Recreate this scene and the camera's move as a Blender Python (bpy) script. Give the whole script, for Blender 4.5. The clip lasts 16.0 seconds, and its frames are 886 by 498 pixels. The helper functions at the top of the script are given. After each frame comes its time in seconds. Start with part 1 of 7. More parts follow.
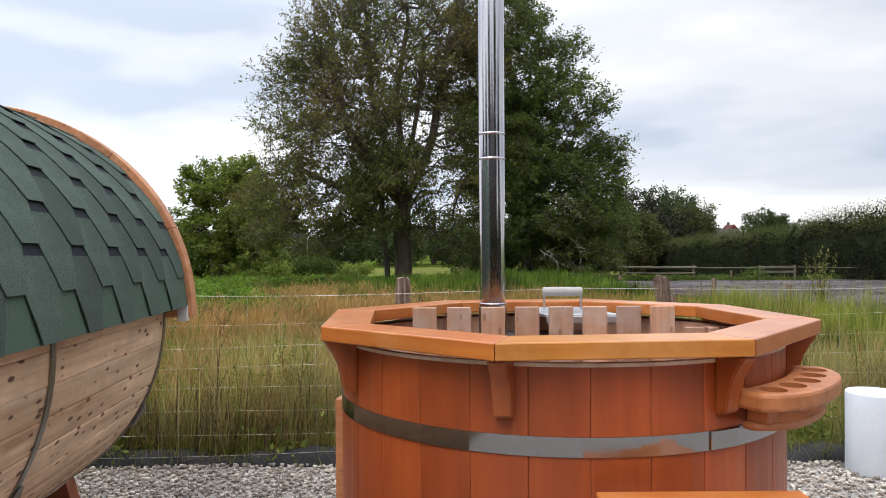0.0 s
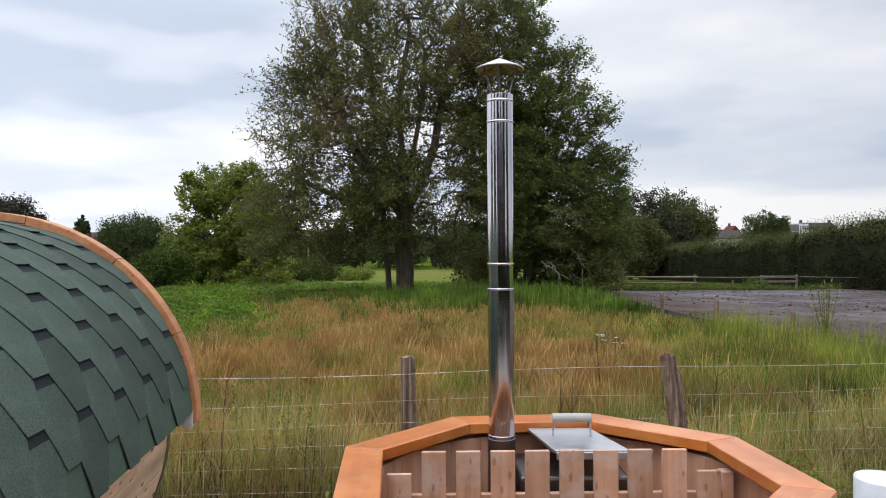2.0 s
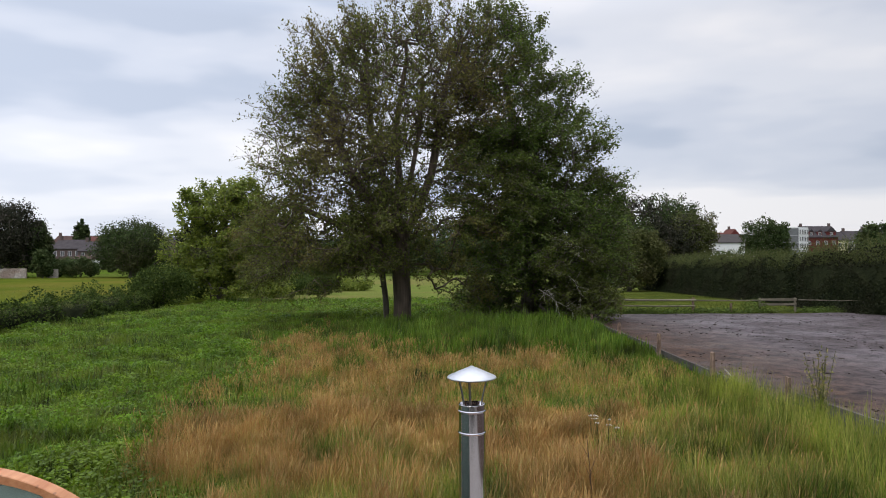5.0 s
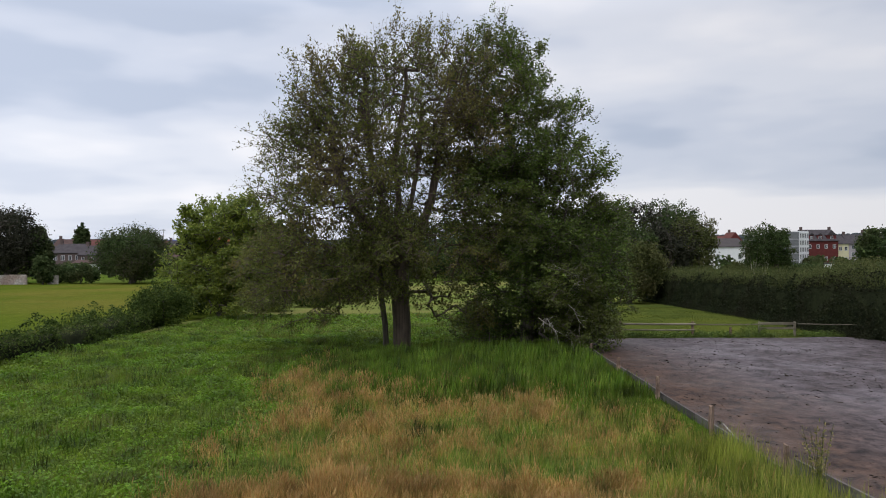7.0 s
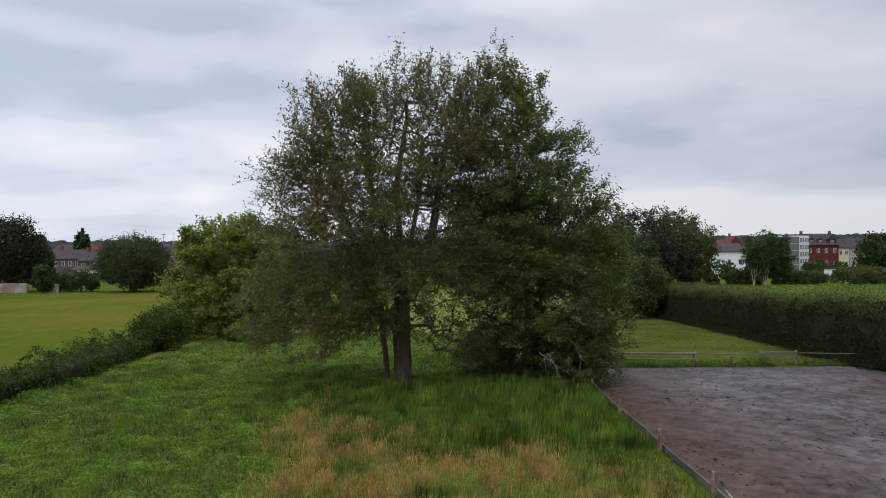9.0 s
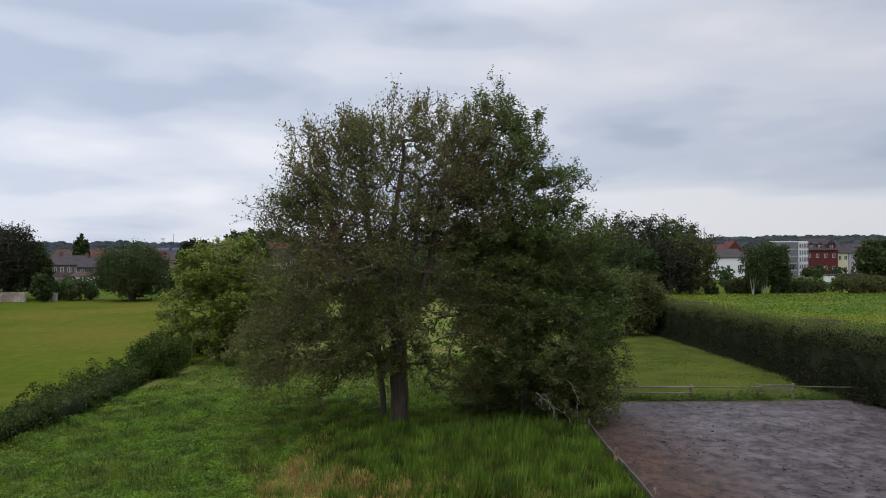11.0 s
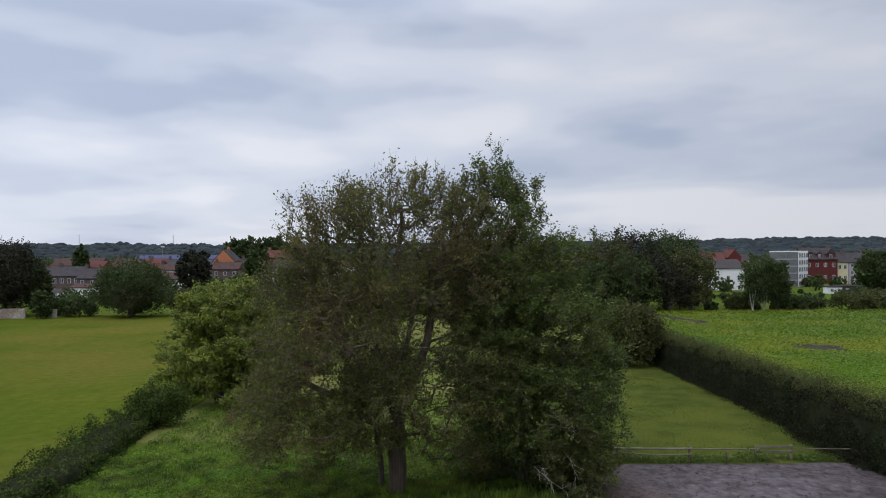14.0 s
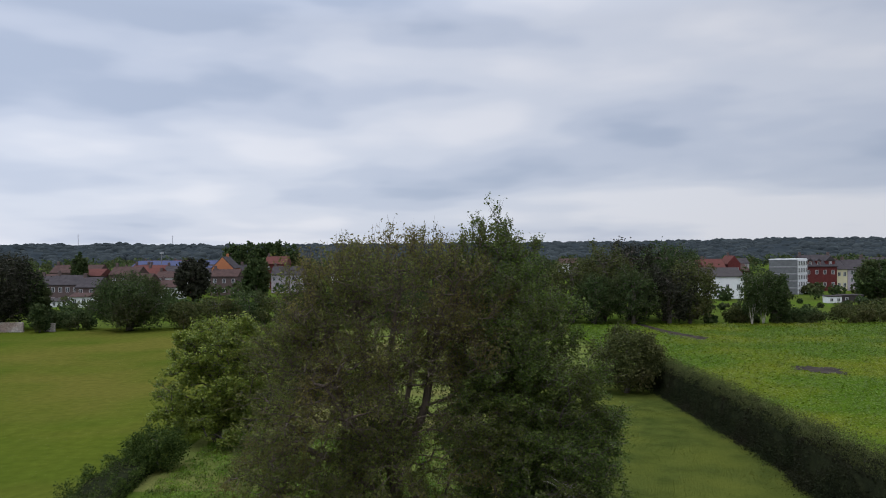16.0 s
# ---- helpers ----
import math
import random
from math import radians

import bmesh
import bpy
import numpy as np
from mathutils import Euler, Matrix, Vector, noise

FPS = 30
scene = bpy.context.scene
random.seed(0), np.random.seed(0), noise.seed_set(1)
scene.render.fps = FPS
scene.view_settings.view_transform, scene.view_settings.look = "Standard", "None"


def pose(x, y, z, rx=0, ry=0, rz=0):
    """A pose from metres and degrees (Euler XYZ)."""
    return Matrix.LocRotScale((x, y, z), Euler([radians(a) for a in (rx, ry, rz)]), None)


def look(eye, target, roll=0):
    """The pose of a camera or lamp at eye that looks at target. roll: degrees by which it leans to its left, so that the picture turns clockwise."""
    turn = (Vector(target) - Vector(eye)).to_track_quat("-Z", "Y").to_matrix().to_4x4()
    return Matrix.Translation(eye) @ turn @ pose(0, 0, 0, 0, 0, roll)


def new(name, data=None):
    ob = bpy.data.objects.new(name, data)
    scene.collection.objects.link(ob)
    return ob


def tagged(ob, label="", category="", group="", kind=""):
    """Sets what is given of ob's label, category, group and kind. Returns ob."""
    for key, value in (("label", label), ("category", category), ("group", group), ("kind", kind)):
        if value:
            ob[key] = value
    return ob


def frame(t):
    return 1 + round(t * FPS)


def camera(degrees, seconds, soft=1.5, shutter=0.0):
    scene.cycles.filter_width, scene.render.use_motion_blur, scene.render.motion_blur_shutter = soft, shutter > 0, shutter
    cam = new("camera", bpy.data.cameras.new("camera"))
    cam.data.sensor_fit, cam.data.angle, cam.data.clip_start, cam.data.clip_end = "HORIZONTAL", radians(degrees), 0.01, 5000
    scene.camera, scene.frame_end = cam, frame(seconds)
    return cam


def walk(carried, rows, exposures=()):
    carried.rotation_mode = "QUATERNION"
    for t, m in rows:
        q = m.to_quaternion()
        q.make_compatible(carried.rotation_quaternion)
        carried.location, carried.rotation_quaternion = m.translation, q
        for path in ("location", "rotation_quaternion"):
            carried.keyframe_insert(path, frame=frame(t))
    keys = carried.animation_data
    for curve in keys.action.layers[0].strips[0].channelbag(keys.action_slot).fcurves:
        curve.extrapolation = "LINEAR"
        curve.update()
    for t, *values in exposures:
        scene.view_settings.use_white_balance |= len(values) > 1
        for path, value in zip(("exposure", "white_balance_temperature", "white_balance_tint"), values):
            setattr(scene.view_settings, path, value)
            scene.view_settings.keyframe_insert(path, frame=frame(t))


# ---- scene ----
cam = camera(64.6, 16.0, soft=1.0)
# seconds, x, y, z, yaw, pitch, lean of the rising drone
ROWS = [
    (0.0, 0.000, 0.000, 1.475, -0.05, -0.16, 0.36),
    (0.5, -0.025, 0.019, 1.599, -0.05, -0.17, 0.35),
    (1.0, -0.041, 0.024, 1.739, -0.00, -0.19, 0.33),
    (1.5, -0.045, 0.033, 1.880, 0.00, -0.19, 0.34),
    (2.0, -0.029, 0.033, 2.019, 0.01, -0.18, 0.34),
    (2.5, 0.002, 0.020, 2.166, 0.00, -0.19, 0.35),
    (3.0, 0.026, 0.037, 2.326, -0.01, -0.18, 0.34),
    (3.5, 0.033, 0.064, 2.524, -0.01, -0.20, 0.34),
    (4.0, 0.047, 0.084, 2.768, -0.01, -0.19, 0.34),
    (6.5, 0.149, 0.121, 4.226, 0.03, -0.17, 0.32),
    (7.0, 0.143, 0.102, 4.610, 0.03, -0.18, 0.32),
    (7.5, 0.136, 0.084, 4.987, 0.02, -0.16, 0.35),
    (8.0, 0.139, 0.144, 5.394, 0.02, -0.15, 0.35),
    (8.5, 0.138, 0.135, 5.792, 0.02, -0.15, 0.37),
    (9.0, 0.120, 0.160, 6.218, 0.04, -0.16, 0.39),
    (11.5, 0.291, 0.142, 8.545, 0.01, -0.15, 0.37),
    (12.0, 0.297, 0.098, 9.046, 0.01, -0.14, 0.37),
    (12.5, 0.291, 0.086, 9.596, -0.00, -0.12, 0.37),
    (13.0, 0.295, 0.069, 10.195, 0.00, -0.12, 0.36),
    (13.5, 0.332, 0.138, 10.787, 0.00, -0.11, 0.36),
    (14.0, 0.382, 0.180, 11.459, 0.01, -0.15, 0.37),
    (14.5, 0.386, 0.248, 12.186, -0.00, -0.16, 0.37),
    (15.0, 0.427, 0.308, 12.963, -0.00, -0.19, 0.36),
    (15.5, 0.447, 0.373, 13.726, -0.02, -0.21, 0.37),
    (16.0, 0.446, 0.463, 14.507, -0.04, -0.24, 0.37),
]
walk(cam, [(t, pose(x, y, z, 90 + pitch, lean, yaw)) for t, x, y, z, yaw, pitch, lean in ROWS],
     exposures=[(0.0, 0.63, 6800, 12), (1.5, 0.50, 6740, 12), (3.5, 0.41, 6720, 13), (7.0, 0.22, 6620, 14), (12.5, 0.05, 6420, 14), (16.0, -0.02, 6300, 14)])

# ---- sky and sun: a grey overcast afternoon ----
world = bpy.data.worlds.new("overcast_sky")
scene.world = world
world.use_nodes = True
wn, wl = world.node_tree.nodes, world.node_tree.links
wn.clear()
w_out = wn.new("ShaderNodeOutputWorld")
w_bg = wn.new("ShaderNodeBackground")
wl.new(w_bg.outputs[0], w_out.inputs[0])
w_co = wn.new("ShaderNodeTexCoord")
w_sep = wn.new("ShaderNodeSeparateXYZ")
wl.new(w_co.outputs["Generated"], w_sep.inputs[0])


def w_math(op, a, b=None, c=None):
    n = wn.new("ShaderNodeMath")
    n.operation = op
    for k, v in enumerate((a, b, c)):
        if v is None:
            continue
        if isinstance(v, (int, float)):
            n.inputs[k].default_value = v
        else:
            wl.new(v, n.inputs[k])
    return n.outputs[0]


# the cloud deck as a flat layer overhead, drawn together towards the horizon
w_up = w_math("ADD", w_math("MAXIMUM", w_sep.outputs[2], 0.0), 0.13)
w_vec = wn.new("ShaderNodeCombineXYZ")
wl.new(w_math("DIVIDE", w_sep.outputs[0], w_up), w_vec.inputs[0])
wl.new(w_math("DIVIDE", w_sep.outputs[1], w_up), w_vec.inputs[1])


def w_noise(source, scale, detail, rough, shift, squash=1.0):
    mp = wn.new("ShaderNodeMapping")
    mp.inputs["Location"].default_value = shift
    mp.inputs["Scale"].default_value = (1.0, 1.0, squash)
    wl.new(source, mp.inputs[0])
    n = wn.new("ShaderNodeTexNoise")
    n.inputs["Scale"].default_value = scale
    n.inputs["Detail"].default_value = detail
    n.inputs["Roughness"].default_value = rough
    n.inputs["Distortion"].default_value = 0.1
    wl.new(mp.outputs[0], n.inputs["Vector"])
    return n.outputs[0]


def w_ramp(fac, stops):
    r = wn.new("ShaderNodeValToRGB")
    r.color_ramp.interpolation = "EASE"
    while len(r.color_ramp.elements) < len(stops):
        r.color_ramp.elements.new(0.5)
    for e, (p, c) in zip(r.color_ramp.elements, stops):
        e.position, e.color = p, (*c, 1)
    wl.new(fac, r.inputs[0])
    return r.outputs[0]


w_big = w_noise(w_vec.outputs[0], 0.60, 3.5, 0.45, (5.3, 4.4, 0.0))
w_puff = w_noise(w_co.outputs["Generated"], 3.0, 3.5, 0.42, (0.7, 0.2, 0.4), 2.6)
# the rolls of the deck: lit along the upper flank, grey underneath
w_roll = w_math("SUBTRACT", w_noise(w_co.outputs["Generated"], 2.6, 4.0, 0.45, (4.1, 1.0, 0.0), 3.4), w_noise(w_co.outputs["Generated"], 2.6, 4.0, 0.45, (4.1, 1.0, 0.16), 3.4))
w_mix = w_math("ADD", w_math("ADD", w_math("MULTIPLY", w_big, 0.62), w_math("MULTIPLY", w_puff, 0.38)), w_math("MULTIPLY", w_roll, 0.50))
# paler towards the horizon, with a belt of greyer banks above
w_belt = w_math("MULTIPLY", w_math("MAXIMUM", w_math("SUBTRACT", 1.0, w_math("MULTIPLY", w_math("ABSOLUTE", w_math("SUBTRACT", w_sep.outputs[2], 0.135)), 14.0)), 0.0), -0.045)
w_low = w_math("ADD", w_belt, w_math("MULTIPLY", w_math("MAXIMUM", w_math("SUBTRACT", 0.12, w_sep.outputs[2]), 0.0), 0.55))
w_cloud = w_ramp(w_math("ADD", w_mix, w_low), [(0.37, (0.425, 0.495, 0.605)), (0.455, (0.53, 0.59, 0.685)), (0.54, (0.63, 0.678, 0.748)), (0.655, (0.745, 0.772, 0.81))])
w_sky = wn.new("ShaderNodeTexSky")
w_sky.sky_type, w_sky.sun_disc = "NISHITA", False
w_sky.sun_elevation, w_sky.sun_rotation = radians(60), radians(211)
w_dim = wn.new("ShaderNodeVectorMath")
w_dim.operation = "SCALE"
w_dim.inputs["Scale"].default_value = 0.10
wl.new(w_sky.outputs[0], w_dim.inputs[0])
w_blend = wn.new("ShaderNodeMix")
w_blend.data_type = "RGBA"
w_blend.inputs["Factor"].default_value = 0.92
wl.new(w_dim.outputs[0], w_blend.inputs["A"])
wl.new(w_cloud, w_blend.inputs["B"])
wl.new(w_blend.outputs["Result"], w_bg.inputs[0])
# an overcast sky is brightest overhead
w_over = w_math("ADD", w_math("MULTIPLY", w_math("MAXIMUM", w_math("SUBTRACT", w_sep.outputs[2], 0.30), 0.0), 3.1), 1.0)
# and a little brighter on the sun's side
wl.new(w_math("MULTIPLY", w_over, w_math("MULTIPLY_ADD", w_sep.outputs[0], -0.24, 1.0)), w_bg.inputs[1])

sun = new("sun", bpy.data.lights.new("sun", "SUN"))
sun.data.energy, sun.data.angle, sun.data.color = 0.75, radians(25), (1.0, 0.96, 0.9)
sun.matrix_world = look((-6, -6, 20), (0, 4, 0))


# ---- materials ----
def shader(name):
    m = bpy.data.materials.new(name)
    m.use_nodes = True
    nt = m.node_tree
    return m, nt.nodes, nt.links, nt.nodes["Principled BSDF"]


def noise_node(nodes, links, vec, scale, detail=4.0, rough=0.55):
    n = nodes.new("ShaderNodeTexNoise")
    n.inputs["Scale"].default_value, n.inputs["Detail"].default_value, n.inputs["Roughness"].default_value = scale, detail, rough
    links.new(vec, n.inputs["Vector"])
    return n


def ramp_node(nodes, links, fac, stops):
    r = nodes.new("ShaderNodeValToRGB")
    while len(r.color_ramp.elements) < len(stops):
        r.color_ramp.elements.new(0.5)
    for e, (p, c) in zip(r.color_ramp.elements, stops):
        e.position, e.color = p, (*c, 1)
    links.new(fac, r.inputs[0])
    return r


def mix_node(nodes, links, fac, a, b, blend="MIX"):
    m = nodes.new("ShaderNodeMix")
    m.data_type, m.blend_type = "RGBA", blend
    for sock, v in ((m.inputs["Factor"], fac), (m.inputs["A"], a), (m.inputs["B"], b)):
        if isinstance(v, (int, float)):
            sock.default_value = v
        elif isinstance(v, tuple):
            sock.default_value = (*v, 1)
        else:
            links.new(v, sock)
    return m.outputs["Result"]


def bump_node(nodes, links, bsdf, height, strength, dist):
    b = nodes.new("ShaderNodeBump")
    b.inputs["Strength"].default_value, b.inputs["Distance"].default_value = strength, dist
    links.new(height, b.inputs["Height"])
    links.new(b.outputs[0], bsdf.inputs["Normal"])


def surface(name, c1, c2, scale, fine, rough=0.8, bump=0.4, dist=0.01, metal=0.0, c3=None, big=None, spec=0.4, rand=0.0, amp=0.32):
    """A surface of two colours in patches at one scale, with grain at another; c3: a third colour in patches big metres apart."""
    m, n, l, b = shader(name)
    co = n.new("ShaderNodeTexCoord").outputs["Object"]
    a = noise_node(n, l, co, scale, 5, 0.6)
    col = ramp_node(n, l, a.outputs[0], [(0.32, c1), (0.68, c2)]).outputs[0]
    if c3:
        k = noise_node(n, l, co, big, 3, 0.55)
        f = ramp_node(n, l, k.outputs[0], [(0.44, (0, 0, 0)), (0.62, (1, 1, 1))]).outputs[0]
        col = mix_node(n, l, f, col, c3)
    g = noise_node(n, l, co, fine, 3, 0.6)
    gr = ramp_node(n, l, g.outputs[0], [(0.25, (1 - amp,) * 3), (0.75, (1 + amp * 0.8,) * 3)]).outputs[0]
    col = mix_node(n, l, 1.0, col, gr, "MULTIPLY")
    if rand:
        oi = n.new("ShaderNodeObjectInfo")
        rr = ramp_node(n, l, oi.outputs["Random"], [(0, (1 - rand,) * 3), (1, (1 + rand,) * 3)]).outputs[0]
        col = mix_node(n, l, 1.0, col, rr, "MULTIPLY")
    l.new(col, b.inputs["Base Color"])
    b.inputs["Roughness"].default_value, b.inputs["Metallic"].default_value = rough, metal
    b.inputs["Specular IOR Level"].default_value = spec
    bump_node(n, l, b, g.outputs[0], bump, dist)
    return m


def wood(name, dark, light, axis, grain=1.0, rough=0.6, knots=0.0, rand=0.1, coat=0.0, weather=None, other=None):
    """Boards whose grain runs along the axis 0, 1 or 2 of the object."""
    m, n, l, b = shader(name)
    co = n.new("ShaderNodeTexCoord").outputs["Object"]
    oi = n.new("ShaderNodeObjectInfo")
    off = n.new("ShaderNodeVectorMath")
    off.operation = "SCALE"
    off.inputs[0].default_value = (13.1, 7.7, 17.3)
    l.new(oi.outputs["Random"], off.inputs["Scale"])
    add = n.new("ShaderNodeVectorMath")
    add.operation = "ADD"
    l.new(co, add.inputs[0]), l.new(off.outputs[0], add.inputs[1])
    mp = n.new("ShaderNodeMapping")
    sc = [26.0 * grain] * 3
    sc[axis] = 1.3 * grain
    mp.inputs["Scale"].default_value = sc
    l.new(add.outputs[0], mp.inputs[0])
    g = noise_node(n, l, mp.outputs[0], 1.0, 6, 0.62)
    col = ramp_node(n, l, g.outputs[0], [(0.30, dark), (0.66, light)]).outputs[0]
    patch = noise_node(n, l, add.outputs[0], 3.1, 3, 0.6)
    pr = ramp_node(n, l, patch.outputs[0], [(0.3, (0.78, 0.78, 0.78)), (0.7, (1.16, 1.16, 1.16))]).outputs[0]
    col = mix_node(n, l, 1.0, col, pr, "MULTIPLY")
    if weather:
        w = noise_node(n, l, add.outputs[0], 6.0, 5, 0.65)
        wf = ramp_node(n, l, w.outputs[0], [(0.48, (0, 0, 0)), (0.66, (0.8, 0.8, 0.8))]).outputs[0]
        col = mix_node(n, l, wf, col, weather)
    if knots:
        v = n.new("ShaderNodeTexVoronoi")
        kp = n.new("ShaderNodeMapping")
        ks = [4.6] * 3
        ks[axis] = 1.9
        kp.inputs["Scale"].default_value = ks
        l.new(add.outputs[0], kp.inputs[0]), l.new(kp.outputs[0], v.inputs["Vector"])
        kf = ramp_node(n, l, v.outputs["Distance"], [(0.12 if knots < 0.9 else 0.16, (knots,) * 3), (0.19 if knots < 0.9 else 0.24, (0, 0, 0))]).outputs[0]
        col = mix_node(n, l, kf, col, (0.11, 0.045, 0.02))
    if other:
        of = ramp_node(n, l, oi.outputs["Random"], [(0.45, (0, 0, 0)), (0.62, (0.75, 0.75, 0.75))]).outputs[0]
        col = mix_node(n, l, of, col, other)
    rr = ramp_node(n, l, oi.outputs["Random"], [(0, (1 - rand,) * 3), (1, (1 + rand,) * 3)]).outputs[0]
    col = mix_node(n, l, 1.0, col, rr, "MULTIPLY")
    l.new(col, b.inputs["Base Color"])
    b.inputs["Roughness"].default_value = rough
    b.inputs["Coat Weight"].default_value, b.inputs["Coat Roughness"].default_value = coat, 0.3
    bump_node(n, l, b, g.outputs[0], 0.35, 0.003)
    return m


def foliage(name, c1, c2, c3, patch=None, patch_scale=0.15, thin=0.35, rough=0.55, var=0.25):
    """Leaves or blades: each island has its own tint; patch: a colour of drier or paler stretches."""
    m, n, l, b = shader(name)
    geo = n.new("ShaderNodeNewGeometry")
    col = ramp_node(n, l, geo.outputs["Random Per Island"], [(0.0, c1), (0.55, c2), (1.0, c3)]).outputs[0]
    co = n.new("ShaderNodeTexCoord").outputs["Object"]
    if patch:
        k = noise_node(n, l, co, patch_scale, 4, 0.6)
        f = ramp_node(n, l, k.outputs[0], [(0.46, (0, 0, 0)), (0.60, (0.85, 0.85, 0.85))]).outputs[0]
        col = mix_node(n, l, f, col, patch)
    v = noise_node(n, l, co, 1.1, 2, 0.5)
    vr = ramp_node(n, l, v.outputs[0], [(0.3, (1 - var * 1.1,) * 3), (0.7, (1 + var * 0.9,) * 3)]).outputs[0]
    col = mix_node(n, l, 1.0, col, vr, "MULTIPLY")
    l.new(col, b.inputs["Base Color"])
    b.inputs["Roughness"].default_value, b.inputs["Specular IOR Level"].default_value = rough, 0.3 if rough < 0.7 else 0.12
    tr = n.new("ShaderNodeBsdfTranslucent")
    l.new(col, tr.inputs[0])
    mx = n.new("ShaderNodeMixShader")
    mx.inputs[0].default_value = thin
    l.new(b.outputs[0], mx.inputs[1]), l.new(tr.outputs[0], mx.inputs[2])
    l.new(mx.outputs[0], n["Material Output"].inputs[0])
    return m


def metal(name, colour, rough, streak=0.0, dirt=0.0):
    m, n, l, b = shader(name)
    co = n.new("ShaderNodeTexCoord").outputs["Object"]
    k = noise_node(n, l, co, 9.0, 4, 0.6)
    col = mix_node(n, l, ramp_node(n, l, k.outputs[0], [(0.45, (0, 0, 0)), (0.8, (dirt,) * 3)]).outputs[0], colour, (0.12, 0.09, 0.07))
    l.new(col, b.inputs["Base Color"])
    rr = ramp_node(n, l, k.outputs[0], [(0.3, (rough * 0.7,) * 3), (0.8, (min(1, rough * 1.5),) * 3)]).outputs[0]
    l.new(rr, b.inputs["Roughness"])
    b.inputs["Metallic"].default_value = 1.0
    if streak:
        bump_node(n, l, b, noise_node(n, l, co, 5.0, 2, 0.5).outputs[0], streak, 0.004)
    return m


M_STAIN = wood("stained_tub_wood", (0.300, 0.054, 0.011), (0.416, 0.082, 0.017), 2, 0.7, 0.42, rand=0.10, coat=0.12)
M_RIM = wood("stained_rim_wood", (0.425, 0.104, 0.017), (0.555, 0.172, 0.030), 0, 0.8, 0.34, rand=0.08, coat=0.4, weather=(0.545, 0.215, 0.062))
M_RIM_PALE = wood("honey_stained_rim_wood", (0.440, 0.140, 0.018), (0.560, 0.215, 0.032), 0, 0.8, 0.36, rand=0.05, coat=0.35, weather=(0.560, 0.240, 0.070))
M_BRACKET = wood("stained_bracket_wood", (0.297, 0.063, 0.012), (0.405, 0.099, 0.020), 2, 0.9, 0.42, rand=0.08, coat=0.2)
M_RAW = wood("raw_larch", (0.350, 0.172, 0.100), (0.525, 0.300, 0.195), 2, 1.0, 0.62, knots=0.5, rand=0.14, weather=(0.480, 0.350, 0.285))
M_INSIDE = wood("inner_larch", (0.36, 0.175, 0.105), (0.50, 0.28, 0.18), 2, 0.8, 0.6, rand=0.12)
M_HOLDER = wood("holder_wood", (0.33, 0.105, 0.032), (0.46, 0.17, 0.062), 1, 0.8, 0.5, rand=0.05, coat=0.05)
M_PINE = wood("barrel_spruce", (0.447, 0.247, 0.129), (0.895, 0.671, 0.454), 1, 0.6, 0.65, knots=0.95, rand=0.16, weather=(0.636, 0.435, 0.259))
M_ENDGRAIN = wood("lightened_end_grain", (0.62, 0.47, 0.36), (0.80, 0.68, 0.56), 2, 0.8, 0.7, rand=0.0)
M_TRIM = wood("cedar_trim", (0.42, 0.155, 0.06), (0.58, 0.27, 0.125), 1, 0.9, 0.55, knots=0.5, rand=0.1)
M_CRADLE = wood("red_cradle_wood", (0.20, 0.05, 0.02), (0.3, 0.085, 0.03), 0, 0.8, 0.55)
M_POST = wood("weathered_post", (0.020, 0.011, 0.007), (0.335, 0.230, 0.168), 2, 1.5, 0.9, rand=0.2, weather=(0.078, 0.048, 0.034))
M_GREYWOOD = wood("grey_board", (0.075, 0.062, 0.044), (0.19, 0.165, 0.115), 0, 0.5, 0.85, rand=0.2)
M_DARKBOARD = wood("dark_arena_board", (0.042, 0.037, 0.034), (0.115, 0.102, 0.09), 1, 0.4, 0.85, rand=0.3)
M_CHROME = metal("polished_flue_steel", (0.56, 0.54, 0.56), 0.13, 0.0)
M_BAND = metal("steel_hoop", (0.32, 0.315, 0.32), 0.09, 0.02, 0.08)
M_GALV = metal("galvanised_sheet", (0.54, 0.55, 0.57), 0.42, 0.05, 0.2)
M_STRAP = metal("dull_strap_steel", (0.30, 0.29, 0.27), 0.42, 0.04, 0.5)
M_WIRE = metal("galvanised_wire", (0.58, 0.55, 0.48), 0.6, 0.0, 0.2)
M_DIMSTEEL = metal("dark_reflecting_steel", (0.24, 0.22, 0.20), 0.12, 0.0, 0.3)
M_DARKSTEEL = metal("dark_steel", (0.16, 0.15, 0.15), 0.35, 0.05, 0.6)
M_SHINGLE = surface("green_shingle_granules", (0.048, 0.068, 0.055), (0.066, 0.094, 0.075), 5.5, 190, 0.92, 0.6, 0.003, rand=0.24, spec=0.25, amp=0.5)
M_STARTER = surface("starter_strip_granules", (0.056, 0.092, 0.066), (0.078, 0.122, 0.088), 3.0, 240, 0.92, 0.5, 0.002, spec=0.25)
M_BASEFELT = surface("dark_felt_granules", (0.014, 0.018, 0.021), (0.024, 0.03, 0.034), 3.0, 240, 0.95, 0.5, 0.002, spec=0.2)
M_PVC = surface("white_plastic", (0.56, 0.59, 0.64), (0.64, 0.67, 0.71), 3.0, 40, 0.4, 0.02, 0.001, amp=0.03)
M_GREYPLASTIC = surface("pale_plastic", (0.55, 0.56, 0.56), (0.66, 0.66, 0.66), 5, 60, 0.5, 0.05, 0.002, amp=0.04)
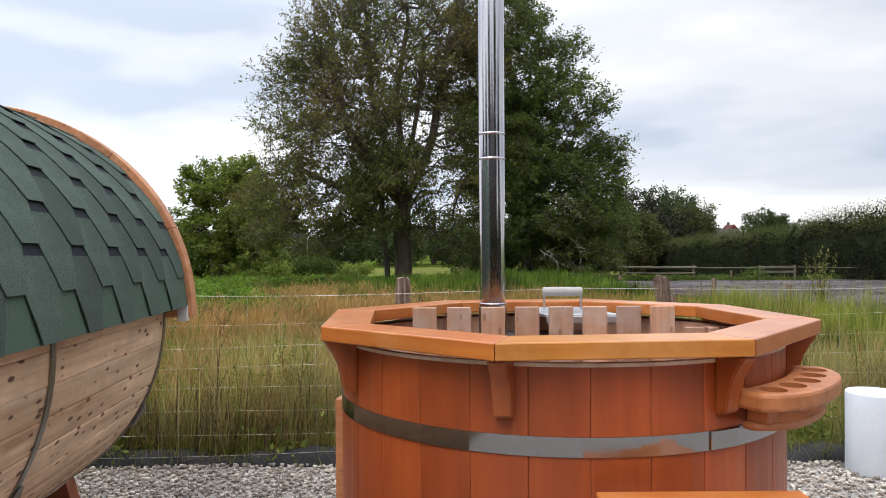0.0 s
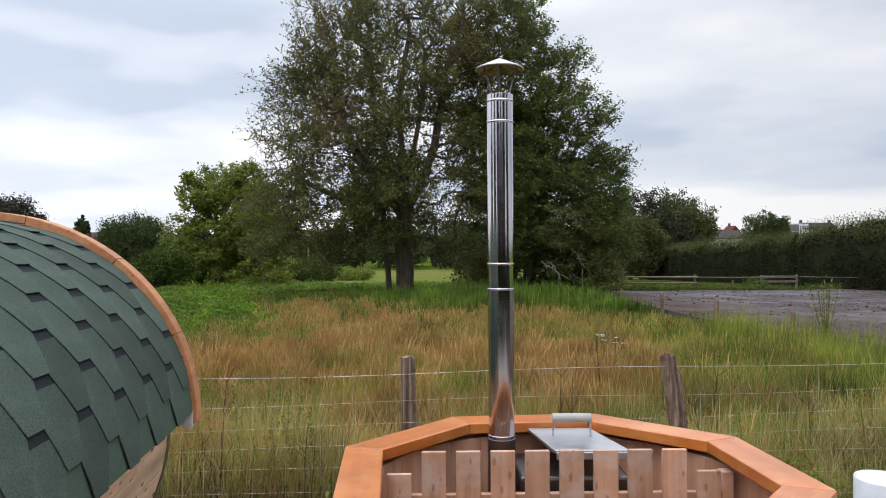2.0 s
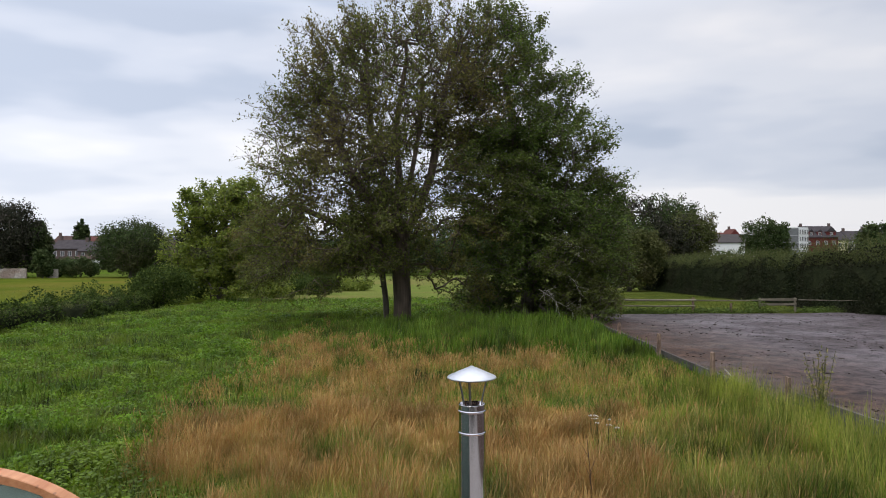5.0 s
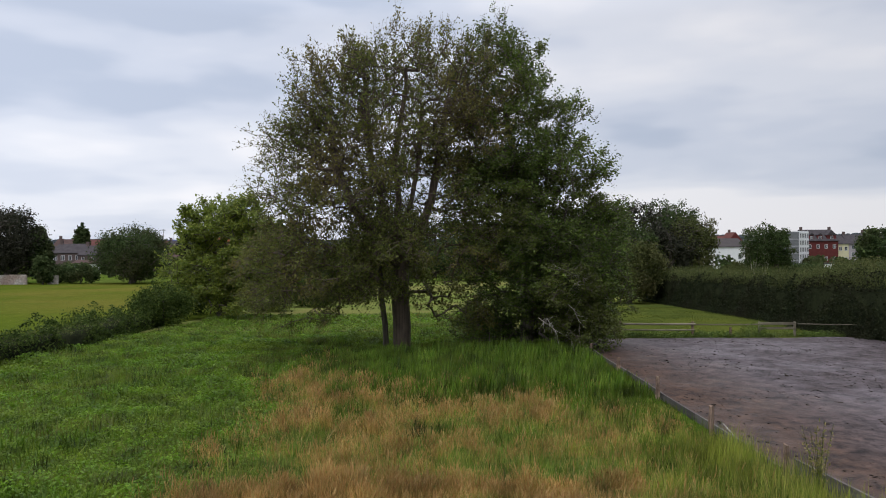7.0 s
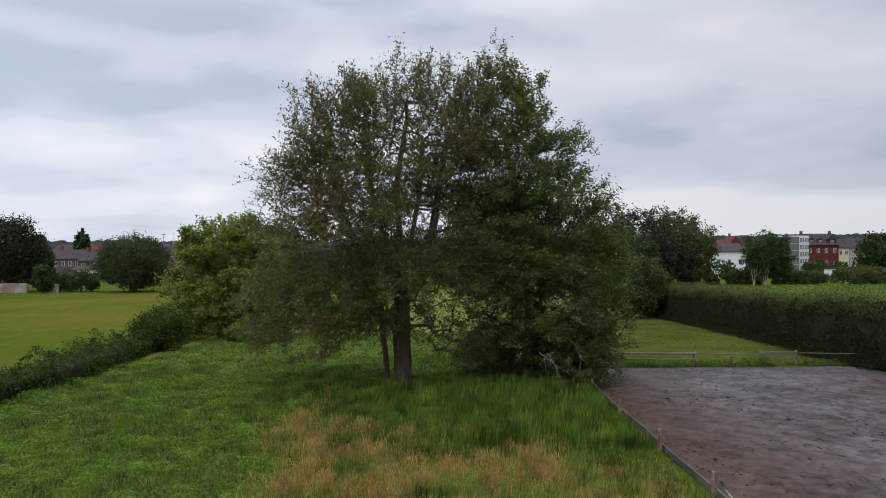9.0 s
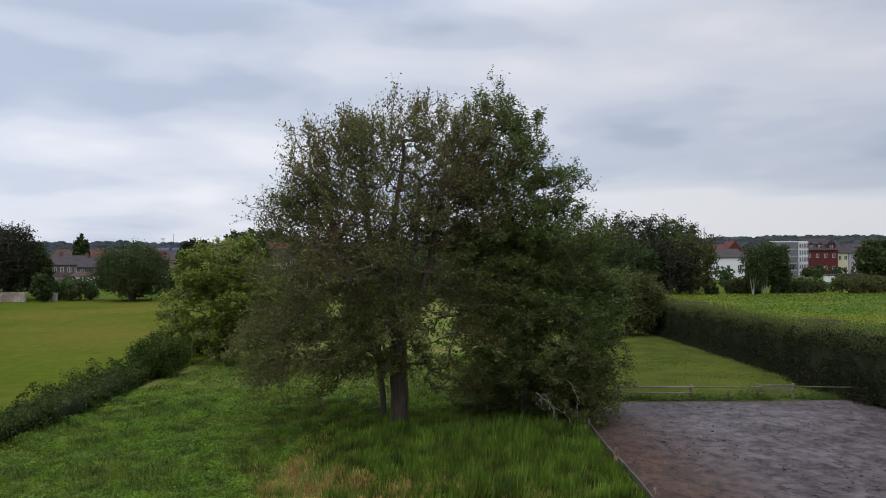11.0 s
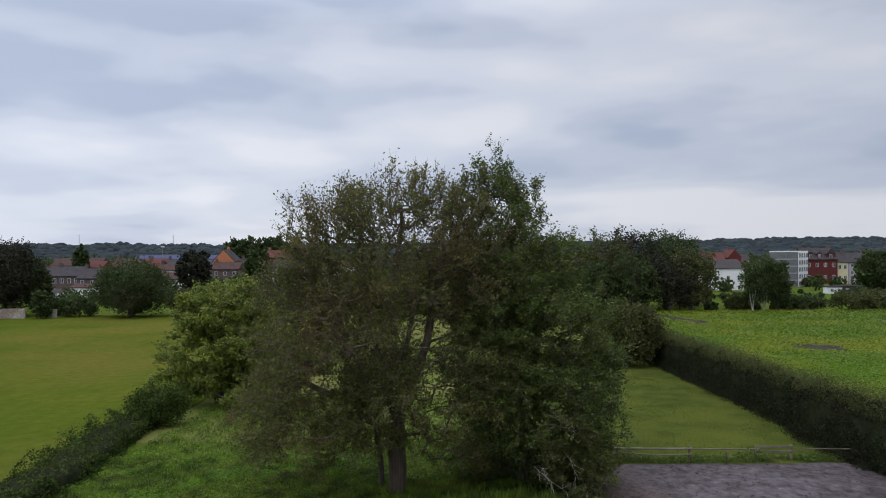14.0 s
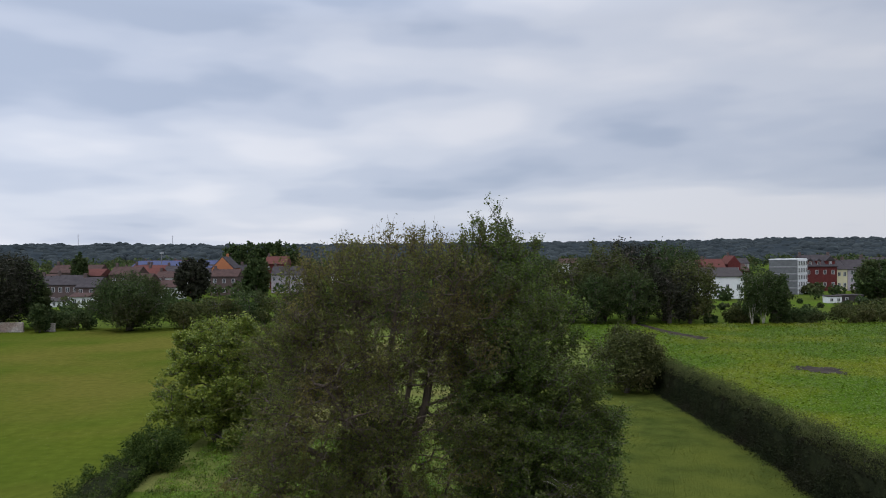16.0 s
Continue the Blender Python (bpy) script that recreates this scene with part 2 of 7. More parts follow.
M_SOIL = surface("meadow_soil", (0.052, 0.074, 0.014), (0.086, 0.112, 0.022), 0.7, 12, 0.95, 0.6, 0.05, c3=(0.066, 0.104, 0.014), big=0.06, spec=0.0)
M_GRAVELBED = surface("gravel_bed", (0.22, 0.20, 0.18), (0.46, 0.43, 0.39), 45, 90, 0.9, 1.0, 0.02)


def arena_sand():
    """Trodden wet sand: grey-brown, hoof-marked, with wet sheen and the shade of hollows put into its colour, and brown
    loam worked in along the boards.
    """
    m, n, l, b = shader("wet_arena_sand")
    co = n.new("ShaderNodeTexCoord").outputs["Object"]
    sep = n.new("ShaderNodeSeparateXYZ")
    l.new(co, sep.inputs[0])
    broad = noise_node(n, l, co, 0.22, 5, 0.62)
    mid = noise_node(n, l, co, 1.5, 5, 0.65)
    mp = n.new("ShaderNodeMapping")
    mp.inputs["Scale"].default_value = (2.9, 2.1, 2.5)
    l.new(co, mp.inputs[0])
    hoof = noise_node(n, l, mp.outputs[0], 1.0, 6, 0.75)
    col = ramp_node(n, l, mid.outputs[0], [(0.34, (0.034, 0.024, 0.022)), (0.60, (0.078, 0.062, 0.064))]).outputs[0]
    # broad patches lightened and blued in colour, as sky sheen on wet sand
    sheen_mask = ramp_node(n, l, broad.outputs[0], [(0.40, (0, 0, 0)), (0.62, (1, 1, 1))]).outputs[0]
    col = mix_node(n, l, sheen_mask, col, mix_node(n, l, 1.0, col, (1.28, 1.28, 1.34), "MULTIPLY"))
    mul = n.new("ShaderNodeMath")
    mul.operation = "MULTIPLY_ADD"
    l.new(broad.outputs[0], mul.inputs[0])
    mul.inputs[1].default_value = -9.0
    l.new(sep.outputs[0], mul.inputs[2])
    mul2 = n.new("ShaderNodeMath")
    mul2.operation = "MULTIPLY_ADD"
    l.new(mid.outputs[0], mul2.inputs[0])
    mul2.inputs[1].default_value = -1.6
    l.new(mul.outputs[0], mul2.inputs[2])
    mul3 = n.new("ShaderNodeMath")
    mul3.operation = "MULTIPLY_ADD"
    l.new(sep.outputs[1], mul3.inputs[0])
    mul3.inputs[1].default_value = 0.07
    l.new(mul2.outputs[0], mul3.inputs[2])
    rng_ = n.new("ShaderNodeMapRange")
    l.new(mul3.outputs[0], rng_.inputs[0])
    for k, v in ((1, 4.9), (2, 8.6), (3, 1.0), (4, 0.0)):
        rng_.inputs[k].default_value = v
    loam = ramp_node(n, l, mid.outputs[0], [(0.35, (0.032, 0.017, 0.011)), (0.68, (0.078, 0.042, 0.026))]).outputs[0]
    col = mix_node(n, l, rng_.outputs[0], col, loam)
    # hoof hollows darkened in colour, since the bump alone shades them too little
    pit_shade = ramp_node(n, l, hoof.outputs[0], [(0.37, (0.26, 0.24, 0.23)), (0.47, (0.86, 0.86, 0.86)), (0.66, (1.42, 1.42, 1.42))]).outputs[0]
    col = mix_node(n, l, 1.0, col, pit_shade, "MULTIPLY")
    l.new(col, b.inputs["Base Color"])
    rough = ramp_node(n, l, broad.outputs[0], [(0.42, (0.85,) * 3), (0.60, (0.55,) * 3)]).outputs[0]
    l.new(rough, b.inputs["Roughness"])
    b.inputs["Specular IOR Level"].default_value = 0.25
    bump_node(n, l, b, hoof.outputs[0], 0.9, 0.09)
    return m


M_SAND = arena_sand()
M_PADDOCK = surface("grazed_paddock", (0.036, 0.051, 0.011), (0.071, 0.085, 0.018), 0.6, 9, 0.95, 0.6, 0.04, c3=(0.078, 0.090, 0.017), big=0.14, spec=0.0)
M_MEADOW = surface("mown_meadow", (0.047, 0.074, 0.009), (0.077, 0.095, 0.012), 0.045, 1.1, 0.95, 0.3, 0.05, c3=(0.098, 0.095, 0.018), big=0.03, spec=0.0, amp=0.2)
M_CROP = surface("crop_field", (0.052, 0.098, 0.008), (0.076, 0.126, 0.011), 0.09, 1.3, 0.95, 0.5, 0.08, c3=(0.112, 0.132, 0.012), big=0.05, spec=0.0, amp=0.2)
M_MUD = surface("bare_mud", (0.022, 0.017, 0.014), (0.056, 0.043, 0.034), 0.6, 4, 0.95, 0.6, 0.05, spec=0.1)
M_MEMBRANE = surface("black_membrane", (0.012, 0.012, 0.014), (0.03, 0.028, 0.03), 5, 60, 0.8, 0.5, 0.01)
M_BARK = wood("grey_bark", (0.035, 0.028, 0.022), (0.12, 0.10, 0.08), 2, 0.35, 0.95)
M_LIMB = wood("brown_grey_limbs", (0.036, 0.026, 0.018), (0.120, 0.088, 0.062), 2, 0.35, 0.95)
M_PALEBARK = wood("pale_birch_bark", (0.12, 0.11, 0.095), (0.34, 0.31, 0.27), 2, 0.3, 0.9)
M_LEAF_GREY = foliage("grey_green_leaves", (0.055, 0.072, 0.015), (0.106, 0.126, 0.025), (0.174, 0.190, 0.041), (0.160, 0.130, 0.036), 0.22, 0.54, 0.65)
M_LEAF_DARK = foliage("dark_green_leaves", (0.042, 0.073, 0.012), (0.079, 0.122, 0.020), (0.138, 0.190, 0.034), (0.098, 0.114, 0.023), 0.3, 0.47, 0.65)
M_LEAF_FIG = foliage("bright_green_leaves", (0.092, 0.132, 0.018), (0.155, 0.196, 0.027), (0.222, 0.254, 0.042), None, 0.1, 0.42)
M_LEAF_WOOD = foliage("woodland_leaves", (0.030, 0.050, 0.017), (0.050, 0.077, 0.025), (0.084, 0.114, 0.038), (0.070, 0.074, 0.030), 0.08, 0.34, 0.85)
M_LEAF_PURPLE = foliage("copper_beech_leaves", (0.020, 0.021, 0.014), (0.032, 0.033, 0.021), (0.048, 0.050, 0.030), None, 0.1, 0.2, 0.8)
M_LEAF_OLIVE = foliage("olive_wood_leaves", (0.044, 0.054, 0.017), (0.068, 0.080, 0.024), (0.10, 0.108, 0.034), (0.085, 0.078, 0.03), 0.1, 0.3, 0.8)
# very dark tones: shading within the hedge is put into the leaf colour
M_LEAF_HEDGE = foliage("hedge_leaves", (0.010, 0.015, 0.006), (0.018, 0.025, 0.009), (0.034, 0.043, 0.015), (0.022, 0.021, 0.011), 0.25, 0.18, 0.85)
M_LEAF_BRAMBLE = foliage("bramble_leaves", (0.024, 0.042, 0.009), (0.046, 0.073, 0.014), (0.086, 0.116, 0.024), None, 0.2, 0.30, 0.85)
# blue-grey as the ridge is: distance haze mixed into the leaf colour
M_LEAF_FAR = foliage("hazed_wood_leaves", (0.022, 0.029, 0.031), (0.030, 0.038, 0.040), (0.038, 0.047, 0.048), None, 0.02, 0.0, 0.95)
M_STRAW = foliage("straw_stems", (0.30, 0.24, 0.10), (0.42, 0.35, 0.16), (0.36, 0.25, 0.11))
M_GRASS_DRY = foliage("dry_grass", (0.225, 0.115, 0.032), (0.345, 0.200, 0.056), (0.385, 0.285, 0.086), (0.285, 0.218, 0.050), 0.9, var=0.45)
M_GRASS_MIX = foliage("mixed_grass", (0.085, 0.130, 0.014), (0.200, 0.240, 0.036), (0.345, 0.300, 0.080), (0.205, 0.235, 0.028), 0.7, 0.45, var=0.6)
# straw-coloured, and paler than mixed_grass for the light between the near blades
M_GRASS_LIGHTENED = foliage("lightened_fence_grass", (0.120, 0.155, 0.026), (0.290, 0.285, 0.075), (0.500, 0.410, 0.170), (0.290, 0.230, 0.080), 1.3, 0.48, var=0.5)
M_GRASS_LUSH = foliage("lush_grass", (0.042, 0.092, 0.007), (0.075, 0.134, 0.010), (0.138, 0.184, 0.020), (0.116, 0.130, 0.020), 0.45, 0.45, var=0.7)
M_GRASS_BRIGHT = foliage("bright_clump_grass", (0.060, 0.130, 0.010), (0.106, 0.188, 0.017), (0.178, 0.244, 0.030), (0.100, 0.160, 0.017), 0.6, 0.45, var=0.65)
M_WEED = foliage("low_weeds", (0.080, 0.168, 0.008), (0.104, 0.198, 0.010), (0.134, 0.226, 0.014), (0.128, 0.184, 0.015), 0.33, 0.45, var=0.5)
M_SEED = foliage("seed_heads", (0.290, 0.150, 0.048), (0.390, 0.225, 0.075), (0.395, 0.282, 0.098), var=0.4)
M_DOCK = surface("dark_dead_stalk", (0.045, 0.026, 0.016), (0.10, 0.06, 0.035), 6, 60, 0.9)
M_TWIG = surface("dead_twigs", (0.27, 0.25, 0.20), (0.42, 0.39, 0.33), 4, 30, 0.9)
M_STONE = foliage("pale_gravel_stones", (0.215, 0.175, 0.145), (0.400, 0.350, 0.300), (0.610, 0.555, 0.485), None, 1, 0.0, 0.85)
M_DAISY = foliage("white_umbels", (0.6, 0.6, 0.55), (0.7, 0.7, 0.65), (0.75, 0.74, 0.7))
M_CROPLEAF = foliage("crop_leaf_green", (0.078, 0.134, 0.006), (0.098, 0.162, 0.008), (0.122, 0.182, 0.010), (0.166, 0.194, 0.011), 0.05, 0.4, var=0.28)
M_MEADOWGRASS = foliage("meadow_grass_green", (0.060, 0.090, 0.010), (0.080, 0.112, 0.012), (0.104, 0.120, 0.016), (0.098, 0.094, 0.018), 0.06, 0.4)
M_GRAZED = foliage("grazed_grass_green", (0.045, 0.067, 0.009), (0.067, 0.091, 0.012), (0.097, 0.112, 0.016), (0.100, 0.107, 0.018), 0.16, 0.4, 0.8)
M_BACKMEADOW = surface("pale_back_meadow", (0.085, 0.115, 0.026), (0.12, 0.14, 0.034), 0.15, 6, 0.95, 0.6, 0.06, c3=(0.13, 0.125, 0.04), big=0.06, spec=0.0)
M_SHOOT = foliage("pale_hedge_shoots", (0.050, 0.068, 0.020), (0.084, 0.098, 0.031), (0.124, 0.130, 0.046), None, 0.1, 0.35, 0.8)
M_GRIP = wood("bleached_grip_wood", (0.28, 0.26, 0.245), (0.46, 0.44, 0.42), 2, 1.2, 0.8)
# near-black colour carries the shade inside a hedge
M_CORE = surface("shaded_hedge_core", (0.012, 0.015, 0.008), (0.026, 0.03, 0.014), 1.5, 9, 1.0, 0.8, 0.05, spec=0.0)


# ---- builders ----
def link(name, me, material, parent=None, label=""):
    ob = new(name, me)
    if material and not me.materials:
        me.materials.append(material)
    if parent:
        ob.parent = parent
    if label:
        ob["label"] = label
    return ob


def part(name, bm, material, parent, label="", smooth=False):
    me = bpy.data.meshes.new(name)
    bm.to_mesh(me)
    bm.free()
    if smooth:
        me.polygons.foreach_set("use_smooth", [True] * len(me.polygons))
    return link(name, me, material, parent, label)


def thing(name, m, label, category, group="", kind=""):
    ob = new(name)
    ob.empty_display_size = 0.1
    ob.matrix_basis = m
    return tagged(ob, label, category, group, kind)


def arrays_mesh(name, verts, faces, smooth=False):
    """A mesh from arrays: verts (n, 3), faces (m, 3) or (m, 4)."""
    me = bpy.data.meshes.new(name)
    verts, faces = np.asarray(verts, np.float32), np.asarray(faces, np.int32)
    k = faces.shape[1]
    me.vertices.add(len(verts))
    me.vertices.foreach_set("co", verts.ravel())
    me.loops.add(faces.size)
    me.loops.foreach_set("vertex_index", faces.ravel())
    me.polygons.add(len(faces))
    me.polygons.foreach_set("loop_start", np.arange(0, faces.size, k, dtype=np.int32))
    if smooth:
        me.polygons.foreach_set("use_smooth", np.ones(len(faces), bool))
    me.update(calc_edges=True)
    me.validate()
    return me


def bm_box(sx, sy, sz, bevel=0.0, at=(0, 0, 0), bm=None, turn=None):
    """A box of that size with its centre at a place; edges rounded by bevel."""
    b = bmesh.new()
    bmesh.ops.create_cube(b, size=1)
    bmesh.ops.scale(b, vec=(sx, sy, sz), verts=b.verts)
    if bevel:
        bmesh.ops.bevel(b, geom=b.edges[:], offset=bevel, segments=2, affect="EDGES", profile=0.5)
    m = Matrix.Translation(at) @ (turn if turn is not None else Matrix())
    bmesh.ops.transform(b, matrix=m, verts=b.verts)
    if bm is None:
        return b
    me = bpy.data.meshes.new("tmp")
    b.to_mesh(me)
    b.free()
    bm.from_mesh(me)
    bpy.data.meshes.remove(me)
    return bm


def bm_lathe(profile, n, bm=None, start=0.0, sweep=2 * math.pi, at=(0, 0, 0)):
    """A profile of (radius, height) turned about z; closed profiles repeat their first point."""
    bm = bm or bmesh.new()
    full = abs(sweep - 2 * math.pi) < 1e-6
    rings = []
    for i in range(n if full else n + 1):
        a = start + sweep * i / n
        rings.append([bm.verts.new((at[0] + r * math.cos(a), at[1] + r * math.sin(a), at[2] + z)) for r, z in profile])
    for i in range(n):
        p, q = rings[i], rings[(i + 1) % len(rings)]
        for k in range(len(profile) - 1):
            bm.faces.new((p[k], q[k], q[k + 1], p[k + 1]))
    bmesh.ops.remove_doubles(bm, verts=bm.verts, dist=1e-5)
    return bm


def bm_prism(outline, z0, z1, bevel=0.0):
    """An outline of (x, y) given a thickness from z0 to z1."""
    bm = bmesh.new()
    lo = [bm.verts.new((x, y, z0)) for x, y in outline]
    hi = [bm.verts.new((x, y, z1)) for x, y in outline]
    n = len(outline)
    bm.faces.new(hi)
    bm.faces.new(lo[::-1])
    for i in range(n):
        bm.faces.new((lo[i], lo[(i + 1) % n], hi[(i + 1) % n], hi[i]))
    bmesh.ops.recalc_face_normals(bm, faces=bm.faces)
    if bevel:
        bmesh.ops.bevel(bm, geom=bm.edges[:], offset=bevel, segments=2, affect="EDGES", profile=0.5)
    return bm


def bm_tube(points, radius, sides=6, bm=None):
    """A tube along points; radius is one number or one for each point."""
    bm = bm or bmesh.new()
    pts = [Vector(p) for p in points]
    rad = radius if isinstance(radius, (list, tuple)) else [radius] * len(pts)
    rings = []
    for i, p in enumerate(pts):
        d = (pts[min(i + 1, len(pts) - 1)] - pts[max(i - 1, 0)]).normalized()
        u = d.cross(Vector((0.31, 0.9, 0.3))).normalized()
        v = d.cross(u)
        rings.append([bm.verts.new(p + (u * math.cos(2 * math.pi * k / sides) + v * math.sin(2 * math.pi * k / sides)) * rad[i]) for k in range(sides)])
    for a, b in zip(rings, rings[1:]):
        for k in range(sides):
            bm.faces.new((a[k], a[(k + 1) % sides], b[(k + 1) % sides], b[k]))
    bm.faces.new(rings[0][::-1])
    bm.faces.new(rings[-1])
    return bm


def ground_z(x, y):
    """The lie of the land: level by the tub, falling gently away beyond the tree."""
    return np.interp(y, (-60, 6, 35, 45, 90, 150, 250, 700, 3000), (0, 0, -0.4, -0.7, -2.2, -2.8, -3.0, -4.0, -4.0))


def sheet(name, xs, ys, lift, material, label, category, edge=None, rough=0.0):
    """A sheet that lies lift above the land, over the grid xs, ys."""
    gx, gy = np.meshgrid(xs, ys)
    gz = ground_z(gx, gy) + lift
    if rough:
        gz = gz + rough * np.array([noise.noise((x * 0.45, y * 0.45, 0)) for x, y in zip(gx.ravel(), gy.ravel())]).reshape(gx.shape)
    nx, ny = len(xs), len(ys)
    idx = np.arange(nx * ny).reshape(ny, nx)
    f = np.stack([idx[:-1, :-1], idx[:-1, 1:], idx[1:, 1:], idx[1:, :-1]], -1).reshape(-1, 4)
    me = arrays_mesh(name, np.stack([gx, gy, gz], -1).reshape(-1, 3), f, True)
    return tagged(link(name, me, material), label, category, "", "structure")


# ---- the land ----
far = np.concatenate([np.linspace(-2600, -220, 18), np.linspace(-200, 200, 81), np.linspace(220, 2600, 18)])
deep = np.concatenate([np.linspace(-60, 5, 10), np.linspace(6, 160, 120), np.linspace(170, 700, 30), np.linspace(760, 3000, 15)])
sheet("ground", far, deep, 0.0, M_SOIL, "dark soil and thatch under rough meadow grass", "ground")
# behind the viewer the gravel is unseen, carried on to grey the flue's reflection
sheet("gravel_yard", np.linspace(-9, 9, 37), np.linspace(-7.4, 4.72, 26), 0.012, M_GRAVELBED, "yard of pale loose gravel round the hot tub", "gravel")
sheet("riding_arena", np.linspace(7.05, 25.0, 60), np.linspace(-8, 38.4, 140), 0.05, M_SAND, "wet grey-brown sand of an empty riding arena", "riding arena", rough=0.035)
sheet("paddock", np.linspace(6.5, 25.5, 20), np.linspace(38.4, 86, 50), 0.03, M_PADDOCK, "grazed green paddock behind the arena rail", "paddock")
sheet("meadow", np.linspace(-160, -19.5, 60), np.linspace(20, 152, 60), 0.05, M_MEADOW, "mown yellow-green meadow beyond the bramble hedge", "meadow")
sheet("back_meadow", np.linspace(-19.4, 24.9, 30), np.linspace(44, 152, 50), 0.02, M_BACKMEADOW, "pale meadow seen under the tree", "meadow")
sheet("crop_field", np.linspace(25.7, 190, 60), np.linspace(20, 150, 70), 0.35, M_CROP, "bright green crop field with yellowing patches", "crop field", rough=0.04)

# ---- hot tub ----
TUB = Vector((0.402, 2.53, 0.0))
BODY_R, RIM_TOP, RIM_T, RIM_W, RIM_R = 0.757, 1.237, 0.046, 0.150, 0.868
tub = thing("hot_tub", pose(TUB.x, TUB.y, -0.006, -0.55, 0, 4.0), "orange-stained round wooden hot tub with octagonal rim on gravel", "hot tub")
N_STAVE = 30
wall_z = 1.168
for i in range(N_STAVE):
    a = 2 * math.pi / N_STAVE
    half = a / 2 - 0.0007 / BODY_R
    bm = bmesh.new()
    prof = [(-half, BODY_R - 0.045), (-half, BODY_R - 0.0012), (-half * 0.96, BODY_R), (-half * 0.5, BODY_R + 0.0008), (half * 0.5, BODY_R + 0.0008), (half * 0.96, BODY_R), (half, BODY_R - 0.0012), (half, BODY_R - 0.045)]
    lo = [bm.verts.new((r * math.sin(t), -r * math.cos(t), 0.03)) for t, r in prof]
    hi = [bm.verts.new((r * math.sin(t), -r * math.cos(t), wall_z)) for t, r in prof]
    for k in range(len(prof)):
        j = (k + 1) % len(prof)
        bm.faces.new((lo[k], lo[j], hi[j], hi[k]))
    bm.faces.new(hi)
    bm.faces.new(lo[::-1])
    bmesh.ops.recalc_face_normals(bm, faces=bm.faces)
    for fc in bm.faces:
        c = fc.calc_center_median()
        if c.z > wall_z - 0.001:
            fc.material_index = 2
        elif (c.x ** 2 + c.y ** 2) ** 0.5 < BODY_R - 0.04:
            fc.material_index = 1
    st = part("stave", bm, M_STAIN, tub)
    st.data.materials.append(M_INSIDE)
    st.data.materials.append(M_RAW)
    st.rotation_euler = (0, 0, a * i)
# water-tight floor and the lining seen between the slats
part("tub_floor", bm_lathe([(0, 0.10), (BODY_R - 0.05, 0.10), (BODY_R - 0.05, 0.05), (0, 0.05)], 40), M_INSIDE, tub, "pale larch tub floor")
for k, z in enumerate((0.24, 0.961)):
    bm = bm_lathe([(BODY_R + 0.001, z - 0.0255), (BODY_R + 0.0045, z - 0.0255), (BODY_R + 0.0045, z + 0.0255), (BODY_R + 0.001, z + 0.0255), (BODY_R + 0.001, z - 0.0255)], 96)
    hoop = part("hoop", bm, M_BAND, tub, "polished steel hoop", smooth=False)
    part("hoop_joint", bm_box(0.11, 0.008, 0.05, 0.002, (0.30, -0.70, z), turn=pose(0, 0, 0, 0, 0, 23.2)), M_BAND, hoop, "overlapping riveted steel joint")
# ring added for the bright line under the rim: raw wood, lightened further
part("wall_top_edge", bm_lathe([(BODY_R - 0.02, wall_z + 0.001), (BODY_R + 0.003, wall_z - 0.003), (BODY_R + 0.003, wall_z + 0.007), (BODY_R - 0.02, wall_z + 0.007)], 120), M_ENDGRAIN, tub, "unstained end grain of the staves, paled for light through the gap")
# the eight mitred rim boards
in_r = RIM_R - RIM_W / math.cos(math.pi / 8)
for i in range(8):
    a0 = -math.pi / 8 + 0.0012
    a1 = math.pi / 8 - 0.0012
    pts = [(RIM_R * math.sin(a0), -RIM_R * math.cos(a0)), (RIM_R * math.sin(a1), -RIM_R * math.cos(a1)), (in_r * math.sin(a1), -in_r * math.cos(a1)), (in_r * math.sin(a0), -in_r * math.cos(a0))]
    ob = part("rim_board", bm_prism(pts, RIM_TOP - RIM_T, RIM_TOP, 0.004), M_RIM_PALE if i == 0 else M_RIM, tub)
    ob.rotation_euler = (0, 0, math.pi / 4 * i)
# brackets under each corner: a curved knee
for i in range(8):
    a = math.pi / 8 + math.pi / 4 * i
    knee = [(0.0, 0.0), (0.095, 0.0), (0.092, -0.012), (0.072, -0.036), (0.054, -0.072), (0.043, -0.112), (0.037, -0.152), (0.0, -0.168)]
    bm = bmesh.new()
    L = [bm.verts.new((-0.024, -BODY_R - 0.001 - r, RIM_TOP - RIM_T - 0.001 + z)) for r, z in knee]
    R = [bm.verts.new((0.024, -BODY_R - 0.001 - r, RIM_TOP - RIM_T - 0.001 + z)) for r, z in knee]
    bm.faces.new(L)
    bm.faces.new(R[::-1])
    for k in range(len(knee)):
        j = (k + 1) % len(knee)
        bm.faces.new((L[k], R[k], R[j], L[j]))
    bmesh.ops.recalc_face_normals(bm, faces=bm.faces)
    bmesh.ops.bevel(bm, geom=bm.edges[:], offset=0.004, segments=2, affect="EDGES")
    br = part("bracket", bm, M_BRACKET, tub)
    br.rotation_euler = (0, 0, a)
    for z in (-0.06, -0.095):
        sc = part("screw", bm_lathe([(0, 0.002), (0.0032, 0.0015), (0.0032, 0)], 8), M_STRAP, br, "small steel screw head")
        sc.matrix_basis = pose(0, -BODY_R - (0.056 if z > -0.08 else 0.044), RIM_TOP - RIM_T + z, 72, 0, 0)
# slatted guard between bathers and stove
guard = thing("slatted_guard", pose(0.0, 2.69, 0.0, 0, 0, 1.0), "row of upright raw larch slats guarding the tub stove", "guard rail")
for k in range(10):
    x = -0.20 + 0.131 * k
    top = 1.243 if 0 < k < 9 else 1.16
    part("slat", bm_box(0.093, 0.02, top - 0.12, 0.003, (x, 0, 0.12 + (top - 0.12) / 2)), M_RAW, guard)
